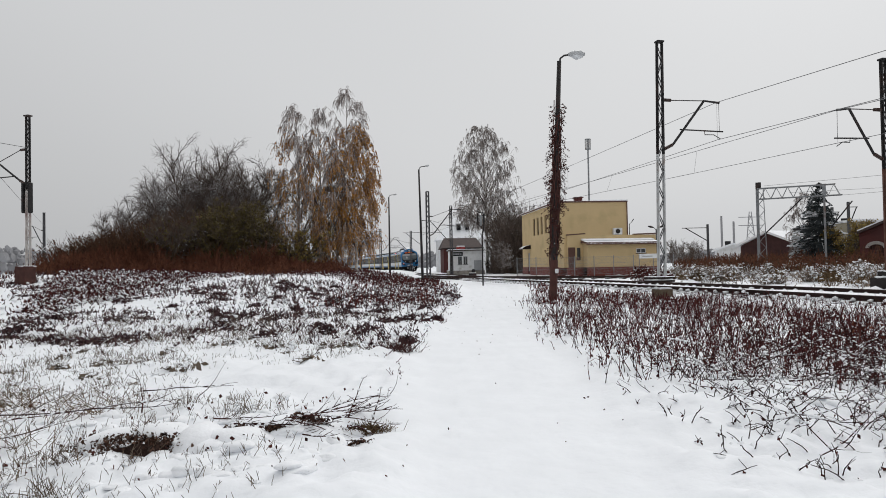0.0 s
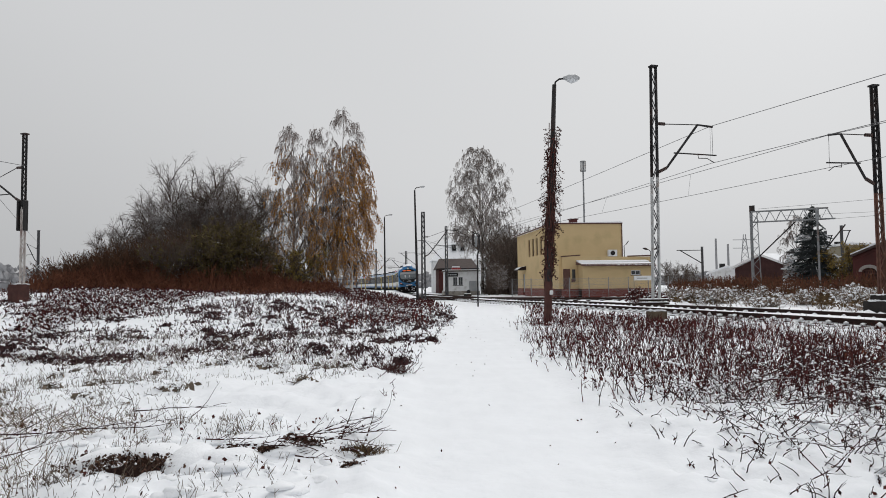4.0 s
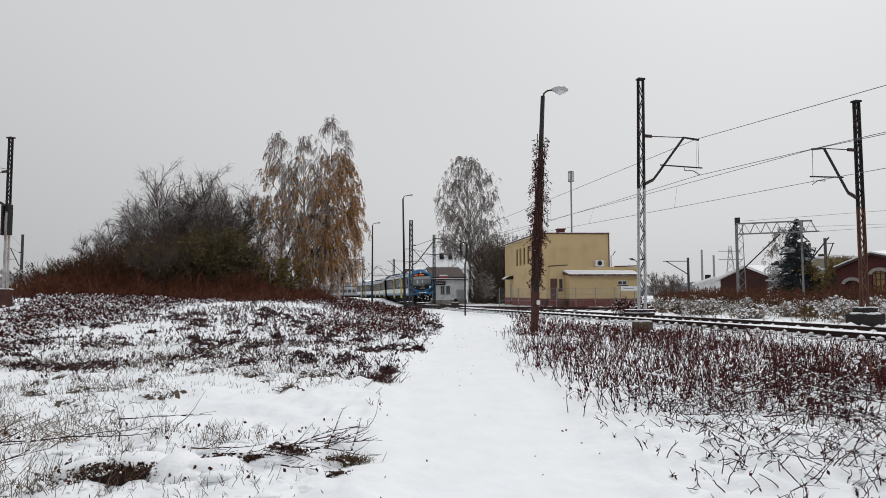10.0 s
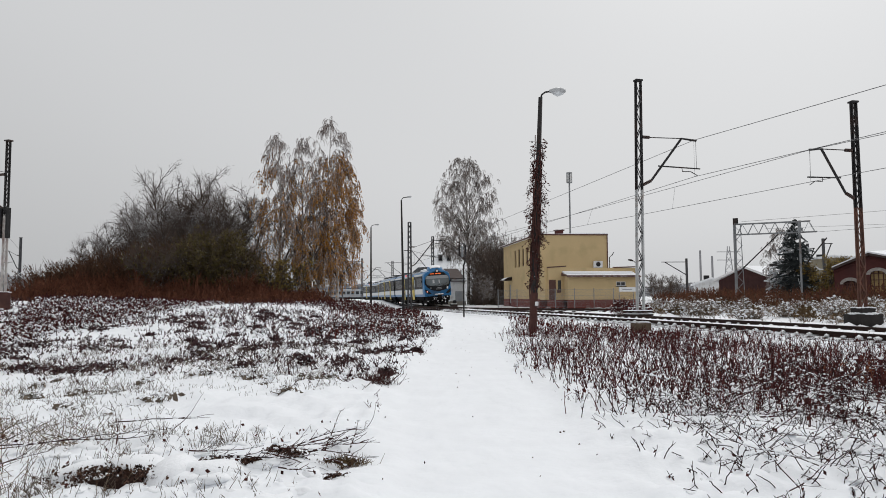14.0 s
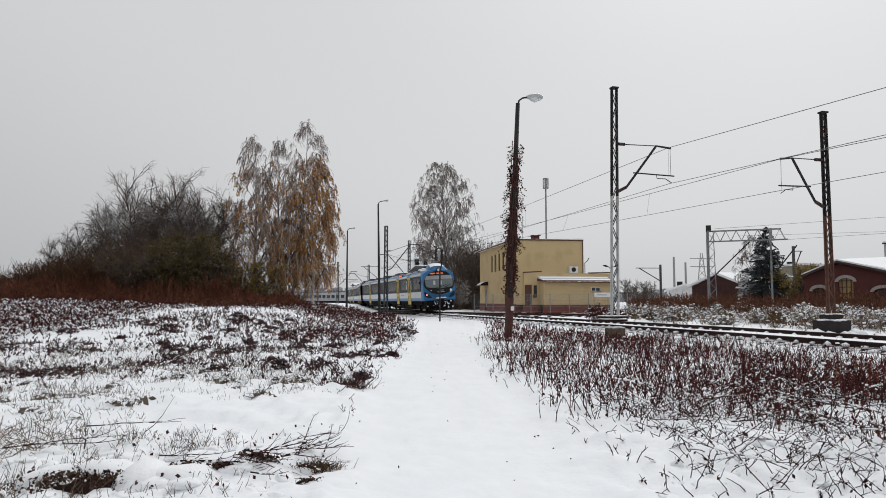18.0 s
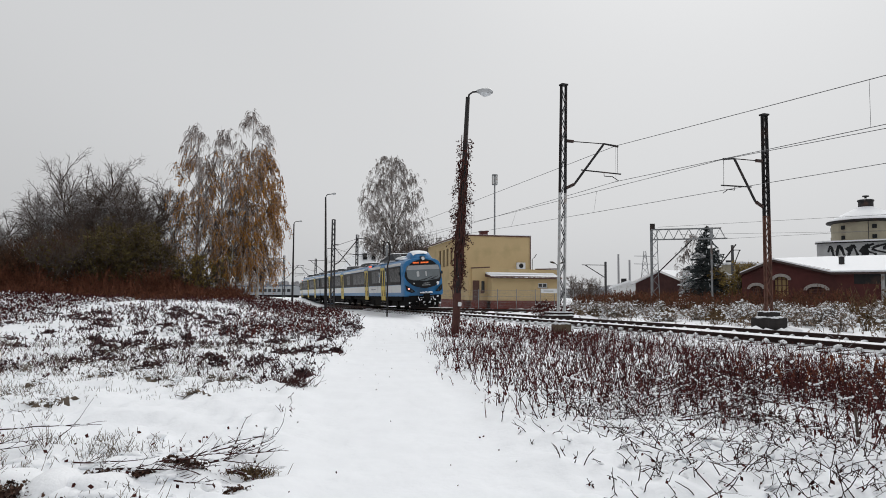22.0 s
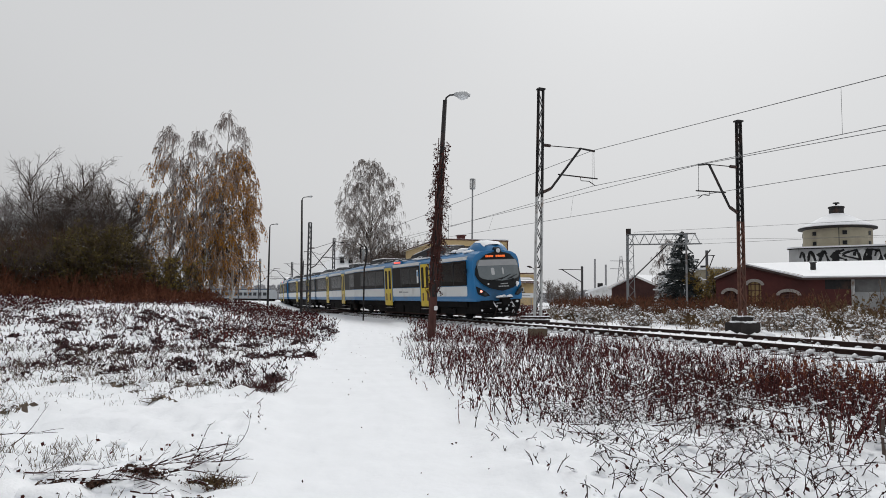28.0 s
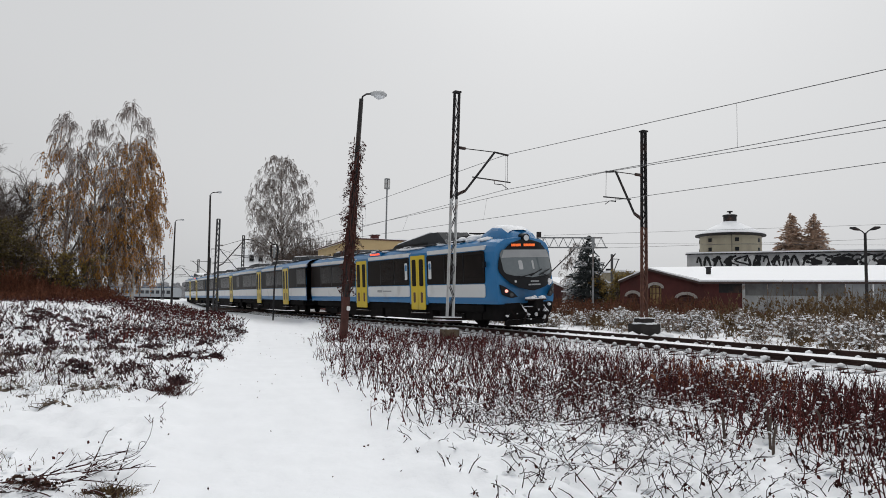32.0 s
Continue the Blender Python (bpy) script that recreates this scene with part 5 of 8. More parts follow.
    part("light_arm", Shape().tube([(7.3, 1.0, 3.4), (7.3, 1.0, 4.6), (7.55, 1.0, 4.8), (7.75, 1.0, 5.1)], 0.04, 6), BLACK_STEEL, b)


yellow_building()


def mesh_fence():
    f = thing("mesh_fence", Matrix.Identity(4), "thin grey wire fence in front of the yellow building", "fence")
    pts = [Vector((6.6, 62.5, 0.3)), Vector((20.0, 60.4, 0.35))]
    n = 8
    for k in range(n + 1):
        p = pts[0].lerp(pts[1], k / n)
        part("post", Shape().tube([p, p + Vector((0, 0, 1.75))], 0.035, 6), GALV, f)
    for h in (0.15, 0.6, 1.1, 1.65):
        part("strand", Shape().tube([pts[0] + Vector((0, 0, h)), pts[1] + Vector((0, 0, h))], 0.008, 4), GALV, f)
    s = Shape()
    d = pts[1] - pts[0]
    for k in range(150):
        for q in (1, -1):
            a = pts[0] + d * ((k + 0.5) / 150)
            b = a + d.normalized() * 0.5 * q
            s.bar(a + Vector((0, 0, 0.15)), b + Vector((0, 0, 1.65)), 0.005)
    part("wire_mesh", s, GALV, f, kind="stuff", fix=False)
    board = thing("white_notice", pose(17.9, 60.6, 0.3, 0, 0, -9), "white notice board hung on the wire fence", "sign")
    part("panel", Shape().box(-0.85, 0.85, -0.10, -0.07, 1.45, 1.85), WHITE_PAINT, board)
    for x in (-0.85, 0.8):
        part("frame_bar", Shape().box(x, x + 0.05, -0.12, -0.07, 0.0, 1.9), GALV, board)
    part("writing", Shape().box(-0.55, 0.3, -0.105, -0.10, 1.6, 1.68), GREY_PAINT, board)


mesh_fence()


# ---- white crossing hut, house behind it, signs near the track ----
def crossing_hut():
    h = thing("crossing_hut", pose(0.9, 92.9, 0.80, 0, 0, 3), "small white flat-roofed crossing hut with paired windows", "hut")
    holes = [(1.05, 1.62, 0.75, 1.85), (1.78, 2.35, 0.75, 1.85)]
    part("plinth", Shape().box(-0.2, 4.6, -0.3, 4.6, -0.7, 0.0), CONCRETE, h, "low concrete platform under snow", bevel=0.03)
    part("front_wall", wall_with_holes(Shape(), 0, 4.4, 0, 2.6, 0, 0.25, holes), WHITE_PAINT, h, "pale painted wall")
    part("side_wall", Shape().box(0, 0.25, 0.25, 4.4, 0, 2.6), WHITE_PAINT, h)
    part("side_wall", Shape().box(4.15, 4.4, 0.25, 4.4, 0, 2.6), WHITE_PAINT, h)
    for p, q, z0, z1 in holes:
        window_in(h, p, q, z0, z1, 0.05, GREY_PAINT)
    part("locker", Shape().box(3.2, 4.15, -0.5, -0.02, -0.05, 1.3), GREY_PAINT, h, "grey steel locker against the wall", bevel=0.02)
    part("roof", Shape().box(-0.25, 4.65, -0.35, 4.6, 2.6, 2.72), DARK_ROOF, h, "thin dark roof slab")
    part("roof_snow", Shape().box(-0.2, 4.6, -0.3, 4.55, 2.72, 2.84), SNOW_CLUMP, h, bevel=0.05)
    part("roof_box", Shape().box(1.0, 2.2, 1.6, 2.2, 2.8, 3.15), RED_PAINT, h, "low red box on the roof", bevel=0.05)
    part("box_snow", Shape().box(1.05, 2.15, 1.6, 2.2, 3.15, 3.34), SNOW_CLUMP, h, bevel=0.08)
    sign = thing("station_sign", pose(1.1, 92.1, 0.2, 0, 0, 3), "dark blue name board on a black post", "sign")
    part("post", Shape().tube([(0, 0, -0.1), (0, 0, 3.2)], 0.09, 8), BLACK_STEEL, sign)
    part("board", Shape().box(-0.1, 1.5, -0.04, 0.04, 2.5, 3.02), BLACK_MASK, sign, "dark board", bevel=0.01)
    for k in range(5):
        part("writing_bar", Shape().box(0.12 + 0.25 * k, 0.30 + 0.25 * k, -0.055, -0.045, 2.68, 2.84), GREY_PAINT, sign)
    house = thing("brick_house", pose(0.1, 111.0, 0.3, 0, 0, 4), "low dark brick house with a dark red roof", "house")
    part("wall", Shape().box(0, 6.0, 0, 8, 0, 3.9), BRICK, house)
    part("roof", Shape().add([(-0.4, -0.5, 3.9), (6.4, -0.5, 3.9), (6.4, 8.5, 3.9), (-0.4, 8.5, 3.9), (0.3, 4, 5.7), (5.7, 4, 5.7)], [(0, 1, 5, 4), (1, 2, 5), (2, 3, 4, 5), (3, 0, 4), (0, 3, 2, 1)]), DARK_ROOF, house, "dark red-brown tiled roof")
    part("eave", Shape().box(-0.4, 6.4, -0.54, -0.44, 3.8, 4.0), BLACK_STEEL, house, "dark eave board")
    for x in (1.2, 3.6):
        part("window", Shape().box(x, x + 1.0, -0.05, 0.0, 1.2, 2.6), PANE, house)
    tall = thing("pale_house", pose(-1.0, 137.0, 0.3, 0, 0, 3), "pale house with a steep snow-covered roof and dark dormers", "house")
    part("wall", Shape().box(0, 10.5, 0, 9, 0, 6.2), WHITE_PAINT, tall)
    part("roof", Shape().add([(-0.5, -0.6, 6.2), (11, -0.6, 6.2), (11, 9.6, 6.2), (-0.5, 9.6, 6.2), (3.4, 4.5, 10.9), (8.4, 4.5, 10.9)], [(0, 1, 5, 4), (1, 2, 5), (2, 3, 4, 5), (3, 0, 4), (0, 3, 2, 1)]), SNOW_CLUMP, tall, "steep roof under snow")
    for x in (3.85, 5.55):
        dormer = part("dormer", Shape().box(x, x + 0.85, 1.2, 3.4, 8.2, 9.45), GREY_BOARD, tall, "small grey dormer")
        part("dormer_window", Shape().box(x + 0.06, x + 0.79, 1.14, 1.2, 8.25, 9.35), BLACK_MASK, dormer, "dark dormer window")
        part("dormer_snow", Shape().box(x - 0.1, x + 0.95, 1.1, 3.4, 9.45, 9.62), SNOW_CLUMP, dormer, bevel=0.05)


crossing_hut()


def signal_post():
    s = thing("track_signal", pose(2.69, 48.1, 0.2), "thin post with a hooped bracket and hanging dark boxes", "signal")
    part("post", Shape().tube([(0, 0, -0.2), (0, 0, 3.35), (0.10, 0, 3.65), (0.13, 0, 4.0)], 0.055, 8), BLACK_STEEL, s)
    part("hoop", Shape().tube([(0.13, 0, 3.9), (0.13, 0, 4.75), (0.04, 0, 4.90), (-0.16, 0, 4.86), (-0.30, 0, 4.98), (-0.40, 0, 5.0)], 0.04, 8), BLACK_STEEL, s, "dark hooped bracket")
    part("pale_panel", Shape().box(-0.15, 0.0, -0.04, 0.0, 3.95, 4.72), GALV, s, "grey weathered narrow panel", bevel=0.01)
    part("panel_rung", Shape().box(-0.25, 0.13, -0.02, 0.02, 3.97, 4.02).box(-0.25, 0.13, -0.02, 0.02, 4.62, 4.67), BLACK_STEEL, s)
    part("hanging_box", Shape().box(-0.34, -0.22, -0.08, 0.08, 4.02, 4.84), BLACK_STEEL, s, "dark hanging box", bevel=0.02)
    part("side_box", Shape().box(0.08, 0.20, -0.08, 0.08, 4.1, 4.80), BLACK_STEEL, s, "dark side box", bevel=0.02)


signal_post()


def switch_lantern(x, y, z):
    s = thing("switch_stand", pose(x, y, z), "low dark point lever with a round weight beside the track", "switch stand", "switch stands")
    part("box", Shape().box(-0.45, 0.45, -0.3, 0.3, 0, 0.28), BLACK_STEEL, s, bevel=0.03)
    part("weight", Shape().tube([(0.1, -0.06, 0.55), (0.1, 0.06, 0.55)], 0.24, 14), BLACK_STEEL, s)
    part("lever", Shape().bar((0, 0, 0.25), (0.1, 0, 0.6), 0.05), BLACK_STEEL, s)
    part("snow", Shape().box(-0.4, 0.4, -0.28, 0.28, 0.28, 0.36), SNOW_CLUMP, s, bevel=0.05)


switch_lantern(3.5, 84.0, 0.2)
switch_lantern(2.05, 100.0, 0.1)


# ---- lattice gantry, telecom mast, other far things ----
def gantry():
    g = thing("signal_gantry", pose(25.5, 55.7, 0.6, 0, 0, -27), "grey lattice gantry spanning tracks beyond", "gantry")
    H, span = 6.55, 5.3
    post = Shape().box(-0.30, -0.14, -0.1, 0.1, 0, H + 0.3)
    part("leg", post, GALV, g, "solid leg post")
    leg = Shape()
    for dx, dx1 in ((-0.12, -0.1), (0.42, 0.25)):
        for dy in (-0.16, 0.16):
            leg.bar((dx, dy, 0), (dx1, dy, H), 0.05)
    z, k = 0.3, 1
    while z < H - 0.6:
        for dy in (-0.16, 0.16):
            leg.bar((0.14 - 0.22 * k, dy, z), (0.13 + 0.21 * k, dy, z + 0.5), 0.028)
        z += 0.5
        k = -k
    part("leg", leg, GALV, g, "lattice leg")
    part("leg", Shape().box(4.45, 4.60, -0.08, 0.08, 0, H), GALV, g, "single right leg")
    beam = Shape()
    for dy in (-0.3, 0.3):
        for z in (H - 0.85, H):
            beam.bar((-0.2, dy, z), (span + (0.45 if z < H else 0.0), dy, z), 0.065)
        x, k = 0.0, 1
        while x < span:
            beam.bar((x, dy, H - 0.85 if k > 0 else H), (x + 0.40, dy, H if k > 0 else H - 0.85), 0.034)
            x += 0.40
            k = -k
    part("truss_beam", beam, GALV, g, "lattice truss beam")
    part("post_top", Shape().box(-0.3, 0.1, -0.15, 0.15, H, H + 0.5), BLACK_STEEL, g)
    for x0, x1, z0, z1 in ((0.3, 3.0, 2.9, 5.6), (4.9, 6.4, 3.2, 5.2)):
        part("bracket", Shape().tube([(x0, 0, z0), (x1, 0, z1)], 0.05, 6), BLACK_STEEL, g)
    part("joint_plate", Shape().box(4.4, 4.65, -0.34, -0.3, H - 0.9, H + 0.05), GALV, g)


gantry()
tele = thing("telecom_mast", pose(23.1, 109.0, 0.4), "slim grey telecom mast with a ring of aerials", "mast")
part("pole", Shape().tube([(0, 0, 0), (0, 0, 20.5)], [0.16, 0.12], 10), GALV, tele)
part("ring", Shape().lathe([(0.42, 20.45), (0.47, 20.55), (0.42, 20.6)], 16), GALV, tele)
part("ring", Shape().lathe([(0.42, 18.9), (0.47, 19.0), (0.42, 19.05)], 16), GALV, tele)
for k in range(6):
    a = k * math.pi / 3
    part("aerial", Shape().box(0.42 * math.cos(a) - 0.05, 0.42 * math.cos(a) + 0.05, 0.42 * math.sin(a) - 0.05, 0.42 * math.sin(a) + 0.05, 19.0, 20.5), PALE_STEEL, tele)


def small_catenary(x, y, z, h, turn, arm, label="thin far catenary mast with a bracket"):
    m = thing("far_mast", pose(x, y, z, 0, 0, turn), label, "catenary mast", "far masts")
    part("post", Shape().box(-0.10, 0.10, -0.10, 0.10, 0, h), DARK_GALV, m)
    part("arm", Shape().tube([(0, 0, h * 0.62), (arm, 0, h * 0.92)], 0.05, 6).tube([(0, 0, h * 0.92), (arm * 1.15, 0, h * 0.92)], 0.04, 6), BLACK_STEEL, m)


small_catenary(28.6, 75.0, 0.6, 4.8, 0, -2.4)
small_catenary(38.6, 66.0, 0.6, 6.2, 0, 0.8)
small_catenary(36.2, 64.5, 0.6, 5.6, 0, 0.6)
small_catenary(-14.6, 124.0, 0.4, 8.0, 0, 3.0)
small_catenary(-4.0, 130.0, 0.4, 8.0, 0, -3.0)


def double_lamp(x, y, z, h, turn, label):
    p = thing("street_lamp", pose(x, y, z, 0, 0, turn), label, "street lamp", "yard lamps")
    part("pole", Shape().tube([(0, 0, -0.3), (0, 0, h)], [0.12, 0.09], 10), BLACK_STEEL, p)
    for k in (-1, 1):
        part("arm", Shape().tube([(0, 0, h - 0.1), (k * 0.2, 0, h + 0.12), (k * 0.35, 0, h + 0.22)], 0.04, 6), BLACK_STEEL, p)
        part("lamp_head", Shape().tube([(k * 0.32, 0, h + 0.20), (k * 0.6, 0, h + 0.30), (k * 0.92, 0, h + 0.36)], [0.06, 0.13, 0.06], 10), BLACK_STEEL, p, "double lamp head")


double_lamp(41.6, 37.6, 0.4, 6.3, -40, "dark double-armed yard lamp")
double_lamp(24.6, 80.0, 0.6, 4.6, -15, "small double-armed lamp by the far line")


# ---- engine shed with its raised lantern, round tower ----
def sheet(s, a, b, z0a, z1a, z0b, z1b, thick=0.3):
    """An upright wall piece between two ground points with its own heights at both ends."""
    a, b = Vector((*a, 0)), Vector((*b, 0))
    n = Vector(((b - a).y, -(b - a).x, 0)).normalized() * thick
    s.add([(a.x, a.y, z0a), (b.x, b.y, z0b), (b.x, b.y, z1b), (a.x, a.y, z1a), (a.x - n.x, a.y - n.y, z0a), (b.x - n.x, b.y - n.y, z0b), (b.x - n.x, b.y - n.y, z1b), (a.x - n.x, a.y - n.y, z1a)],
          [(0, 1, 2, 3), (7, 6, 5, 4), (0, 4, 5, 1), (1, 5, 6, 2), (2, 6, 7, 3), (3, 7, 4, 0)])


def engine_shed():
    shed = thing("engine_shed", Matrix.Identity(4), "dark red brick engine shed with arched windows and snowy roof", "building")
    G, K = Vector((32.0, 53.4, 0)), Vector((36.2, 48.0, 0))
    away = Vector((0.60, 0.80, 0))
    right = Vector((0.70, -0.714, 0)).normalized()
    base, eave, apex = 0.2, 3.55, 4.62
    u = (K - G).normalized()
    width = (K - G).length
    peak = 0.38 * width
    out = Vector((u.y, -u.x, 0))
    if out.dot(-G) < 0:
        out = -out

    def local(x, z, d=0.0):
        p = G + u * x + out * d
        return (p.x, p.y, z)
    # gable wall pierced by three arched windows
    arches = [(1.15, 1.5, 1.0, 2.45), (3.05, 1.5, 1.05, 3.15), (5.6, 1.5, 1.35, 2.35)]
    s = Shape()
    xs = sorted({0.0, width, peak, *[x - w / 2 for x, _, w, _ in arches], *[x + w / 2 for x, _, w, _ in arches]})
    def top(x):
        return eave + (apex - eave) * (x / peak if x < peak else (width - x) / (width - peak))
    def slab(x0, x1, za0, za1, zb0, zb1):
        s.add([local(x0, za0), local(x1, zb0), local(x1, zb1), local(x0, za1), local(x0, za0, -0.4), local(x1, zb0, -0.4), local(x1, zb1, -0.4), local(x0, za1, -0.4)],
              [(0, 1, 2, 3), (7, 6, 5, 4), (0, 4, 5, 1), (1, 5, 6, 2), (2, 6, 7, 3), (3, 7, 4, 0)])
    for a, b in zip(xs, xs[1:]):
        hole = next((h for h in arches if h[0] - h[2] / 2 - 1e-6 <= a and b <= h[0] + h[2] / 2 + 1e-6), None)
        if hole is None:
            slab(a, b, base, top(a), base, top(b))
        else:
            slab(a, b, base, hole[1], base, hole[1])
            steps = 8
            for k in range(steps):
                p, q = a + (b - a) * k / steps, a + (b - a) * (k + 1) / steps
                def arc(x):
                    return hole[3] - 0.28 + 0.28 * math.sqrt(max(0.0, 1 - ((x - hole[0]) / (hole[2] / 2)) ** 2))
                slab(p, q, arc(p), top(p), arc(q), top(q))
    weld(part("gable_wall", s, BRICK, shed, "dark red brick gable"))
    for x, z0, w, z1 in arches:
        frame_s = Shape()
        pane = Shape().add([local(x - w / 2, z0, -0.22), local(x + w / 2, z0, -0.22), local(x + w / 2, z1, -0.22), local(x - w / 2, z1, -0.22)], [(0, 1, 2, 3)])
        lit = 2.9 < x < 3.2
        win = part("arched_window", pane, DOOR_PANE if lit else BRICK_DARK, shed, "boarded pale window" if lit else "bricked-up dark window", fix=False)
        for k in (-1, 0, 1):
            frame_s.bar(local(x + k * w * 0.3, z0, -0.18), local(x + k * w * 0.3, z1, -0.18), 0.05)
        for z in np.linspace(z0, z1 - 0.2, 4):
            frame_s.bar(local(x - w / 2, z, -0.18), local(x + w / 2, z, -0.18), 0.05)
        part("window_bars", frame_s, BROWN_TRIM, win)
        n = 9
        for k in range(n):
            a0, a1 = math.pi * (k + 0.04) / n, math.pi * (k + 0.96) / n
            v = []
            for d in (0.05, -0.1):
                for r, a in ((0, a0), (0.24, a0), (0.24, a1), (0, a1)):
                    v.append(local(x + (w / 2 + r) * math.cos(a), z1 - 0.28 + (0.28 + r) * math.sin(a), d))
            part("arch_stone", Shape().add(v, [(0, 1, 2, 3), (7, 6, 5, 4), (0, 4, 5, 1), (1, 5, 6, 2), (2, 6, 7, 3), (3, 7, 4, 0)]), STONE_TRIM, win)
    # raised brick bands along the gable
    for off in (0.18, 0.42):
        b = Shape()
        for x0, x1 in ((0.0, peak), (peak, width)):
            b.bar(local(x0, top(x0) - off, 0.03), local(x1, top(x1) - off, 0.03), 0.10, 0.12)
        part("brick_band", b, BRICK, shed)
    # long side: brick, then grey boarding with posts
    E1 = K + right * 3.1
    E2 = K + right * 24
    w = Shape()
    sheet(w, K.xy, E1.xy, base, eave, base, eave, 0.4)
    part("side_wall", w, BRICK, shed, "dark red brick side wall")
    lintel = Shape()
    p0, p1 = K + right * 1.3 - away * 0.02, E1 - away * 0.02
    sheet(lintel, (p0 + out * 0.03).xy, (p1 + out * 0.03).xy, 2.55, eave - 0.05, 2.55, eave - 0.05, 0.1)
    part("dark_lintel", lintel, BLACK_STEEL, shed, "blackened beam under the eave")
    n = 12
    for k in range(n):
        a, b = E1.lerp(E2, k / n), E1.lerp(E2, (k + 0.97) / n)
        q = Shape()
        sheet(q, a.xy, b.xy, base, 2.35, base, 2.35, 0.12)
        part("grey_board", q, GREY_BOARD, shed)
        q = Shape()
        sheet(q, (a + away * 0.1).xy, (b + away * 0.1).xy, 2.35, eave, 2.35, eave, 0.12)
        part("upper_board", q, SHED_DARK if k not in (4, 5) else GREY_PAINT, shed)
    for k in range(0, n, 3):
        a = E1.lerp(E2, k / n) - away * 0.1
        part("post", Shape().bar((a.x, a.y, base), (a.x, a.y, eave), 0.16), PALE_STEEL, shed)
    # snowy roof: up from the long eave to the lantern's foot, and over the gable
    B0, B1 = K + away * 17 + right * -1.0, E2 + away * 17 + right * 6
    low0, low1 = K - away * 0.5 - right * 0.2, E2 - away * 0.5
    apex_p = G + u * peak
    r = Shape()
    ridge_z = 5.55
    A0 = Vector((apex_p.x, apex_p.y, apex)) + Vector((out.x, out.y, 0)) * 0.35
    r.add([(low0.x, low0.y, eave - 0.02), (low1.x, low1.y, eave - 0.02), (B1.x, B1.y, ridge_z), (B0.x, B0.y, ridge_z), tuple(A0),
           (G.x - 0.3 + away.x * 0, G.y + out.y * 0.35, eave + 0.02), (G.x + away.x * 18, G.y + away.y * 18, eave + 0.2)],
          [(0, 1, 2, 3), (0, 3, 4), (4, 3, 6, 5)])
    k = len(r.v)
    r.v += [(x, y, z - 0.18) for x, y, z in r.v]
    r.f += [tuple(i + k for i in f[::-1]) for f in r.f]
    for a, b in ((0, 1), (0, 4), (4, 5)):
        r.f.append((a, b, b + k, a + k))
    part("roof", r, SNOW_CLUMP, shed, "low roof deep in snow")
    edge = Shape()
    for a, b in ((0, 1), (0, 4), (4, 5)):
        p, q = Vector(r.v[a]) - Vector((0, 0, 0.2)), Vector(r.v[b]) - Vector((0, 0, 0.2))
        edge.bar(p, q, 0.14, 0.16)
    part("roof_edge", edge, DARK_ROOF, shed, "dark eaves board")
    c = K + right * 0.6 + away * 6
    part("roof_vent", Shape().box(c.x - 0.15, c.x + 0.15, c.y - 0.15, c.y + 0.15, 4.0, 4.85).box(c.x - 0.2, c.x + 0.2, c.y - 0.2, c.y + 0.2, 4.85, 4.92), BLACK_STEEL, shed)
    # lantern storey, covered in spray paint
    L0, L1 = Vector((49.4, 66.4, 0)), Vector((66.0, 49.5, 0))
    lan = part("lantern_wall", Shape(), GRAFFITI_WALL, shed, "pale lantern wall covered in spray paint")
    d = (L1 - L0).normalized()
    q = Shape()
    sheet(q, L0.xy, L1.xy, 5.3, 7.22, 5.3, 7.22, 0.3)
    back = Vector((-0.55, 0.83, 0)) * 3
    sheet(q, (L0 + Vector((-0.3, 1.2, 0))).xy, L0.xy, 5.3, 7.2, 5.3, 7.22, 0.3)
    lan.data = mesh_of(q, GRAFFITI_WALL, "lantern_wall")
    rs = Shape()
    o = Vector((-d.y, d.x, 0))
    if o.dot(L0) < 0:
        o = -o
    a, b, c2, e = L0 - o * 0.5 - d * 0.2, L1 - o * 0.5, L1 + o * 7, L0 + o * 7
    tip = L0 + Vector((-0.6, 1.0, 0))
    rs.add([(p.x, p.y, z) for z in (7.26, 7.42) for p in (a, b, c2, e, tip)], [(0, 1, 2, 3, 4), (9, 8, 7, 6, 5), (0, 5, 6, 1), (4, 9, 5, 0)])
    part("lantern_roof", rs, SNOW_CLUMP, shed, "flat snowy lantern roof")
    part("lantern_eave", Shape().bar((a.x, a.y, 7.20), (b.x, b.y, 7.20), 0.1, 0.12).bar((a.x, a.y, 7.20), (tip.x, tip.y, 7.20), 0.1, 0.12), BLACK_STEEL, shed)
    # loops of black paint, flat on the wall
    rnd = random.Random(21)
    x = 0.1
    length = (L1 - L0).length
    face = -o * 0.012
    for k in range(44):
        cx, cz = rnd.uniform(0.5, length - 0.8), rnd.uniform(5.9, 6.6)
        rw, rh = rnd.uniform(0.3, 0.8), rnd.uniform(0.25, 0.62)
        blob = []
        for a in np.linspace(0, 2 * math.pi, 9, endpoint=False):
            q3 = rnd.uniform(0.6, 1.15)
            v3 = L0 + d * (cx + rw * q3 * math.cos(a)) + face * (0.4 if k % 3 else 0.7)
            blob.append((v3.x, v3.y, min(7.15, max(5.38, cz + rh * q3 * math.sin(a)))))
        part("spray_patch", Shape().add(blob, [tuple(range(9))]), SPRAY_BLACK if k % 3 else WHITE_PAINT, lan, fix=False)
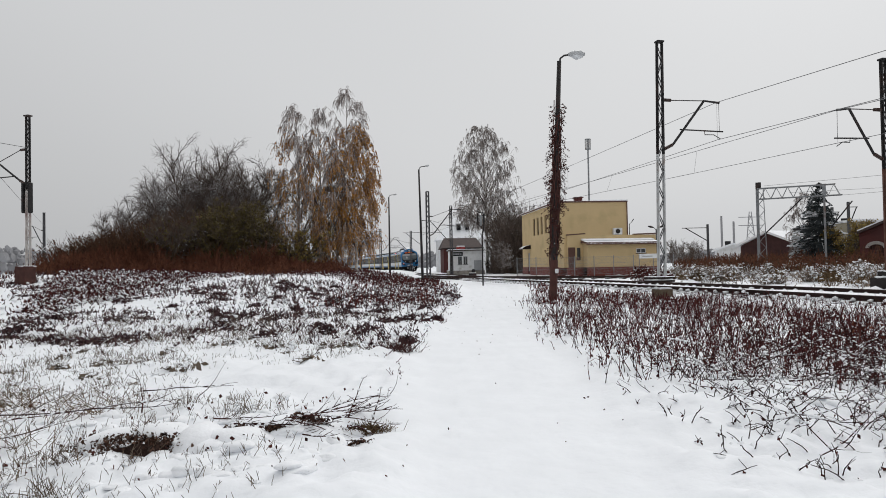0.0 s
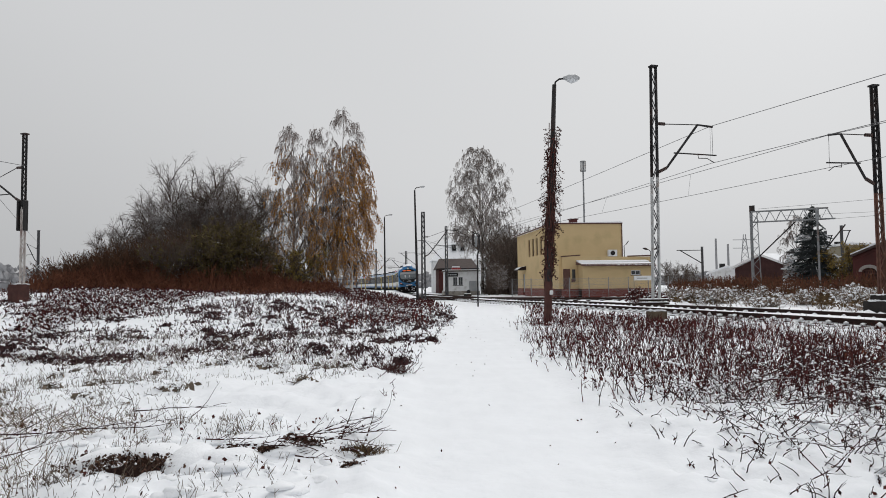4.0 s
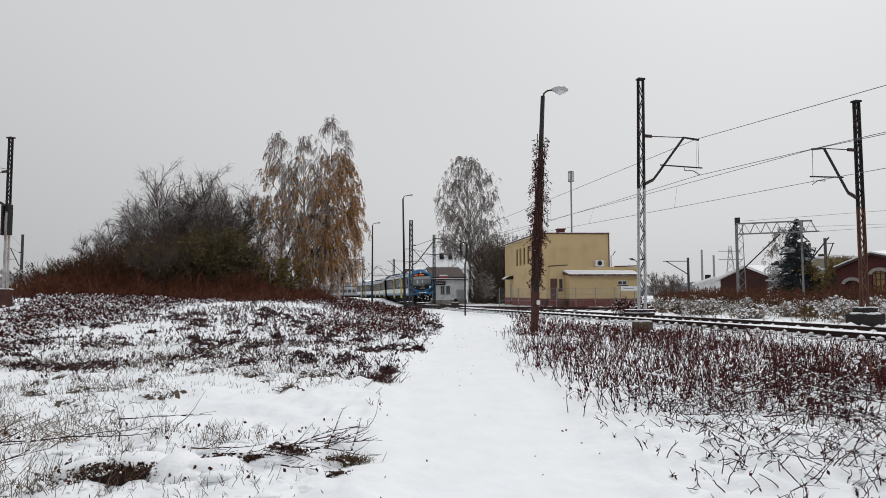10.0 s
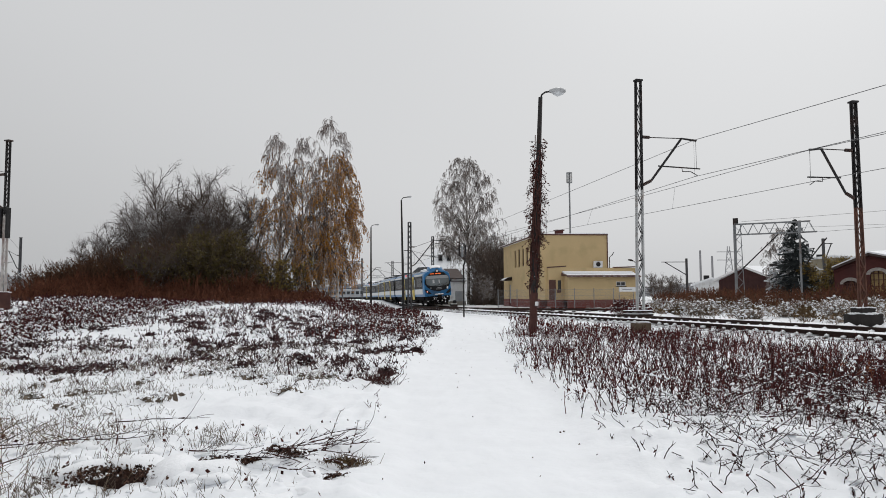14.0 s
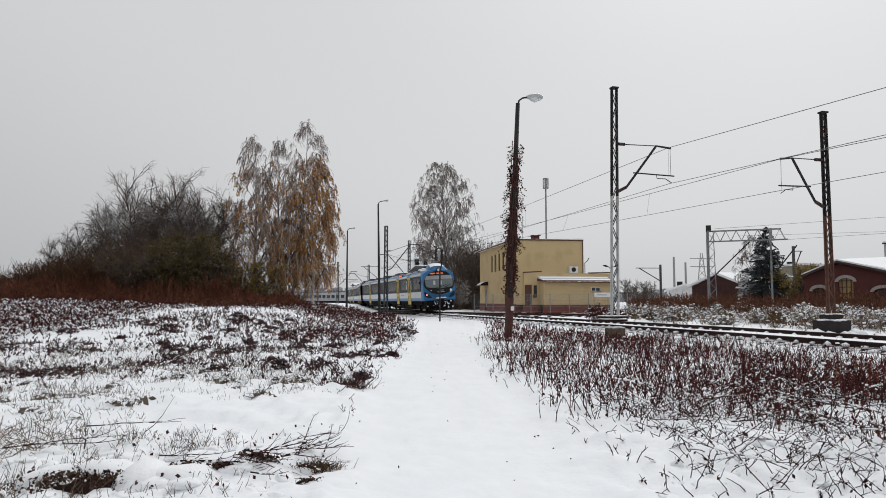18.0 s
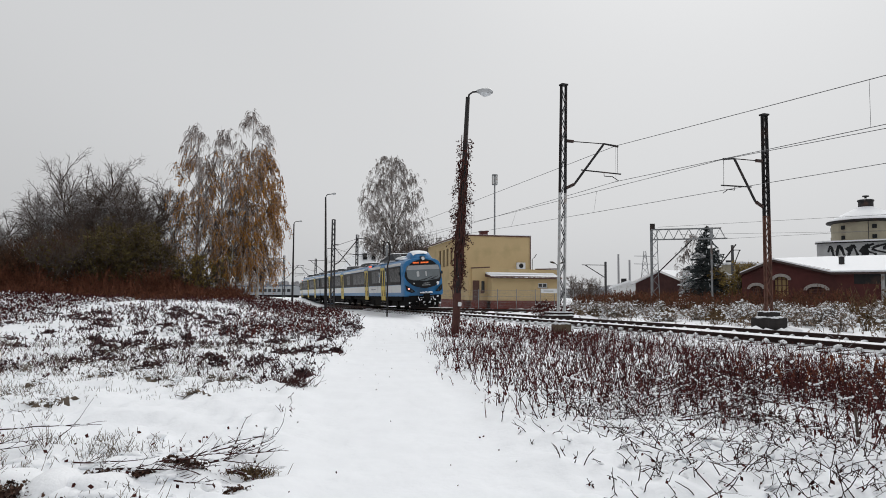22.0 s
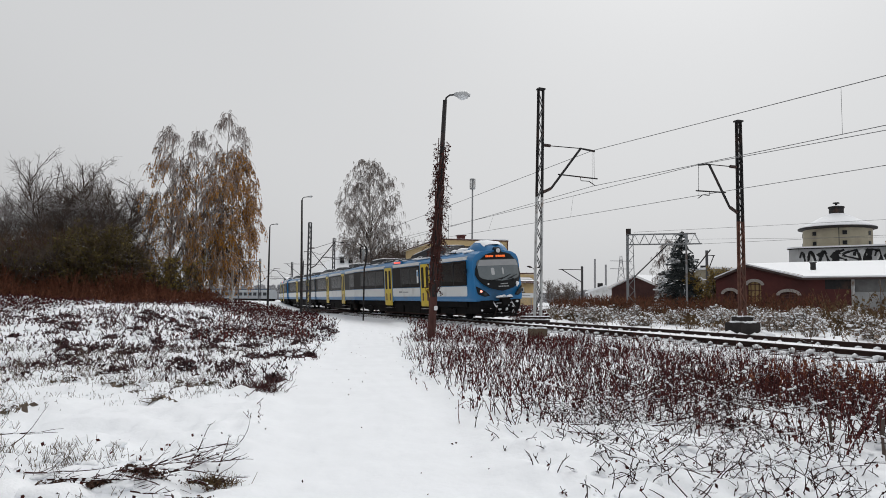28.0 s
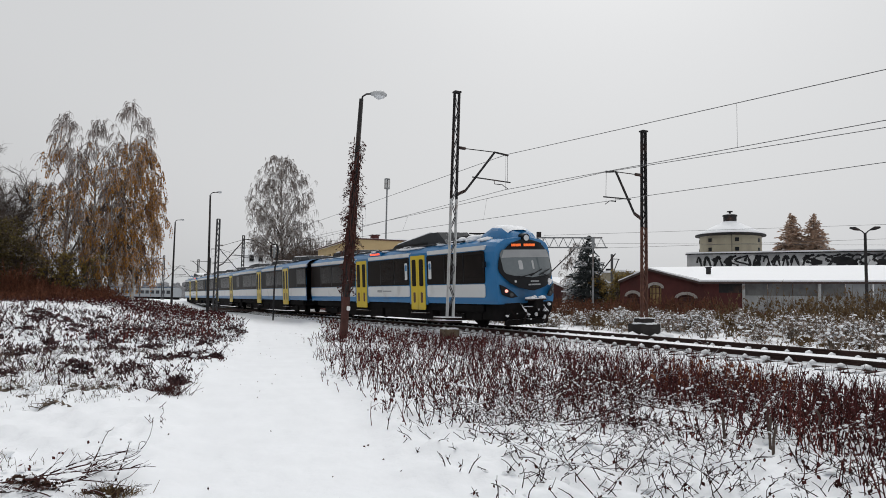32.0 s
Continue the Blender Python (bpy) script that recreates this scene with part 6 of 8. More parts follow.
    while x < length - 1.2:
        w = rnd.uniform(1.1, 1.9)
        kind = rnd.random()
        pts = []
        for t in np.linspace(0, 1, 16):
            if kind < 0.4:
                a = 6.283 * t * rnd.choice((0.8, 0.9))
                pts.append((x + w / 2 + w * 0.45 * math.cos(a + 0.8), 6.26 + 0.68 * math.sin(a + 0.8)))
            elif kind < 0.75:
                pts.append((x + w * t, 6.26 + 0.68 * math.sin(t * 9 + rnd.uniform(-0.2, 0.2))))
            else:
                pts.append((x + w * (0.5 + 0.45 * math.sin(t * 7)), 5.5 + 1.5 * t))
        st = Shape()
        for (xa, za), (xb, zb) in zip(pts, pts[1:]):
            p, q2 = L0 + d * xa + face, L0 + d * xb + face
            st.bar((p.x, p.y, za), (q2.x, q2.y, zb), 0.012, rnd.uniform(0.12, 0.3), up=(0, 0, 1))
        part("spray_loop", st, SPRAY_BLACK, lan, fix=False, kind="stuff")
        x += w * 0.62


DOOR_PANE = shade("boarded_pane", (0.36, 0.25, 0.11), rough=0.7, vary=0.2, scale=2)
BRICK_DARK = shade("bricked_up", (0.06, 0.025, 0.024), rough=0.9, vary=0.25, scale=2)
SHED_DARK = shade("dull_boards", (0.16, 0.16, 0.16), rough=0.9, vary=0.25, scale=2)
engine_shed()

tower = thing("round_tower", pose(64.6, 79.4, 0.0), "round stained tower with a conical snowy roof", "tower")
part("drum", Shape().lathe([(3.92, 0), (3.92, 11.0)], 40), TOWER_WALL, tower, "stained round wall", smooth=False)
part("eave", Shape().lathe([(3.98, 10.85), (4.5, 10.95), (4.5, 11.12), (4.35, 11.2)], 40), BLACK_STEEL, tower, "dark overhanging eave")
part("roof", Shape().lathe([(4.45, 11.12), (4.4, 11.26), (3.0, 11.95), (1.0, 12.95), (0.95, 13.0)], 40), SNOW_CLUMP, tower, "cone of snow", smooth=True)
part("cowl", Shape().lathe([(0.85, 12.6), (0.85, 13.7), (0.95, 13.72), (0.95, 13.88), (0.9, 13.92)], 20), BLACK_STEEL, tower, "dark louvred roof cowl")
part("cowl_snow", Shape().lathe([(0.9, 13.9), (0.6, 14.03), (0.02, 14.08)], 16), SNOW_CLUMP, tower, smooth=True)
part("cowl_cap", Shape().lathe([(0.14, 14.0), (0.14, 14.3), (0.42, 14.32), (0.36, 14.46)], 14), BLACK_STEEL, tower)
for k in range(14):
    a = 2 * math.pi * k / 14 + 0.2
    for z in (8.75, 10.0) if k % 2 else ():
        part("window", Shape().box(-0.25, 0.25, -0.06, 0.06, z, z + 0.5, pose(3.91 * math.cos(a), 3.91 * math.sin(a), 0, 0, 0, math.degrees(a) + 90)), BLACK_MASK, tower)
part("ladder", Shape().bar((-2.6, -3.5, 2), (-2.6, -3.5, 11.0), 0.06), BLACK_STEEL, tower)


def far_house(x, y, z, w, d, h, r, turn, label, wall=BRICK):
    b = thing("far_building", pose(x, y, z, 0, 0, turn), label, "building", "far buildings")
    part("wall", Shape().prism([(0, 0), (w, 0), (w, h), (w / 2, h + r), (0, h)], "y", 0, d), wall, b)
    part("roof", Shape().prism([(-0.4, h - 0.2), (w / 2, h + r), (w + 0.4, h - 0.2), (w + 0.4, h + 0.05), (w / 2, h + r + 0.25), (-0.4, h + 0.05)], "y", -0.4, d + 0.4), SNOW_CLUMP, b, "snow-covered roof")
    part("chimney", Shape().box(w * 0.3, w * 0.3 + 0.7, d * 0.5, d * 0.5 + 0.7, h + r * 0.4, h + r + 0.6), BLACK_STEEL, b)
    return b


far_house(33.4, 78.0, 0.6, 7.0, 12, 2.5, 1.25, -63, "low brick shed with a snowy gable roof", BRICK_DARK)
far_house(34.6, 88.0, 0.6, 4.0, 9, 2.2, 0.6, -20, "low pale shed under snow", WHITE_PAINT)
far_house(41.0, 76.0, 0.6, 7.5, 8, 4.6, 0.15, -30, "pale flat building behind the fir", TOWER_WALL)
far_house(52.0, 82.0, 0.6, 9.0, 8, 4.6, 0.15, -34, "long dark flat building with a snow line", BRICK_DARK)
for x, y, h in ((46.6, 116.0, 12.4), (48.2, 115.0, 11.4)):
    st = thing("far_chimney", pose(x, y, 0.5), "thin far stack, haze put into its pale grey", "stack", "far stacks")
    part("shaft", Shape().tube([(0, 0, 0), (0, 0, h - 4)], [0.2, 0.16], 10), HAZE_GREY, st)
py = thing("lattice_pylon", pose(66.9, 150.8, 0.5), "far lattice power pylon, haze put into its pale grey", "pylon")
ps = Shape()
for a in (-1, 1):
    ps.bar((a * 1.5, 0, 0), (a * 0.2, 0, 11.5), 0.14)
for k in range(7):
    z0, w0, w1 = 1.55 * k, 1.5 - 1.3 * k * 1.55 / 11.5, 1.5 - 1.3 * (k + 1) * 1.55 / 11.5
    ps.bar((-w0, 0, z0), (w1, 0, z0 + 1.55), 0.08).bar((w0, 0, z0), (-w1, 0, z0 + 1.55), 0.08)
for z in (8.5, 10.3):
    ps.bar((-2.6, 0, z), (2.6, 0, z), 0.14)
part("frame", ps, HAZE_GREY, py)



# ---- trees and bushes ----
def patchiness(x, y, sc, seed):
    return 0.5 + 0.5 * noise.noise((x * sc, y * sc, seed)) + 0.25 * noise.noise((x * sc * 2.7, y * sc * 2.7, seed + 5))


def limb(s, p, d, length, r, rnd, segs=4, bend=0.25, rise=0.0, n=4, tip=0.25):
    """A bent tapering branch. Returns its points."""
    pts = [p.copy()]
    d = d.normalized()
    for k in range(segs):
        d = (d + Vector((rnd.uniform(-bend, bend), rnd.uniform(-bend, bend), rnd.uniform(-bend, bend) + rise))).normalized()
        pts.append(pts[-1] + d * (length / segs))
    s.tube(pts, [r * (1 - (1 - tip) * k / segs) for k in range(segs + 1)], n, cap=False)
    return pts


def along_pts(pts, k):
    f = k * (len(pts) - 1)
    i = min(int(f), len(pts) - 2)
    return pts[i].lerp(pts[i + 1], f - i), (pts[i + 1] - pts[i]).normalized()


def side_way(d, rnd, spread):
    q = Vector((rnd.uniform(-1, 1), rnd.uniform(-1, 1), rnd.uniform(-1, 1))).cross(d).normalized()
    return (d * math.cos(spread) + q * math.sin(spread)).normalized()


def leaf(s, p, rnd, size, hang=0.7):
    w = Vector((rnd.uniform(-1, 1), rnd.uniform(-1, 1), rnd.uniform(-1.4, 0.4) - hang)).normalized() * size
    u = w.cross(Vector((rnd.uniform(-1, 1), rnd.uniform(-1, 1), rnd.uniform(-1, 1)))).normalized() * size * 0.32
    s.add([p, p + w * 0.5 + u, p + w, p + w * 0.5 - u], [(0, 1, 2, 3)])


def outline_at(profile, g):
    """How wide a crown is at a share of its height, against its greatest radius."""
    return float(np.interp(g, [a for a, _ in profile], [b for _, b in profile]))


WEEPING = ((0.05, 0.55), (0.2, 0.9), (0.35, 1.0), (0.6, 0.98), (0.78, 0.78), (0.9, 0.5), (1.0, 0.1))
EGG = ((0.28, 0.5), (0.38, 0.9), (0.48, 1.0), (0.64, 1.0), (0.76, 0.9), (0.86, 0.74), (0.94, 0.5), (1.0, 0.16))


def birch(m, height, radius, seed, label, leafy=0.0, trunks=1, base=0.18, profile=WEEPING, twig_r=0.013, leaf_mat=RUST_LEAF, leaf_side=0.0, limbs_per=60, strands=5, hang=2.0, steep=1.2, lean=(0, 0), twig_mat=BIRCH_TWIG, leaf_top=0.75, limb_r=0.05, fork=0.10):
    """A weeping tree: white trunk, steep arching limbs, long strands hanging from them, some leaves left."""
    rnd = random.Random(seed)
    t = thing("birch_tree", m, label, "tree", "birches")
    limbs, twigs, leaves = Shape(), Shape(), Shape()
    for k in range(trunks):
        tr = Shape()
        a = 6.283 * k / trunks + 0.4
        foot = Vector((0.45 * (trunks > 1) * math.cos(a), 0.45 * (trunks > 1) * math.sin(a), -0.2))
        h = height * (1 - 0.12 * k)
        way = Vector((math.cos(a) * 0.07 * (trunks > 1) + lean[0], math.sin(a) * 0.07 * (trunks > 1) + lean[1], 1))
        pts = limb(tr, foot, way, h, 0.012 * h / (1 + 0.3 * (trunks > 1)), rnd, 9, 0.04, 0.04, 8, 0.06)
        part("trunk", tr, BIRCH_BARK, t, "pale birch trunk with dark scars")

        def inside(q):
            g = q.z / h
            if g > 1.0:
                return False
            c, _ = along_pts(pts, max(0.0, min(1.0, g)))
            return math.hypot(q.x - c.x, q.y - c.y) < radius * outline_at(profile, g) * 1.04

        for j in range(limbs_per):
            g = base + (0.99 - base) * ((j + rnd.random()) / limbs_per) ** 0.9
            reach = radius * outline_at(profile, g) * rnd.uniform(0.45, 1.0)
            az = rnd.uniform(0, 6.283)
            p, _ = along_pts(pts, max(fork, g - steep * reach / h))
            c, _ = along_pts(pts, g)
            goal = c + Vector((math.cos(az), math.sin(az), 0)) * reach
            ctrl = p.lerp(goal, 0.62) + Vector((0, 0, 0.20 * (goal - p).length))
            lp = [p.lerp(ctrl, u).lerp(ctrl.lerp(goal, u), u) + Vector((rnd.uniform(-1, 1), rnd.uniform(-1, 1), rnd.uniform(-1, 1))) * 0.04 * reach * (0 < u < 1) for u in (0, 0.2, 0.4, 0.6, 0.8, 1.0)]
            r0 = limb_r * (1.15 - g)
            limbs.tube(lp, [r0 * (1 - 0.75 * u / 5) for u in range(6)], 4, cap=False)
            for _ in range(9):
                q, e = along_pts(lp, rnd.uniform(0.3, 1.0))
                w = side_way(e, rnd, rnd.uniform(0.3, 1.0))
                w.z = abs(w.z) * 0.6
                out = 0.3 + reach * rnd.uniform(0.12, 0.32)
                if not inside(q + w * out):
                    continue
                sp = limb(limbs, q, w, out, r0 * 0.35, rnd, 3, 0.22, -0.12, 3, 0.4)
                at, full = rnd.uniform(0.3, 1.0), hang * rnd.uniform(0.4, 1.0) * (1 - 0.5 * g)
                for _ in range(strands):
                    q2, e2 = along_pts(sp, max(0.1, min(1.0, at + rnd.gauss(0, 0.10))))
                    start = e2 * 0.5 + Vector((rnd.uniform(-0.2, 0.2), rnd.uniform(-0.2, 0.2), rnd.uniform(-0.7, 0.1)))
                    ln = min(full * rnd.uniform(0.6, 1.0), max(0.3, q2.z - 0.5))
                    tp = limb(twigs, q2, start, ln, twig_r * rnd.uniform(0.7, 1.3), rnd, 4, 0.07, -0.75, 3, 0.5)
                    side = smooth01(-0.35, 0.75, q2.x / radius * leaf_side) if leaf_side else 0.6
                    if leafy and rnd.random() < leafy * (0.12 + 0.88 * side) * (1 - smooth01(leaf_top - 0.2, leaf_top + 0.12, g)) * (0.5 + 1.0 * patchiness(q2.x + seed, q2.z + q2.y, 0.55, 7)):
                        for _ in range(11):
                            q3, _ = along_pts(tp, rnd.uniform(0.05, 1.0))
                            leaf(leaves, q3, rnd, rnd.uniform(0.07, 0.15), 2.2)
    part("crown", limbs, BARK, t, "dark crown branches dusted with snow", fix=False, kind="stuff")
    part("twig_mass", twigs, twig_mat, t, "fine hanging frosted twigs", fix=False, kind="stuff")
    if leaves.f:
        part("foliage", leaves, leaf_mat, t, "rusty autumn leaves still hanging", fix=False, kind="stuff")
    return t


def bare_tree(m, height, radius, seed, label, stems=4, twig_mat=TWIG, limb_mat=BARK, twigs_per=6, leaf_mat=None, leafy=0.0, name="bare_tree", spread=0.30):
    """A many-stemmed leafless tree with a haze of rising twigs."""
    rnd = random.Random(seed)
    t = thing(name, m, label, "tree", "bare trees")
    limbs, twigs, leaves = Shape(), Shape(), Shape()
    for k in range(stems):
        a = 6.283 * k / stems + rnd.uniform(-0.4, 0.4)
        h = height * rnd.uniform(0.66, 0.86)
        tr = Shape()
        pts = limb(tr, Vector((0.3 * math.cos(a), 0.3 * math.sin(a), -0.2)), Vector((math.cos(a) * spread, math.sin(a) * spread, 1)), h, 0.014 * h, rnd, 7, 0.10, 0.03, 6, 0.1)
        part("stem", tr, limb_mat, t)
        for j in range(26):
            f = 0.18 + 0.8 * (j + rnd.random()) / 26
            p, d = along_pts(pts, f)
            ln = radius * rnd.uniform(0.35, 0.8) * (0.9 - 0.25 * f)
            lp = limb(limbs, p, side_way(d, rnd, rnd.uniform(0.5, 1.15)), ln, 0.042, rnd, 5, 0.20, 0.07, 4, 0.3)
            for _ in range(5):
                q, e = along_pts(lp, rnd.uniform(0.2, 1.0))
                sp = limb(limbs, q, side_way(e, rnd, rnd.uniform(0.4, 0.9)), ln * rnd.uniform(0.3, 0.6), 0.020, rnd, 3, 0.25, 0.06, 3, 0.4)
                for _ in range(twigs_per):
                    q2, e2 = along_pts(sp, rnd.uniform(0.1, 1.0))
                    tp = limb(twigs, q2, side_way(e2, rnd, rnd.uniform(0.3, 1.3)), rnd.uniform(0.25, 0.65), 0.010, rnd, 2, 0.35, 0.05, 3, 0.5)
                    if leafy and rnd.random() < leafy:
                        for _ in range(4):
                            leaf(leaves, tp[-1].lerp(tp[0], rnd.random()), rnd, rnd.uniform(0.10, 0.2), 0.2)
    part("crown", limbs, limb_mat, t, "dark tangled branches", fix=False, kind="stuff")
    part("twig_mass", twigs, twig_mat, t, "haze of thin twigs with snow", fix=False, kind="stuff")
    if leaves.f:
        part("foliage", leaves, leaf_mat, t, fix=False, kind="stuff")
    return t


def at_land(x, y, turn=0.0, dz=-0.05):
    return pose(x, y, land(x, y) + dz, 0, 0, turn)


# the rusty birches by the field
birch(at_land(-8.7, 53.2), 15.0, 2.9, 5, "tall two-stemmed birch with rusty hanging leaves and frosted top", leafy=1.7, trunks=2, base=0.22, leaf_side=0.9, lean=(0.01, 0), limbs_per=50)
birch(at_land(-11.2, 53.8), 13.6, 2.4, 8, "birch with frosted twigs and few rusty leaves", leafy=0.8, base=0.22, limbs_per=54, leaf_top=0.85)
birch(at_land(-6.75, 53.6), 11.9, 2.2, 19, "birch with long rusty weeping twigs", leafy=2.0, base=0.18, hang=2.6, limbs_per=54, leaf_side=0.4, leaf_top=1.0, profile=((0.02, 0.5), (0.2, 0.85), (0.4, 0.95), (0.75, 1.0), (0.88, 0.8), (1.0, 0.25)))
birch(at_land(-8.6, 52.2), 8.6, 1.7, 20, "slender birch with rusty leaves below its taller neighbours", leafy=1.2, base=0.2, limbs_per=30)
# great birch behind the hut
birch(at_land(6.1, 97.3), 21.2, 5.4, 23, "large frosted weeping birch behind the crossing hut", base=0.33, profile=EGG, limbs_per=150, strands=5, twig_r=0.022, hang=2.2, steep=1.2, twig_mat=GREAT_TWIG, limb_r=0.08, fork=0.28)
# dark thicket
bare_a = bare_tree(at_land(-18.0, 53.0), 10.7, 4.5, 31, "tall bare frosted tree above a thicket", stems=3, twig_mat=FROST_TWIG, twigs_per=9, spread=0.2)
bare_b = bare_tree(at_land(-16.2, 53.5), 9.6, 4.0, 37, "dark bare tree in the thicket", stems=4, twigs_per=8, spread=0.25)
bare_c = bare_tree(at_land(-22.8, 55.0), 8.3, 3.6, 41, "hazy frosted bare tree at the thicket edge", stems=3, twig_mat=FROST_TWIG, twigs_per=8, spread=0.2)
rnd = random.Random(77)
for src, x, y, turn, k in ((bare_a, -19.4, 56.0, 120, 0.97), (bare_b, -14.9, 55.0, 200, 1.1), (bare_c, -20.9, 55.5, 50, 1.05),
                           (bare_c, -26.6, 56.0, 140, 0.66), (bare_c, -24.4, 55.0, 250, 0.86), (bare_c, -21.8, 56.5, 310, 1.14), (bare_a, -16.4, 56.5, 260, 1.0), (bare_a, -15.2, 53.0, 45, 0.97), (bare_b, -17.4, 54.0, 145, 1.1), (bare_c, -31.0, 63.0, 20, 0.4), (bare_b, -17.6, 52.0, 10, 0.8),
                           (bare_b, 10.6, 94.0, 15, 1.08), (bare_b, 9.0, 92.0, 75, 0.95), (bare_b, 13.0, 101.0, 95, 1.05), (bare_b, 9.6, 96.0, 190, 1.05), (bare_b, 11.9, 92.0, 140, 0.92), (bare_c, 5.5, 126.0, 10, 0.9), (bare_c, 7.5, 87.0, 10, 0.55),
                           (bare_b, 25.2, 72.0, 10, 0.34), (bare_b, 27.0, 75.0, 80, 0.40), (bare_c, 27.0, 90.0, 10, 0.55), (bare_b, 31.5, 95.0, 50, 0.5)):
    copy_thing(src, at_land(x, y, turn) @ Matrix.Diagonal((k, k, k, 1)))
for src, x, y, turn, k in ((bare_b, -18.8, 49.8, 33, 0.62), (bare_b, -22.0, 49.5, 95, 0.5), (bare_b, -25.4, 51.0, 130, 0.40), (bare_b, -20.4, 52.0, 210, 0.72), (bare_b, -23.6, 52.5, 15, 0.56), (bare_b, -16.2, 50.5, 280, 0.75), (bare_b, -27.6, 52.5, 60, 0.30)):
    copy_thing(src, at_land(x, y, turn) @ Matrix.Diagonal((k, k, k, 1)))
bare_tree(at_land(-14.6, 46.6), 5.0, 2.8, 51, "bush with dull olive leaves inside the thicket", stems=7, twigs_per=7, leaf_mat=OLIVE_LEAF, leafy=0.8, name="olive_bush", spread=0.32)
bare_tree(at_land(-13.6, 47.6), 4.4, 2.0, 56, "bush with olive-brown leaves beside the birches", stems=6, twigs_per=7, leaf_mat=OLIVE_LEAF, leafy=0.3, name="olive_bush", spread=0.30)
bare_tree(at_land(-17.0, 46.2), 4.2, 2.6, 52, "bush with dark olive leaves inside the thicket", stems=7, twigs_per=5, leaf_mat=OLIVE_LEAF, leafy=0.15, name="olive_bush", spread=0.42)
bare_tree(at_land(-10.4, 50.6), 4.0, 1.6, 53, "small bush with yellow leaves under the birch", stems=4, twigs_per=3, leaf_mat=YELLOW_LEAF, leafy=0.5, name="yellow_bush", spread=0.3)
bare_tree(at_land(34.2, 57.8), 4.4, 1.5, 55, "yellow-leaved bush beside the engine shed", stems=3, twigs_per=5, leaf_mat=YELLOW_LEAF, leafy=0.75, name="yellow_bush", spread=0.35)


def conifer(m, height, radius, seed, label, mat, gaps=0.1):
    rnd = random.Random(seed)
    t = thing("conifer", m, label, "tree", "conifers")
    part("trunk", Shape().tube([(0, 0, -0.2), (0, 0, height)], [0.016 * height, 0.02], 7), BARK, t)
    s = Shape()
    z = height * 0.06
    while z < height * 0.98:
        k = 1 - z / height
        for _ in range(int(9 + 9 * k)):
            if rnd.random() < gaps:
                continue
            a = rnd.uniform(0, 6.283)
            ln = radius * (k ** 0.85) * rnd.uniform(0.65, 1.1) + 0.12
            d = Vector((math.cos(a), math.sin(a), 0.15))
            q = Vector((-d.y, d.x, 0))
            pts = [Vector((0, 0, z + rnd.uniform(-0.03, 0.03) * height)) + d * ln * u + Vector((0, 0, -0.32 * ln * u * u)) for u in (0, 0.35, 0.7, 1.0)]
            for i, w in ((0, 0.26), (1, 0.34), (2, 0.24)):
                for _ in range(6):
                    p0 = pts[i].lerp(pts[i + 1], rnd.random())
                    for sgn in (1, -1):
                        e = p0 + q * sgn * ln * w * rnd.uniform(0.7, 1.2) + d * ln * 0.14 + Vector((0, 0, -0.10 * ln * rnd.uniform(0.2, 1)))
                        s.add([p0, p0.lerp(e, 0.5) + Vector((0, 0, 0.05)) + d * 0.04 * ln, e, p0.lerp(e, 0.5) - d * 0.04 * ln - Vector((0, 0, 0.05))], [(0, 1, 2, 3)])
            s.tube(pts, [0.03, 0.02, 0.015, 0.01], 3, cap=False)
        z += height * 0.028 + 0.05
    part("needles", s, mat, t, "drooping snow-dusted boughs", fix=False, kind="stuff")
    return t


conifer(at_land(33.0, 60.8), 7.5, 2.9, 61, "dark fir dusted with snow beside the gantry", FIR_NEEDLE, 0.3)
birch(at_land(32.4, 62.6), 7.0, 1.5, 62, "small frosted birch beside the fir", twig_r=0.014, base=0.2, limbs_per=40, hang=1.1)
conifer(at_land(83.2, 88.2, 0), 15.6, 7.0, 63, "rust-brown conifer behind the engine shed", LARCH, 0.0)
conifer(at_land(85.4, 86.0, 40), 15.4, 6.6, 64, "rust-brown conifer beside its twin", LARCH, 0.0)


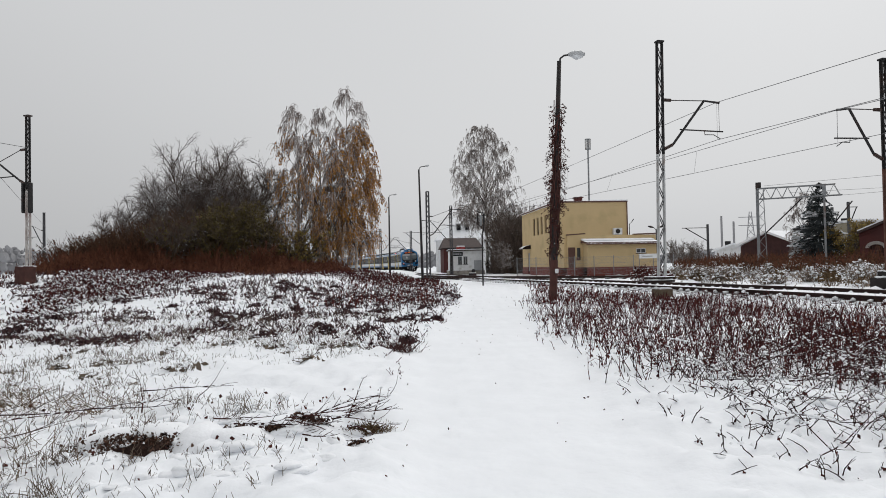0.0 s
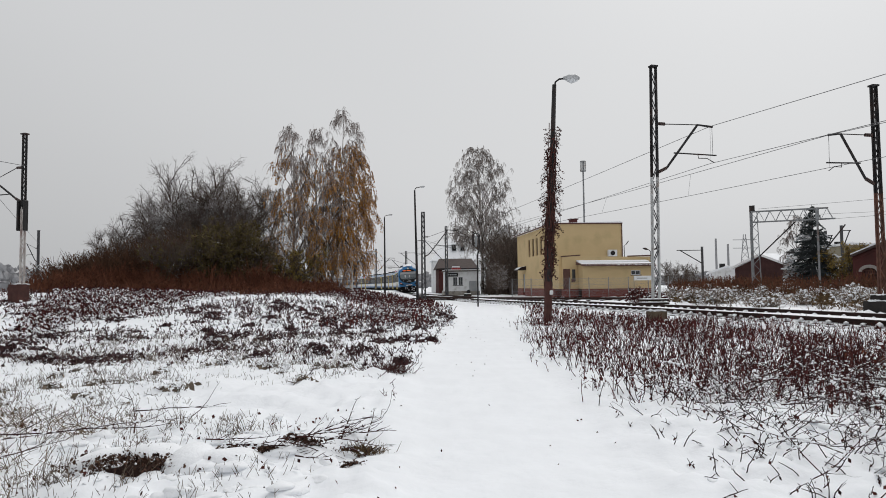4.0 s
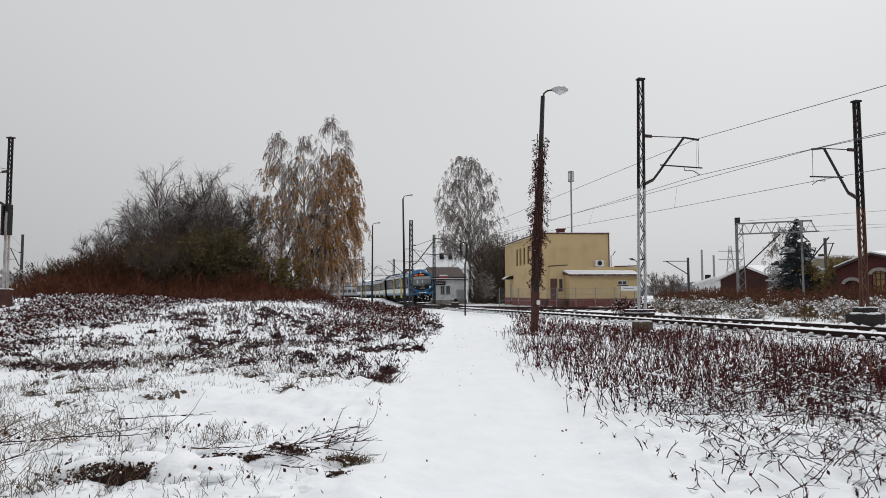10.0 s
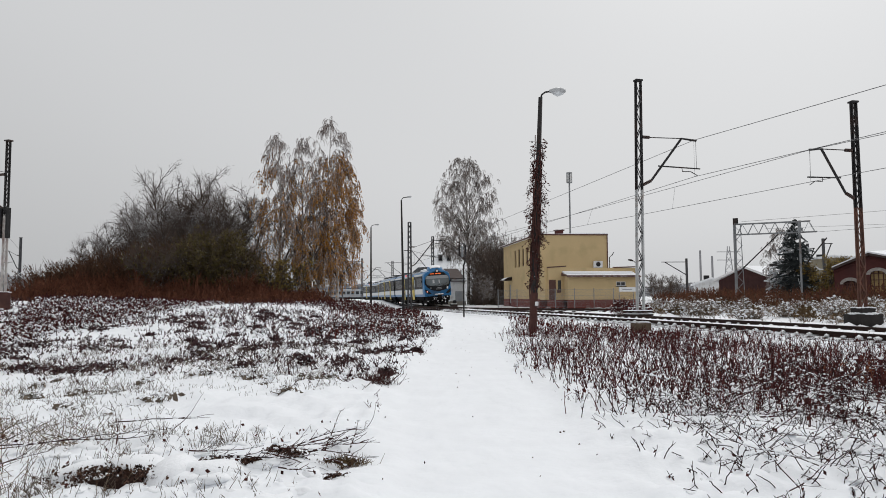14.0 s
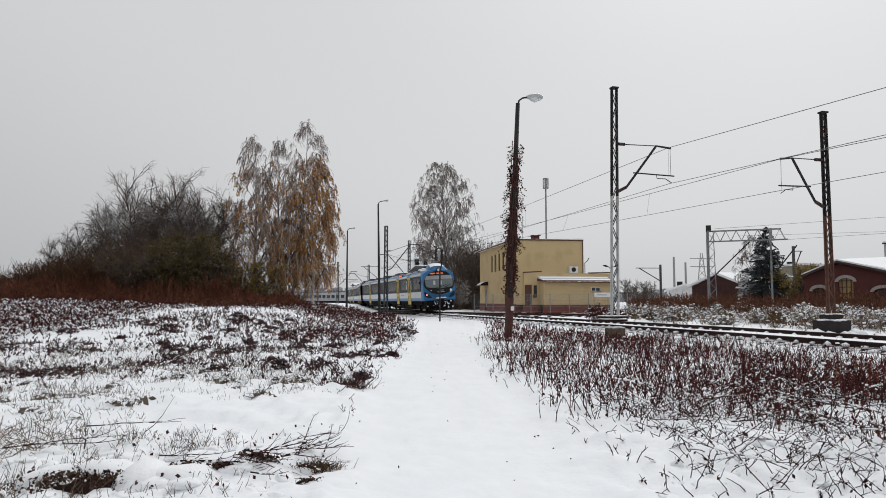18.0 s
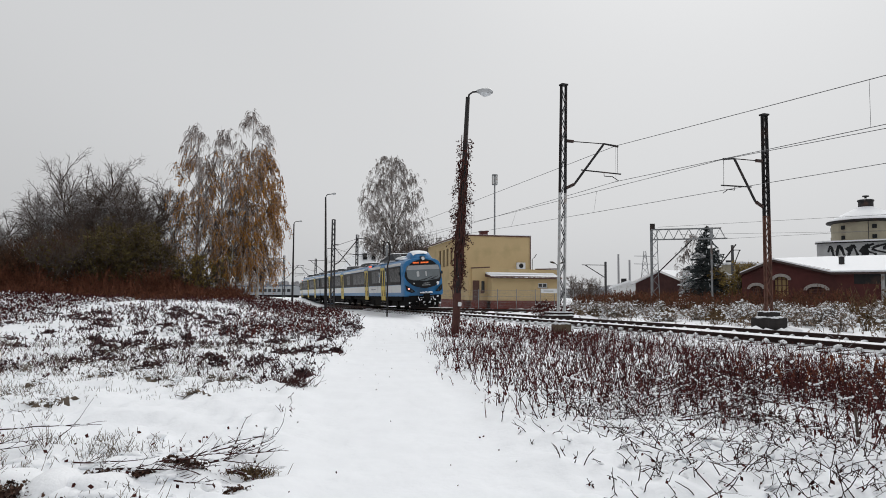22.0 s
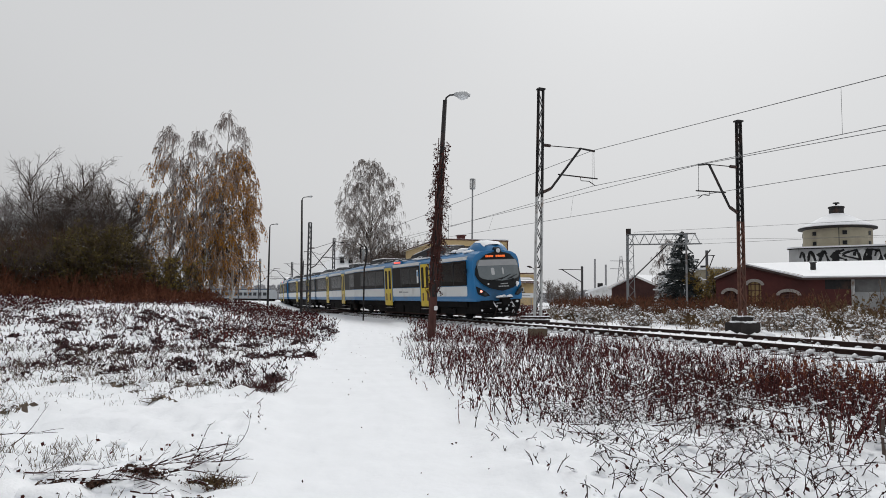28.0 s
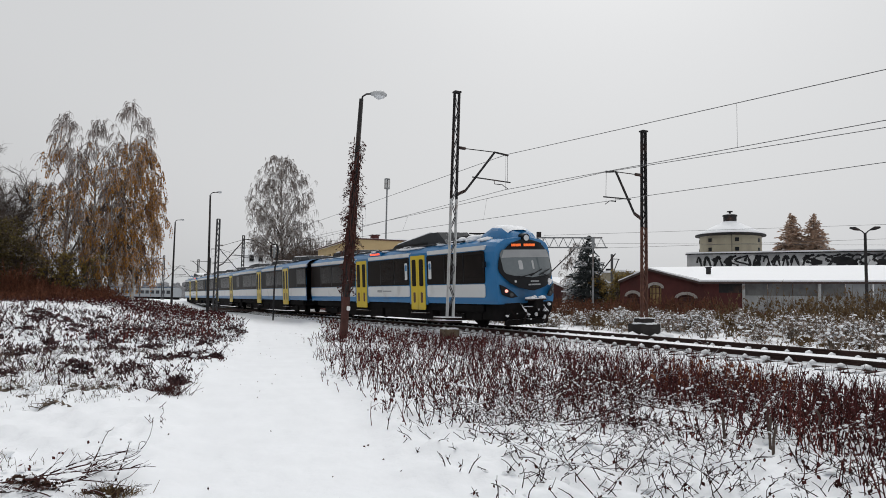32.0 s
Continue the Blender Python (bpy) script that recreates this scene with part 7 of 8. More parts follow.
# ---- weeds, grass and twigs ----
def weed(s, lv, p, h, rnd, r=0.006, leaves=3, tilt=0.25, branch=0.5, leaf_size=0.09, sn=None, pads=0.0, pad_size=0.03):
    """One withered stalk, a side shoot or two and limp leaves."""
    d = Vector((rnd.uniform(-tilt, tilt), rnd.uniform(-tilt, tilt), 1))
    pts = [p]
    n = 5 if tilt > 1.2 else 2
    bend = 0.42 if tilt > 1.2 else 0.2
    for k in range(n):
        d = (d + Vector((rnd.uniform(-bend, bend), rnd.uniform(-bend, bend), rnd.uniform(-0.05, 0.0) - 0.06 * (n > 2)))).normalized()
        pts.append(pts[-1] + d * h / n)
    s.tube(pts, [r * (1 - 0.5 * k / n) for k in range(n + 1)], 3, cap=False)
    pts = [pts[0], pts[n // 2], pts[n]]
    if rnd.random() < branch:
        q = pts[1].lerp(pts[2], rnd.random() * 0.6)
        e = q + Vector((rnd.uniform(-0.5, 0.5), rnd.uniform(-0.5, 0.5), rnd.uniform(0.1, 0.7))).normalized() * h * 0.35
        s.tube([q, e], [r * 0.6, r * 0.4], 3, cap=False)
    for _ in range(leaves):
        leaf(lv, pts[1].lerp(pts[rnd.choice((0, 2, 2))], rnd.uniform(0.1, 1.0)), rnd, rnd.uniform(0.6, 1.5) * leaf_size, 0.8)
    for _ in range(int(pads + rnd.random())):
        q = p.lerp(pts[2], rnd.uniform(0.02, 0.7))
        pad(sn, (q.x + rnd.uniform(-0.05, 0.05), q.y + rnd.uniform(-0.05, 0.05), q.z), rnd.uniform(0.5, 1.3) * pad_size, rnd)


def scatter(name, count, box, keep, height, mat, label, seed, leaves=3, r=0.006, tilt=0.25, leaf_mat=DEAD_LEAF, snow=0.3, branch=0.5, clump=0.12, lift=0.35, leaf_size=0.09, pads=0.0, pad_size=0.035):
    """A field of stalks as one mesh of stuff, its leaves and the snow caught in it as others."""
    rnd = random.Random(seed)
    s, lv, sn = Shape(), Shape(), Shape()
    made = tries = 0
    while made < count and tries < count * 12:
        tries += 1
        # more of them near the walker, where they are told apart
        y = box[2] + (box[3] - box[2]) * rnd.random() ** 1.25
        x = rnd.uniform(box[0], box[1])
        k = keep(x, y)
        if rnd.random() > k:
            continue
        made += 1
        p = Vector((x, y, land(x, y) - 0.03))
        tall = height(x, y) if callable(height) else height
        weed(s, lv, p, tall * rnd.uniform(0.5, 1.15) * (0.6 + 0.5 * k), rnd, r * (1 + 0.035 * y), leaves, tilt, branch, leaf_size, sn, pads, pad_size)
        if rnd.random() < snow:
            sn.lump((x + rnd.uniform(-0.15, 0.15), y + rnd.uniform(-0.15, 0.15), p.z + 0.03 + lift * tall * rnd.random() ** 1.5), rnd.uniform(0.4, 1.0) * clump, rnd.uniform(0.35, 0.7), rnd)
    ob = thing(name, Matrix.Identity(4), label, "weeds", kind="stuff")
    part("stalk_mass", s, mat, ob, fix=False, kind="stuff")
    if lv.f:
        part("foliage", lv, leaf_mat, ob, fix=False, kind="stuff")
    if sn.f:
        part("caught_snow", sn, SNOW_CLUMP, ob, fix=False, smooth=snow > 0.01, kind="stuff")


def bare_patch(x, y):
    """Nothing grows through the smooth snow here."""
    return smooth01(0.7, 1.25, math.hypot((x - 5.6) / 0.6, (y - 8.2) / 1.1))


def right_field(x, y):
    """How thick the reddish weeds stand right of the path."""
    edge = path_mid(y) + path_half(y)
    inner = x - edge + 0.45 - 0.5 * noise.noise((x * 0.8, y * 0.8, 2.0)) - 0.3 * noise.noise((x * 2.3, y * 2.3, 4.0))
    d = off_line(x, y)
    if inner < 0 or d > -1.05:
        return 0.0
    near = smooth01(6.3, 9.0, y + 0.35 * (x - 5) + 0.8 * noise.noise((x * 0.6, y * 0.6, 8.0)))
    strip = smooth01(-1.05, -1.3 - 1.7 * smooth01(15, 10, y), d) * (1 - 0.2 * smooth01(12, 17, y))
    return smooth01(0, 1.2, inner) * near * strip * bare_patch(x, y) * (1 - 0.65 * smooth01(6.4, 8.8, x) * smooth01(16, 12, y)) * (1 + 0.8 * smooth01(-3.4, -1.7, d)) * (0.3 + 0.4 * patchiness(x, y, 0.35, 11) + 0.5 * smooth01(0.35, 0.65, patchiness(x, y, 1.1, 12)))


def right_front(x, y):
    edge = path_mid(y) + path_half(y)
    inner = x - edge + 0.35
    if inner < 0 or off_line(x, y) > -2:
        return 0.0
    return smooth01(0.1, 1.8, inner) * smooth01(11, 8.5, y) * 0.8 * patchiness(x, y, 0.9, 4) * bare_patch(x, y)


def left_dark(x, y):
    """Dark stalks on the far left part of the field, up to the path."""
    edge = path_mid(y) - path_half(y)
    if x > edge - 0.2 or off_line(x, y) > -3:
        return 0.0
    far = smooth01(11.0, 14.5, y + 0.10 * x + 1.3 * noise.noise((x * 0.4, y * 0.4, 6.0)))
    near_path = smooth01(-9, -3.0, x - edge + 2) * 0.45 + 0.5
    return far * near_path * (0.2 + 0.8 * smooth01(0.40, 0.66, 0.6 * patchiness(0.45 * x, y, 0.8, 17) + 0.4 * patchiness(0.6 * x, y, 2.2, 18)))


def left_grass(x, y):
    edge = path_mid(y) - path_half(y)
    if x > edge - 0.6:
        return 0.0
    open_patch = smooth01(0.8, 1.6, math.hypot((x + 1.0) / 2.4, (y - 9.0) / 1.3)) * smooth01(0.4, 1.8, edge - x)
    return open_patch * (0.10 + smooth01(0.3, 0.7, patchiness(x, y, 0.45, 23)) * smooth01(0.48, 0.68, patchiness(x, y, 2.6, 24)))


def weed_height(x, y):
    return 0.46 - 0.08 * smooth01(-6.0, -1.8, off_line(x, y))


def thicket_height(x, y):
    return float(np.interp(x, [-30.5, -27, -23, -19.6, -15.5, -12.5], [1.2, 2.2, 3.1, 3.9, 4.2, 3.0])) * (0.9 + 0.3 * noise.noise((x * 0.4, y * 0.4, 1.0)))


def undergrowth_height(x, y):
    return (1.7 - 0.75 * smooth01(-13, -9, x)) * (0.8 + 0.7 * noise.noise((x * 0.5, y * 0.5, 4.0)))


scatter("red_weeds", 4700, (1.6, 16, 5.8, 26), right_field, weed_height, STALK, "reddish withered weeds poking out of the snow", 101, leaves=1, snow=0.0, r=0.0055, tilt=0.55, leaf_size=0.05, pads=0.25, pad_size=0.026, branch=0.9)
scatter("red_weeds", 300, (4.5, 17, 6.5, 22), lambda x, y: right_field(x, y) * smooth01(3.5, 8.0, x - 0.1 * y), lambda x, y: 1.2 * weed_height(x, y), RED_STALK, "tall dark red withered weeds along the track", 102, leaves=2, snow=0.0, r=0.0055, tilt=0.35, leaf_size=0.055, pads=0.2, pad_size=0.02, branch=0.8)
scatter("scarlet_weeds", 130, (6.2, 10.5, 8.6, 12.0), lambda x, y: smooth01(2.2, 0.4, math.hypot((x - 8.0) / 1.1, (y - 10.4) / 0.8)), 0.62, SCARLET, "patch of brighter russet weeds", 117, leaves=5, tilt=0.3, snow=0.0, r=0.0055, leaf_size=0.06, leaf_mat=SCARLET, pads=1, pad_size=0.018)
scatter("dark_stems", 1500, (3.8, 11, 4.4, 11.5), lambda x, y: smooth01(4.0, 6.0, x) * bare_patch(x, y) * (off_line(x, y) < -3) * smooth01(0.3, 0.6, patchiness(x, y, 0.8, 95)), 0.55, STALK, "dark leafy weed stems standing in the snow", 119, leaves=5, tilt=0.4, snow=0.0, r=0.006, leaf_size=0.042, pads=0.3, pad_size=0.02, branch=0.8)
scatter("red_stems", 320, (4.6, 9.0, 4.1, 7.2), lambda x, y: smooth01(4.7, 5.6, x + 0.25 * (y - 5)) * (off_line(x, y) < -3) * (0.25 + 0.75 * smooth01(0.35, 0.6, patchiness(x, y, 1.3, 97))), 0.46, RED_STALK, "dark red leafy weed stems near the path", 126, leaves=6, tilt=0.35, snow=0.0, r=0.0058, leaf_size=0.042, pads=0.4, pad_size=0.018, branch=0.9)
scatter("bent_weeds", 1250, (1.8, 9.5, 4.6, 11), right_front, 0.36, DEAD_TWIG, "bent weeds and twigs half buried in snow", 103, leaves=1, tilt=1.35, snow=0.0, r=0.0048, branch=0.9, leaf_size=0.035, pads=0.6, pad_size=0.03)
scatter("dark_weeds", 4700, (-24, 1.0, 10.5, 34), left_dark, 0.29, DUSKY_STALK, "withered dark weeds poking out of the snow", 104, leaves=2, snow=0.0, r=0.007, tilt=0.9, leaf_size=0.065, leaf_mat=DUSKY_LEAF, pads=0.35, pad_size=0.04, branch=0.9)
scatter("rise_weeds", 2600, (-9.5, -0.5, 40, 64), lambda x, y: (x < path_mid(y) - path_half(y) - 0.5) * (off_line(x, y) < -2.6) * (0.3 + 0.7 * smooth01(0.3, 0.6, patchiness(x, y, 0.6, 20))), 0.40, STALK, "brown weeds on the rise before the track", 118, leaves=4, snow=0.0, r=0.007, tilt=0.7, leaf_size=0.10, pads=1, pad_size=0.08)
scatter("far_weeds", 2000, (-26, 1.0, 25, 43), lambda x, y: (x < path_mid(y) - path_half(y) - 0.3) * (off_line(x, y) < -3) * (0.2 + 0.8 * smooth01(0.3, 0.6, patchiness(x, y, 0.6, 19))), 0.36, DUSKY_STALK, "brown weeds in front of the undergrowth", 114, leaves=3, snow=0.0, r=0.007, tilt=0.8, leaf_size=0.08, pads=0.4, pad_size=0.05)
scatter("path_fringe", 420, (-3.5, 5.0, 9, 26), lambda x, y: smooth01(-0.15, 0.15, abs(x - path_mid(y)) - path_half(y)) * smooth01(1.0, 0.2, abs(x - path_mid(y)) - path_half(y)) * smooth01(0.4, 0.7, patchiness(x, y, 1.2, 33)), 0.15, STALK, "small sprigs along the edges of the path", 115, leaves=1, snow=0.0, r=0.0035, tilt=0.9, leaf_size=0.03)
scatter("dry_grass", 15000, (-13, 0.2, 4.2, 20), left_grass, 0.18, GRASS, "dry grass tufts in the snow", 105, leaves=0, tilt=0.7, snow=0.0, r=0.0028, branch=0.5, pads=0.5, pad_size=0.03)
scatter("edge_grass", 1500, (-6.5, -2.6, 4.0, 7.5), lambda x, y: smooth01(-2.4, -3.6, x + 0.12 * (y - 5)) * smooth01(0.3, 0.65, patchiness(x, y, 0.9, 29)), 0.34, TAWNY, "long tawny grass bent by the snow", 113, leaves=0, tilt=1.3, snow=0.0, r=0.0028, branch=0.3)
scatter("crossing_weeds", 1000, (-4.5, 9, 22, 46), lambda x, y: 0.9 * smooth01(0.2, 1.5, abs(x - path_mid(y)) - path_half(y)) * (off_line(x, y) < -2.2) * patchiness(x, y, 0.3, 44), 0.42, RED_STALK, "dark weeds beside the end of the path", 106, leaves=3, snow=0.0, r=0.008, pads=2, pad_size=0.06)
scatter("trackside_weeds", 2600, (13, 48, 12, 58), lambda x, y: (1.0 if off_line(x, y) > 5.2 and x > 0.33 * y else 0.0) * (0.15 + 0.9 * patchiness(x, y, 0.3, 51)), 0.55, SCRUB, "dead grass and stalks beyond the track", 107, leaves=4, tilt=1.0, snow=0.0, r=0.006, branch=0.9, leaf_size=0.10, leaf_mat=SNOWY_LEAF, pads=0.3, pad_size=0.06)
scatter("tawny_reeds", 900, (22, 36, 17, 32), lambda x, y: (1.0 if off_line(x, y) > 7 else 0.0) * smooth01(23, 27, x + 0.2 * (y - 24)) * (0.1 + 0.9 * smooth01(0.35, 0.6, patchiness(x, y, 0.4, 81))), 1.9, TAWNY, "tall tawny reeds in front of the engine shed", 116, leaves=7, tilt=0.4, snow=0.0, r=0.007, branch=1.0, leaf_size=0.16, leaf_mat=TAWNY)


def shrub_field(name, count, box, keep, label, seed, mat, leaf_mat, wide=(0.5, 1.0), tall=(0.55, 1.15), stems=46, pads=1, pad_size=0.062, leaves=6, caps=0, cap_size=0.16):
    """Rounded arching shrubs laden with snow, as one mesh of stuff."""
    rnd = random.Random(seed)
    s, lv, sn = Shape(), Shape(), Shape()
    made = tries = 0
    while made < count and tries < count * 30:
        tries += 1
        x, y = rnd.uniform(box[0], box[1]), rnd.uniform(box[2], box[3])
        if rnd.random() > keep(x, y):
            continue
        made += 1
        R, H = rnd.uniform(*wide), rnd.uniform(*tall)
        c = Vector((x, y, land(x, y) - 0.05))
        r = 0.0055 * (1 + 0.02 * y)
        for _ in range(stems):
            a, k = rnd.uniform(0, 6.283), rnd.random() ** 0.6
            foot = c + Vector((math.cos(a), math.sin(a), 0)) * R * 0.25 * k
            tip = c + Vector((math.cos(a) * R * k, math.sin(a) * R * k, H * (1 - 0.65 * k * k) * rnd.uniform(0.7, 1.15)))
            mid = foot.lerp(tip, 0.6) + Vector((rnd.uniform(-0.08, 0.08), rnd.uniform(-0.08, 0.08), H * 0.22))
            s.tube([foot, mid, tip], [r, r * 0.8, r * 0.5], 3, cap=False)
            for _ in range(leaves):
                leaf(lv, mid.lerp(tip, rnd.uniform(-0.5, 1.0)), rnd, rnd.uniform(0.06, 0.15), 0.5)
            for _ in range(pads):
                q = mid.lerp(tip, rnd.uniform(-0.3, 0.9))
                pad(sn, (q.x, q.y, q.z + 0.02), rnd.uniform(0.5, 1.3) * pad_size, rnd)
        for _ in range(caps):
            a, k = rnd.uniform(0, 6.283), rnd.random() ** 0.7
            sn.lump((x + math.cos(a) * R * k, y + math.sin(a) * R * k, c.z + H * (1.0 - 0.62 * k * k) * rnd.uniform(0.5, 0.98)), cap_size * rnd.uniform(0.4, 1.2), rnd.uniform(0.3, 0.6), rnd)
    ob = thing(name, Matrix.Identity(4), label, "shrubs", kind="stuff")
    part("stem_mass", s, mat, ob, fix=False, kind="stuff")
    part("foliage", lv, leaf_mat, ob, fix=False, kind="stuff")
    if sn.f:
        part("caught_snow", sn, SNOW_CLUMP, ob, fix=False, kind="stuff")


shrub_field("snowy_shrubs", 230, (13, 46, 12, 56), lambda x, y: (1.0 if x > 0.335 * y else 0.0) * smooth01(5.4, 8.6, off_line(x, y) + 2.4 * noise.noise((x * 0.4, y * 0.4, 3.0))) * smooth01(0.3, 0.55, patchiness(x, y, 0.25, 51)) * smooth01(62, 48, x + y * 0.6), "snow-laden grey shrubs beyond the track", 121, SCRUB, SNOWY_LEAF, wide=(0.5, 1.3), tall=(0.45, 1.1), stems=70, pads=0, caps=34, cap_size=0.085)
shrub_field("dark_shrub", 3, (10.8, 12.2, 38, 41), lambda x, y: 1.0, "dark leafless shrub before the yellow building", 122, STALK, DEAD_LEAF, wide=(0.7, 0.9), tall=(0.9, 1.2), pads=1, pad_size=0.05)
shrub_field("weed_clumps", 130, (-20, 1.0, 11.5, 32), lambda x, y: left_dark(x, y) * (0.3 + smooth01(0.4, 0.6, patchiness(x, y, 0.6, 91))), "low dark weed clumps pressed down by snow", 123, DUSKY_STALK, DUSKY_LEAF, wide=(0.22, 0.55), tall=(0.12, 0.30), stems=34, pads=0, leaves=2)
shrub_field("tawny_clumps", 110, (-9, 0.4, 7.5, 13), lambda x, y: left_grass(x, y) > 0.12, "flattened tawny grass clumps in the snow", 124, GRASS, GRASS, wide=(0.12, 0.30), tall=(0.06, 0.14), stems=11, pads=1, pad_size=0.03, leaves=1)
shrub_field("tan_shrubs", 110, (13, 46, 12, 56), lambda x, y: (1.0 if off_line(x, y) > 5.6 and x > 0.335 * y else 0.0) * smooth01(62, 48, x + y * 0.6), "tan dead grass clumps beyond the track", 125, TAWNY, TAWNY, wide=(0.4, 1.0), tall=(0.4, 0.9), pads=0, caps=8, cap_size=0.07)
scatter("rusty_scrub", 5200, (13, 66, 40, 80), lambda x, y: (1.0 if off_line(x, y) > 12 and x > 0.335 * y else 0.0) * smooth01(36, 48, y + 0.35 * x) * (0.3 + 0.8 * patchiness(x, y, 0.15, 61)), lambda x, y: (1.15 + 0.7 * patchiness(x, y, 0.2, 62)) * (1 - 0.65 * smooth01(33, 36, x) * smooth01(50, 47, y + 0.2 * x - 7)), UNDERGROWTH, "dense rust-brown scrub in front of the sheds", 108, leaves=6, tilt=0.5, snow=0.0, r=0.010, branch=1.0, leaf_size=0.16, leaf_mat=BRUSH_LEAF, pads=0.1, pad_size=0.08)
scatter("red_undergrowth", 7000, (-31, -4.5, 41, 52), lambda x, y: smooth01(-6.2, -8.5, x) * smooth01(-27.5, -22.5, x) * (0.15 + 0.9 * smooth01(41, 45, y + 1.2 * noise.noise((x * 0.5, 0, 9.0)))), undergrowth_height, UNDERGROWTH, "dense rust-red undergrowth along the thicket", 109, leaves=6, tilt=0.6, snow=0.0, r=0.009, branch=1.0, leaf_size=0.13, leaf_mat=UNDERGROWTH)
scatter("brown_brush", 7000, (-31, -10.0, 47, 60), lambda x, y: smooth01(-13.0, -15.4, x) * smooth01(-29.0, -25.5, x + 0.15 * (y - 50)), thicket_height, BRUSH_LEAF, "dense dark brushwood of the thicket", 110, leaves=9, tilt=0.9, snow=0.0, r=0.008, branch=1.0, leaf_mat=BRUSH_LEAF, leaf_size=0.12)
scatter("far_brush", 2600, (5.5, 15.5, 90, 99), lambda x, y: smooth01(5.8, 8, x), lambda x, y: 2.4 + 5.6 * smooth01(6.4, 10.0, x) * smooth01(15.5, 11.0, x), TWIG, "dark leafless shrubs beside the yellow building", 112, leaves=13, tilt=0.5, snow=0.0, r=0.006, branch=1.0, leaf_mat=TWIG, leaf_size=0.16)
scatter("hill_weeds", 3200, (-45, -12, 20, 46), lambda x, y: (0.25 + 0.7 * patchiness(x, y, 0.2, 71)) * (x + 17.5 + 0.475 * (y - 24) > 3.2), 0.5, STALK, "snowy weeds on the rise by the other line", 111, leaves=4, tilt=0.8, snow=0.0, r=0.009, pads=3, pad_size=0.08)


# low snow lumps where the snow lies on tufts
def snow_tufts(name, count, box, keep, size, seed, label):
    rnd = random.Random(seed)
    s = Shape()
    made = tries = 0
    while made < count and tries < count * 10:
        tries += 1
        y = box[2] + (box[3] - box[2]) * rnd.random() ** 1.3
        x = rnd.uniform(box[0], box[1])
        if rnd.random() > keep(x, y):
            continue
        made += 1
        mound(s, (x, y, land(x, y) + rnd.uniform(-0.03, 0.02)), size * rnd.uniform(0.4, 1.2), rnd.uniform(0.35, 0.6), rnd, rnd.uniform(1.0, 1.7))
    ob = part(name, s, SNOW_CLUMP, smooth=True, fix=False)
    tagged(ob, label, "snow", kind="stuff")


def snow_pillows(name, count, box, keep, size, lift, seed, label):
    """Small cushions of snow held up by the stalks, growing with the distance where they merge."""
    rnd = random.Random(seed)
    s = Shape()
    made = tries = 0
    while made < count and tries < count * 10:
        tries += 1
        y = box[2] + (box[3] - box[2]) * rnd.random() ** 1.25
        x = rnd.uniform(box[0], box[1])
        if rnd.random() > keep(x, y):
            continue
        made += 1
        r = size * rnd.uniform(0.4, 1.25) * (0.7 + 0.03 * y)
        s.lump((x, y, land(x, y) + lift * rnd.random() ** 1.6), r, rnd.uniform(0.4, 0.75), rnd)
    tagged(part(name, s, SNOW_CLUMP, smooth=True, fix=False), label, "snow", kind="stuff")


snow_pillows("snow_cushions", 1500, (-24, 1.0, 9.5, 36), lambda x, y: left_dark(x, y) + 0.25 * (y > 24) * (x < path_mid(y) - path_half(y) - 0.3), 0.055, 0.12, 211, "cushions of snow caught on dark weeds")
snow_pillows("snow_cushions", 1100, (1.6, 16, 7.2, 26), right_field, 0.045, 0.16, 212, "snow caught between the reddish weeds")
snow_tufts("snow_mound", 260, (-8, 0.0, 4.5, 11), lambda x, y: (x < path_mid(y) - path_half(y) - 0.3) * smooth01(8.5, 6.0, y + 0.3 * noise.noise((x, y, 1.0))) * 0.9 + 0.1 * left_grass(x, y), 0.075, 201, "rounded snow mounds over grass tufts")
snow_tufts("snow_mound", 130, (1.8, 8, 4.6, 8.2), right_front, 0.05, 202, "rounded snow mounds over bent weeds")


# fallen branches in the foreground
def fallen_branch(x, y, turn, length, seed, label, up=0.12, twigs=8, r=0.010, flat=0.8, bend=0.10):
    rnd = random.Random(seed)
    b = thing("fallen_branch", pose(x, y, land(x, y) + 0.07, 0, 0, turn), label, "branch", "fallen branches")
    s = Shape()
    pts = limb(s, Vector((0, 0, 0)), Vector((1, 0, up)), length, r, rnd, 7, bend, 0.0, 6, 0.3)
    part("stem", s, DEAD_TWIG, b)
    for _ in range(twigs):
        p, d = along_pts(pts, rnd.uniform(0.1, 1.0))
        q = Shape()
        w = side_way(d, rnd, rnd.uniform(0.4, 1.0))
        w.z = abs(w.z) * flat + 0.06
        tp = limb(q, p, w, length * rnd.uniform(0.12, 0.34), r * 0.5, rnd, 4, 0.1 + bend, 0.02, 4, 0.4)
        part("twig", q, DEAD_TWIG, b)
    sn = Shape()
    for k in range(int(length * 16)):
        p, _ = along_pts(pts, rnd.random())
        sn.lump((p.x, p.y + rnd.uniform(-0.02, 0.02), p.z + r * 0.9), rnd.uniform(0.008, 0.022), 0.6, rnd)
    part("snow", sn, SNOW_CLUMP, b, "snow lying on the branch", smooth=True, kind="stuff")
    return b


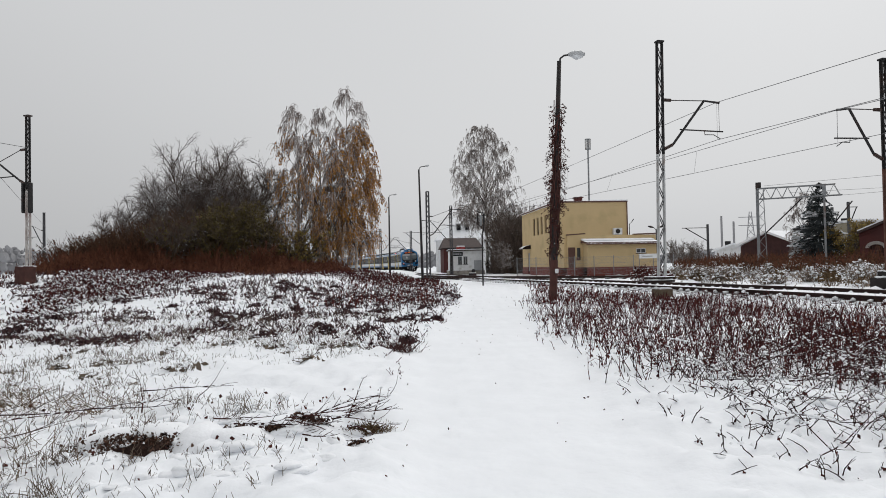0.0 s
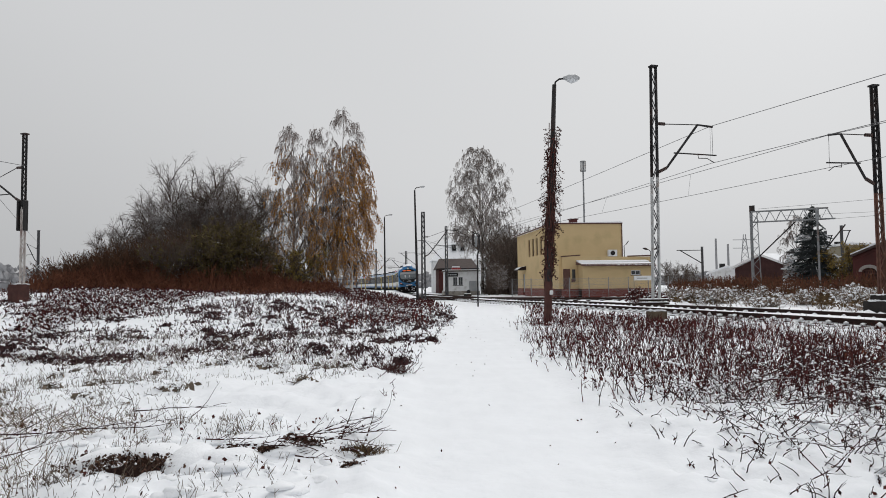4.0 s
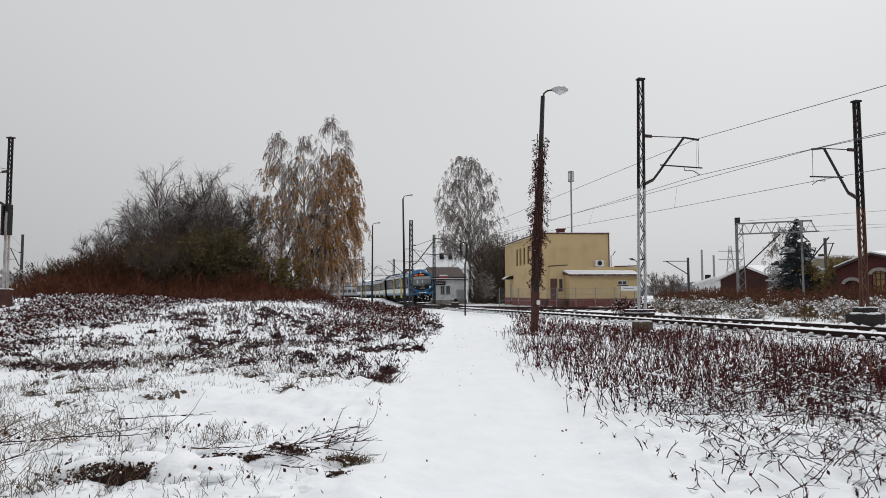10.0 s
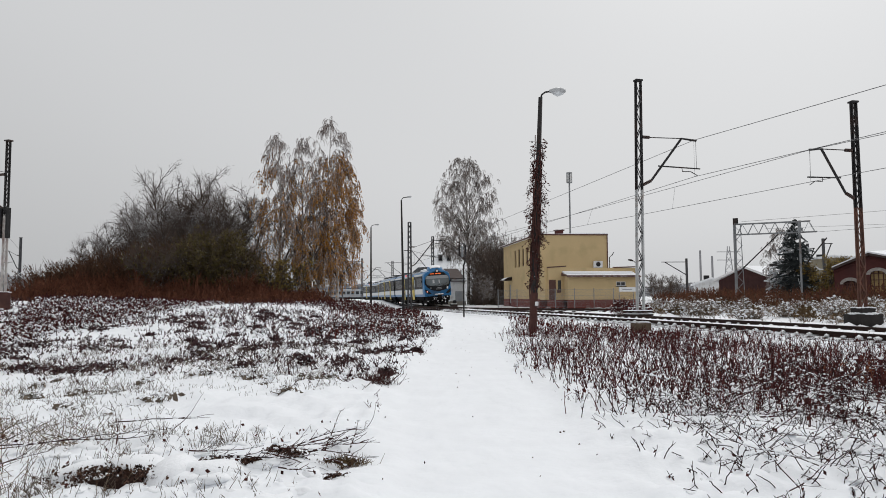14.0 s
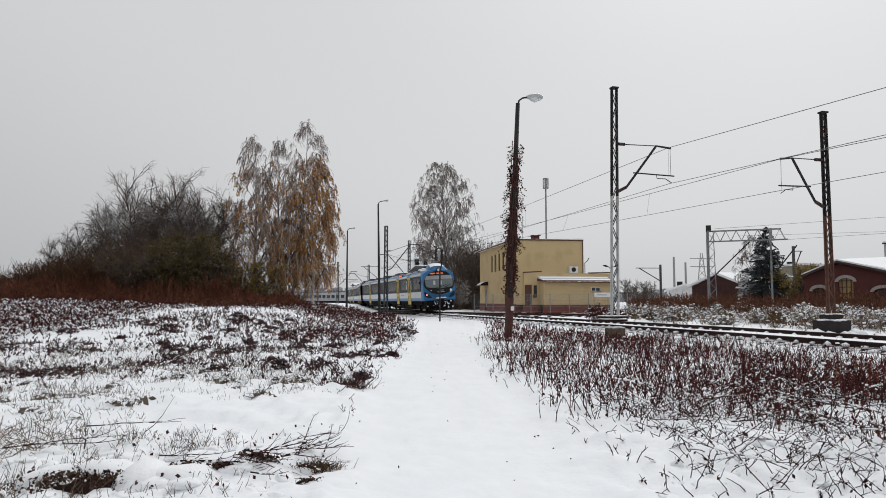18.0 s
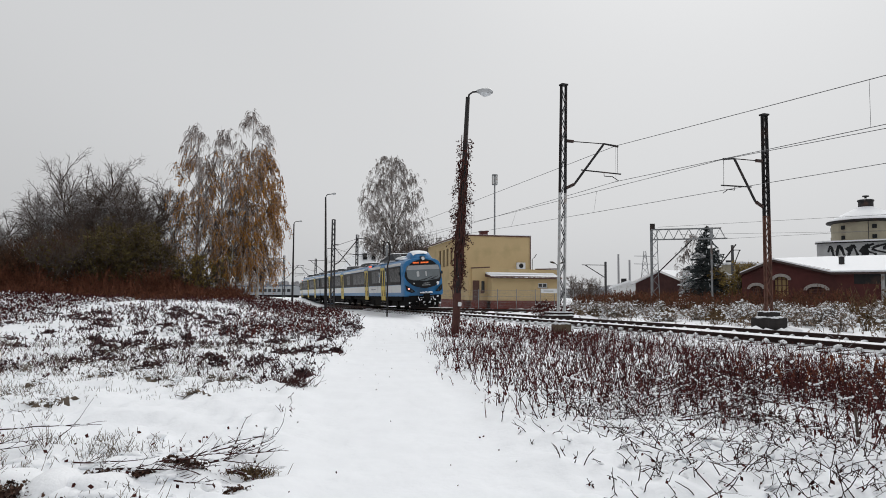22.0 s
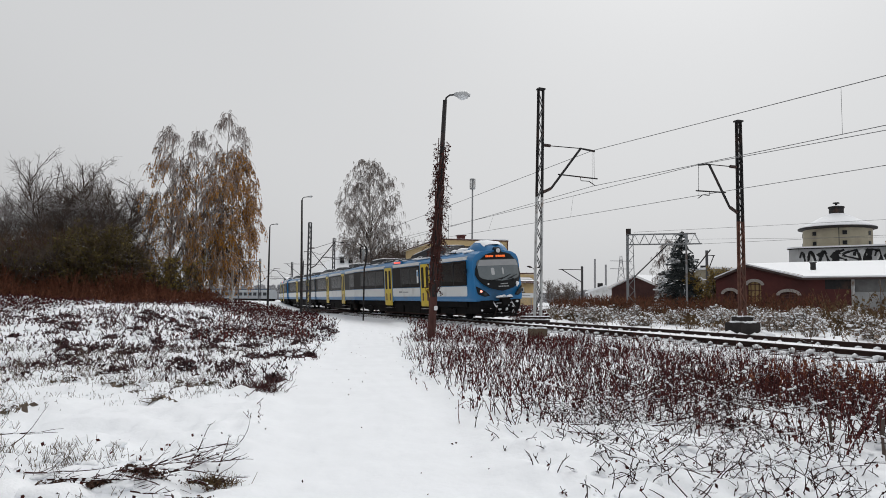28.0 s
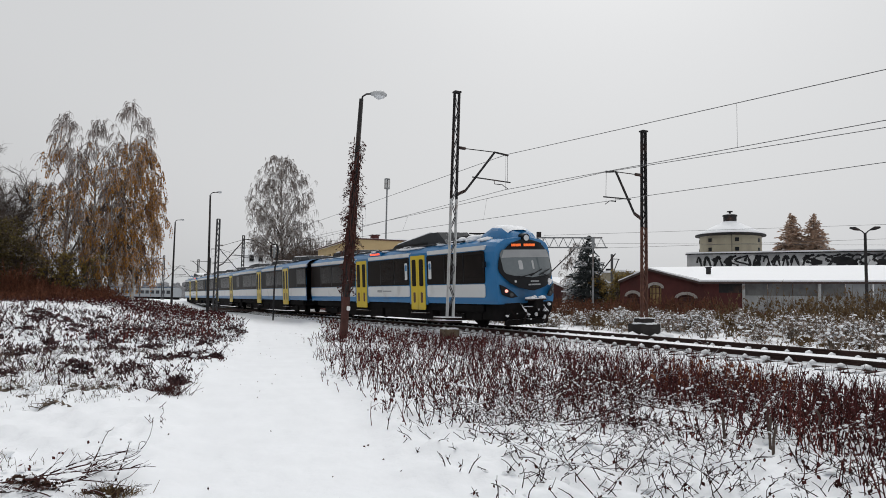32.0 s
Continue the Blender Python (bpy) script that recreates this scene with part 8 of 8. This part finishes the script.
# the brush pile by the path
for k, (x, y, turn, ln, up, tw) in enumerate(((-1.75, 5.95, 10, 1.15, 0.05, 9), (-1.5, 6.2, 12, 1.0, 0.05, 9), (-1.3, 6.1, -2, 0.85, 0.03, 9), (-1.85, 5.85, 18, 0.8, 0.02, 7),
                                              (-1.25, 6.6, 24, 0.6, 0.15, 8), (-0.95, 6.35, 70, 0.4, 0.9, 4), (-2.2, 6.3, 2, 0.7, 0.02, 4), (-0.72, 6.25, 80, 0.36, 1.2, 3),
                                              (-1.25, 5.75, -35, 0.4, 0.02, 4), (-1.7, 6.1, -8, 0.9, 0.02, 8), (-1.05, 6.1, 20, 0.45, 0.2, 6), (-1.5, 5.85, 30, 0.5, 0.1, 6),
                                              (-1.15, 6.75, 15, 0.5, 0.35, 7), (-1.0, 6.5, 5, 0.55, 0.12, 7), (-1.45, 6.0, 4, 0.6, 0.04, 8), (-0.9, 6.05, -14, 0.45, 0.04, 5))):
    fallen_branch(x, y, turn, ln, 300 + k, "dark broken branch in a snowy brush pile", up, tw, flat=0.45, r=0.0075, bend=0.16)
for k, (x, y, turn, ln, up, tw) in enumerate(((-3.5, 7.9, -28, 1.3, 0.03, 2), (-4.6, 6.4, 0, 2.2, 0.02, 4), (-3.55, 6.7, 12, 0.9, 0.02, 3), (-2.95, 6.6, 110, 0.45, 0.6, 4), (-4.4, 5.6, 118, 0.9, 0.5, 5),
                                              (-3.9, 5.3, 30, 0.9, 0.1, 5), (-5.0, 5.9, -8, 1.2, 0.05, 5), (-4.2, 6.0, 25, 0.8, 0.1, 4), (-4.9, 6.7, 100, 0.6, 0.6, 3))):
    fallen_branch(x, y, turn, ln, 330 + k, "thin dark branch lying on the snow", up, tw, r=0.008, flat=0.5)
rnd = random.Random(5)
for k in range(120):
    x = rnd.uniform(2.6, 8.2)
    y = rnd.uniform(4.8, 9.8)
    if x < path_mid(y) + path_half(y) + 0.5 or bare_patch(x, y) < 0.7:
        continue
    fallen_branch(x, y, rnd.uniform(-75, 75) + (180 if rnd.random() < 0.4 else 0), rnd.uniform(0.6, 1.5), 360 + k, "bent bramble shoot arching over the snow", rnd.uniform(0.05, 0.5), 6, r=0.005, flat=0.9, bend=0.24)
for k in range(26):
    y = rnd.uniform(7.6, 11.2)
    fallen_branch(rnd.uniform(3.3, 3.0 + 0.55 * y), y, rnd.uniform(-45, 35) + (180 if k % 3 == 0 else 0), rnd.uniform(0.8, 1.8), 430 + k, "dark fallen branch among the weeds", rnd.uniform(0.03, 0.3), 8, r=0.010, flat=0.6, bend=0.16)
for k, (x, y) in enumerate(((5.2, 6.0), (5.35, 6.2), (5.05, 6.5), (5.7, 6.6), (6.1, 6.3))):
    st = thing("cut_stem", at_land(x, y, k * 40), "dark cut weed stem standing in snow", "stem", "cut stems")
    part("stem", Shape().tube([(0, 0, 0), (0.02, 0.01, 0.2 + 0.05 * k), (0.05, 0, 0.34 + 0.03 * k)], [0.016, 0.014, 0.013], 6), BARK, st)


# dark hollows under the snow at the field's edge: litter added as their shade, with snow cushions over their rims
for k, (x, y, w) in enumerate(((-2.5, 5.55, 0.22), (-2.15, 5.85, 0.09), (-1.5, 5.9, 0.05), (-1.2, 6.12, 0.06), (-1.35, 6.3, 0.06), (-0.78, 6.15, 0.08), (-0.75, 5.45, 0.04), (-1.9, 6.2, 0.05))):
    hollow = thing("leaf_heap", at_land(x, y), "dark leaf litter added as the shade of a gap in the snow", "leaves", "leaf heaps")
    hs, rnd = Shape(), random.Random(12 + k)
    hz = 0.16 if k == 0 else 0.10
    for _ in range(int(8000 * w)):
        leaf(hs, Vector((rnd.gauss(0, w), rnd.gauss(0, w * 0.45), rnd.uniform(0.0, hz))), rnd, rnd.uniform(0.018, 0.045), 0.2)
    part("leaf_litter", hs, SHADE_LEAF, hollow, fix=False, kind="stuff")
    part("soil", Shape().lump((0, 0, 0.02), w * 1.25, 0.5, rnd), SHADE_SOIL, hollow, "dark lump deepening the shade of the gap", smooth=True)
    if k == 0:
        brow = Shape()
        for dx, dy, r in ((0.42, 0.22, 0.30), (0.05, 0.30, 0.26), (-0.30, 0.26, 0.22), (0.72, 0.20, 0.26), (0.62, 0.02, 0.17)):
            mound(brow, (dx, dy, 0.02), r, 0.62, rnd, 1.4)
        part("snow_brow", brow, SNOW_CLUMP, hollow, "thick rounded snow over the hollow", smooth=True, fix=False)
    cs = Shape()
    for _ in range(int(44 * w)):
        a = rnd.uniform(0, 6.283)
        mound(cs, (math.cos(a) * w * 1.7, math.sin(a) * w * 1.1 + 0.05, 0.03), rnd.uniform(0.05, 0.10), 0.45, rnd, 1.5)
    part("snow_rim", cs, SNOW_CLUMP, hollow, "rounded snow over the rim", smooth=True, fix=False, kind="stuff")
for x, y, k in ((-0.72, 6.12, 0), (-1.09, 11.9, 1), (-0.85, 11.7, 2)):
    tuft = thing("grass_tuft", at_land(x, y), "brown grass tuft half under snow" if k == 0 else "low dark shrub pressed down by snow", "grass", "tufts")
    ts, tl = Shape(), Shape()
    rnd = random.Random(600 + k)
    for _ in range(220 if k == 0 else 150):
        a = rnd.uniform(0, 6.283)
        w = 0.08 if k == 0 else 0.16
        p = Vector((rnd.gauss(0, w), rnd.gauss(0, w * 0.5), 0))
        limb(ts, p, Vector((math.cos(a) * 0.7, math.sin(a) * 0.7, 1)), rnd.uniform(0.09, 0.20) * (1.0 if k == 0 else 1.6), 0.004 if k == 0 else 0.006, rnd, 2, 0.3, -0.1, 3, 0.4)
    part("blade_mass", ts, TAWNY if k == 0 else DEAD_TWIG, tuft, fix=False, kind="stuff")


# bits of leaf and bark on the trodden snow
bits, rnd = Shape(), random.Random(31)
for _ in range(70):
    y = rnd.uniform(4.5, 30)
    x = path_mid(y) + rnd.uniform(-1.3, 1.3) * path_half(y)
    leaf(bits, Vector((x, y, land(x, y) + 0.012)), rnd, rnd.uniform(0.015, 0.04), -0.6)
made = 0
while made < 220:
    x, y = rnd.uniform(1.9, 8.5), rnd.uniform(4.6, 10.0)
    if rnd.random() < right_front(x, y):
        made += 1
        leaf(bits, Vector((x, y, land(x, y) + rnd.uniform(0.01, 0.10))), rnd, rnd.uniform(0.012, 0.035), rnd.uniform(-0.6, 0.9))
made = 0
while made < 200:
    x, y = rnd.uniform(-6.0, 0.2), rnd.uniform(4.6, 8.0)
    if x < path_mid(y) - path_half(y) - 0.2:
        made += 1
        leaf(bits, Vector((x, y, land(x, y) + rnd.uniform(0.01, 0.08))), rnd, rnd.uniform(0.02, 0.06), rnd.uniform(-0.6, 0.6))
tagged(part("leaf_bits", bits, DEAD_LEAF, fix=False), "scraps of dead leaf on the snow", "leaves", kind="stuff")


# ---- the other line on the left, a crossing sign, the far train, the misty woods ----
def left_line():
    t = thing("other_track", Matrix.Identity(4), "snowy rails of another line on a low bank", "railway track", kind="structure")
    a, b = Vector((-17.5, 24, 0.95)), Vector((-46.0, 84, 1.40))
    d = (b - a).normalized()
    n = Vector((d.y, -d.x, 0))
    part("bank", Shape().prism([(-2.4, -1.6), (-1.6, -0.12), (1.6, -0.12), (2.4, -1.6)], "y", 0, (b - a).length), SNOW, t)
    t.children[0].matrix_basis = Matrix.Translation(a) @ Matrix.Rotation(math.atan2(d.y, d.x) - math.pi / 2, 4, "Z")
    for k in (-0.75, 0.75):
        part("rail", Shape().bar(a + n * k, b + n * k, 0.07, 0.15), RAIL, t)


left_line()
cross = thing("crossing_sign", pose(-27.9, 48.3, 1.2, 0, 0, 25), "white crossed boards on a post", "sign")
part("post", Shape().tube([(0, 0, -0.3), (0, 0, 2.1)], 0.04, 8), GALV, cross)
for k in (-1, 1):
    part("board", Shape().bar((-0.5 * k, -0.05, 1.5), (0.5 * k, -0.05, 2.3), 0.03, 0.16, up=(0, 1, 0)), WHITE_PAINT, cross)
part("plate", Shape().box(-0.18, 0.18, -0.06, -0.03, 0.85, 1.15), WHITE_PAINT, cross)

parked = thing("parked_train", pose(-26.5, 221.0, 0.4, 0, 0, 126), "pale standing train half hidden behind the birches", "train")
part("body", Shape().prism([(-1.4, 0.9), (1.4, 0.9), (1.44, 2.8), (1.1, 3.3), (0, 3.5), (-1.1, 3.3), (-1.44, 2.8)], "x", -20, 20), TRAIN_PALE, parked)
for k in range(14):
    part("window", Shape().box(-19 + k * 2.7, -17.2 + k * 2.7, 1.44, 1.46, 1.8, 2.7), PANE, parked)
    if k < 13:
        part("roof_gear", Shape().box(-18 + k * 2.9, -17 + k * 2.9, -0.6, 0.6, 3.45, 3.75), ROOF_GREY, parked)
part("underframe", Shape().box(-19.5, 19.5, -1.2, 1.2, 0.1, 0.9), UNDER, parked)


def misty_woods():
    rnd = random.Random(88)
    s = Shape()
    for k in range(1500):
        a = radians(-75 + 150 * k / 1500)
        r = rnd.uniform(300, 380)
        h = (6 + 4 * noise.noise((k * 0.02, 0, 0)) + rnd.uniform(-1, 1.5)) * (1.7 if k < 530 else 1.1 if k < 940 else 0.9)
        for z in (0.3, 0.6, 0.85):
            s.lump((r * math.sin(a) + rnd.uniform(-1.5, 1.5), r * math.cos(a), h * z), rnd.uniform(1.0, 2.2) * (1.2 - 0.6 * z), h / 9, rnd)
    # the mist on the woods is only their pale colour
    ob = part("misty_woods", s, HAZE_GREY, fix=False)
    tagged(ob, "line of far woods, mist put into their pale grey", "woods", kind="stuff")


misty_woods()

motions()
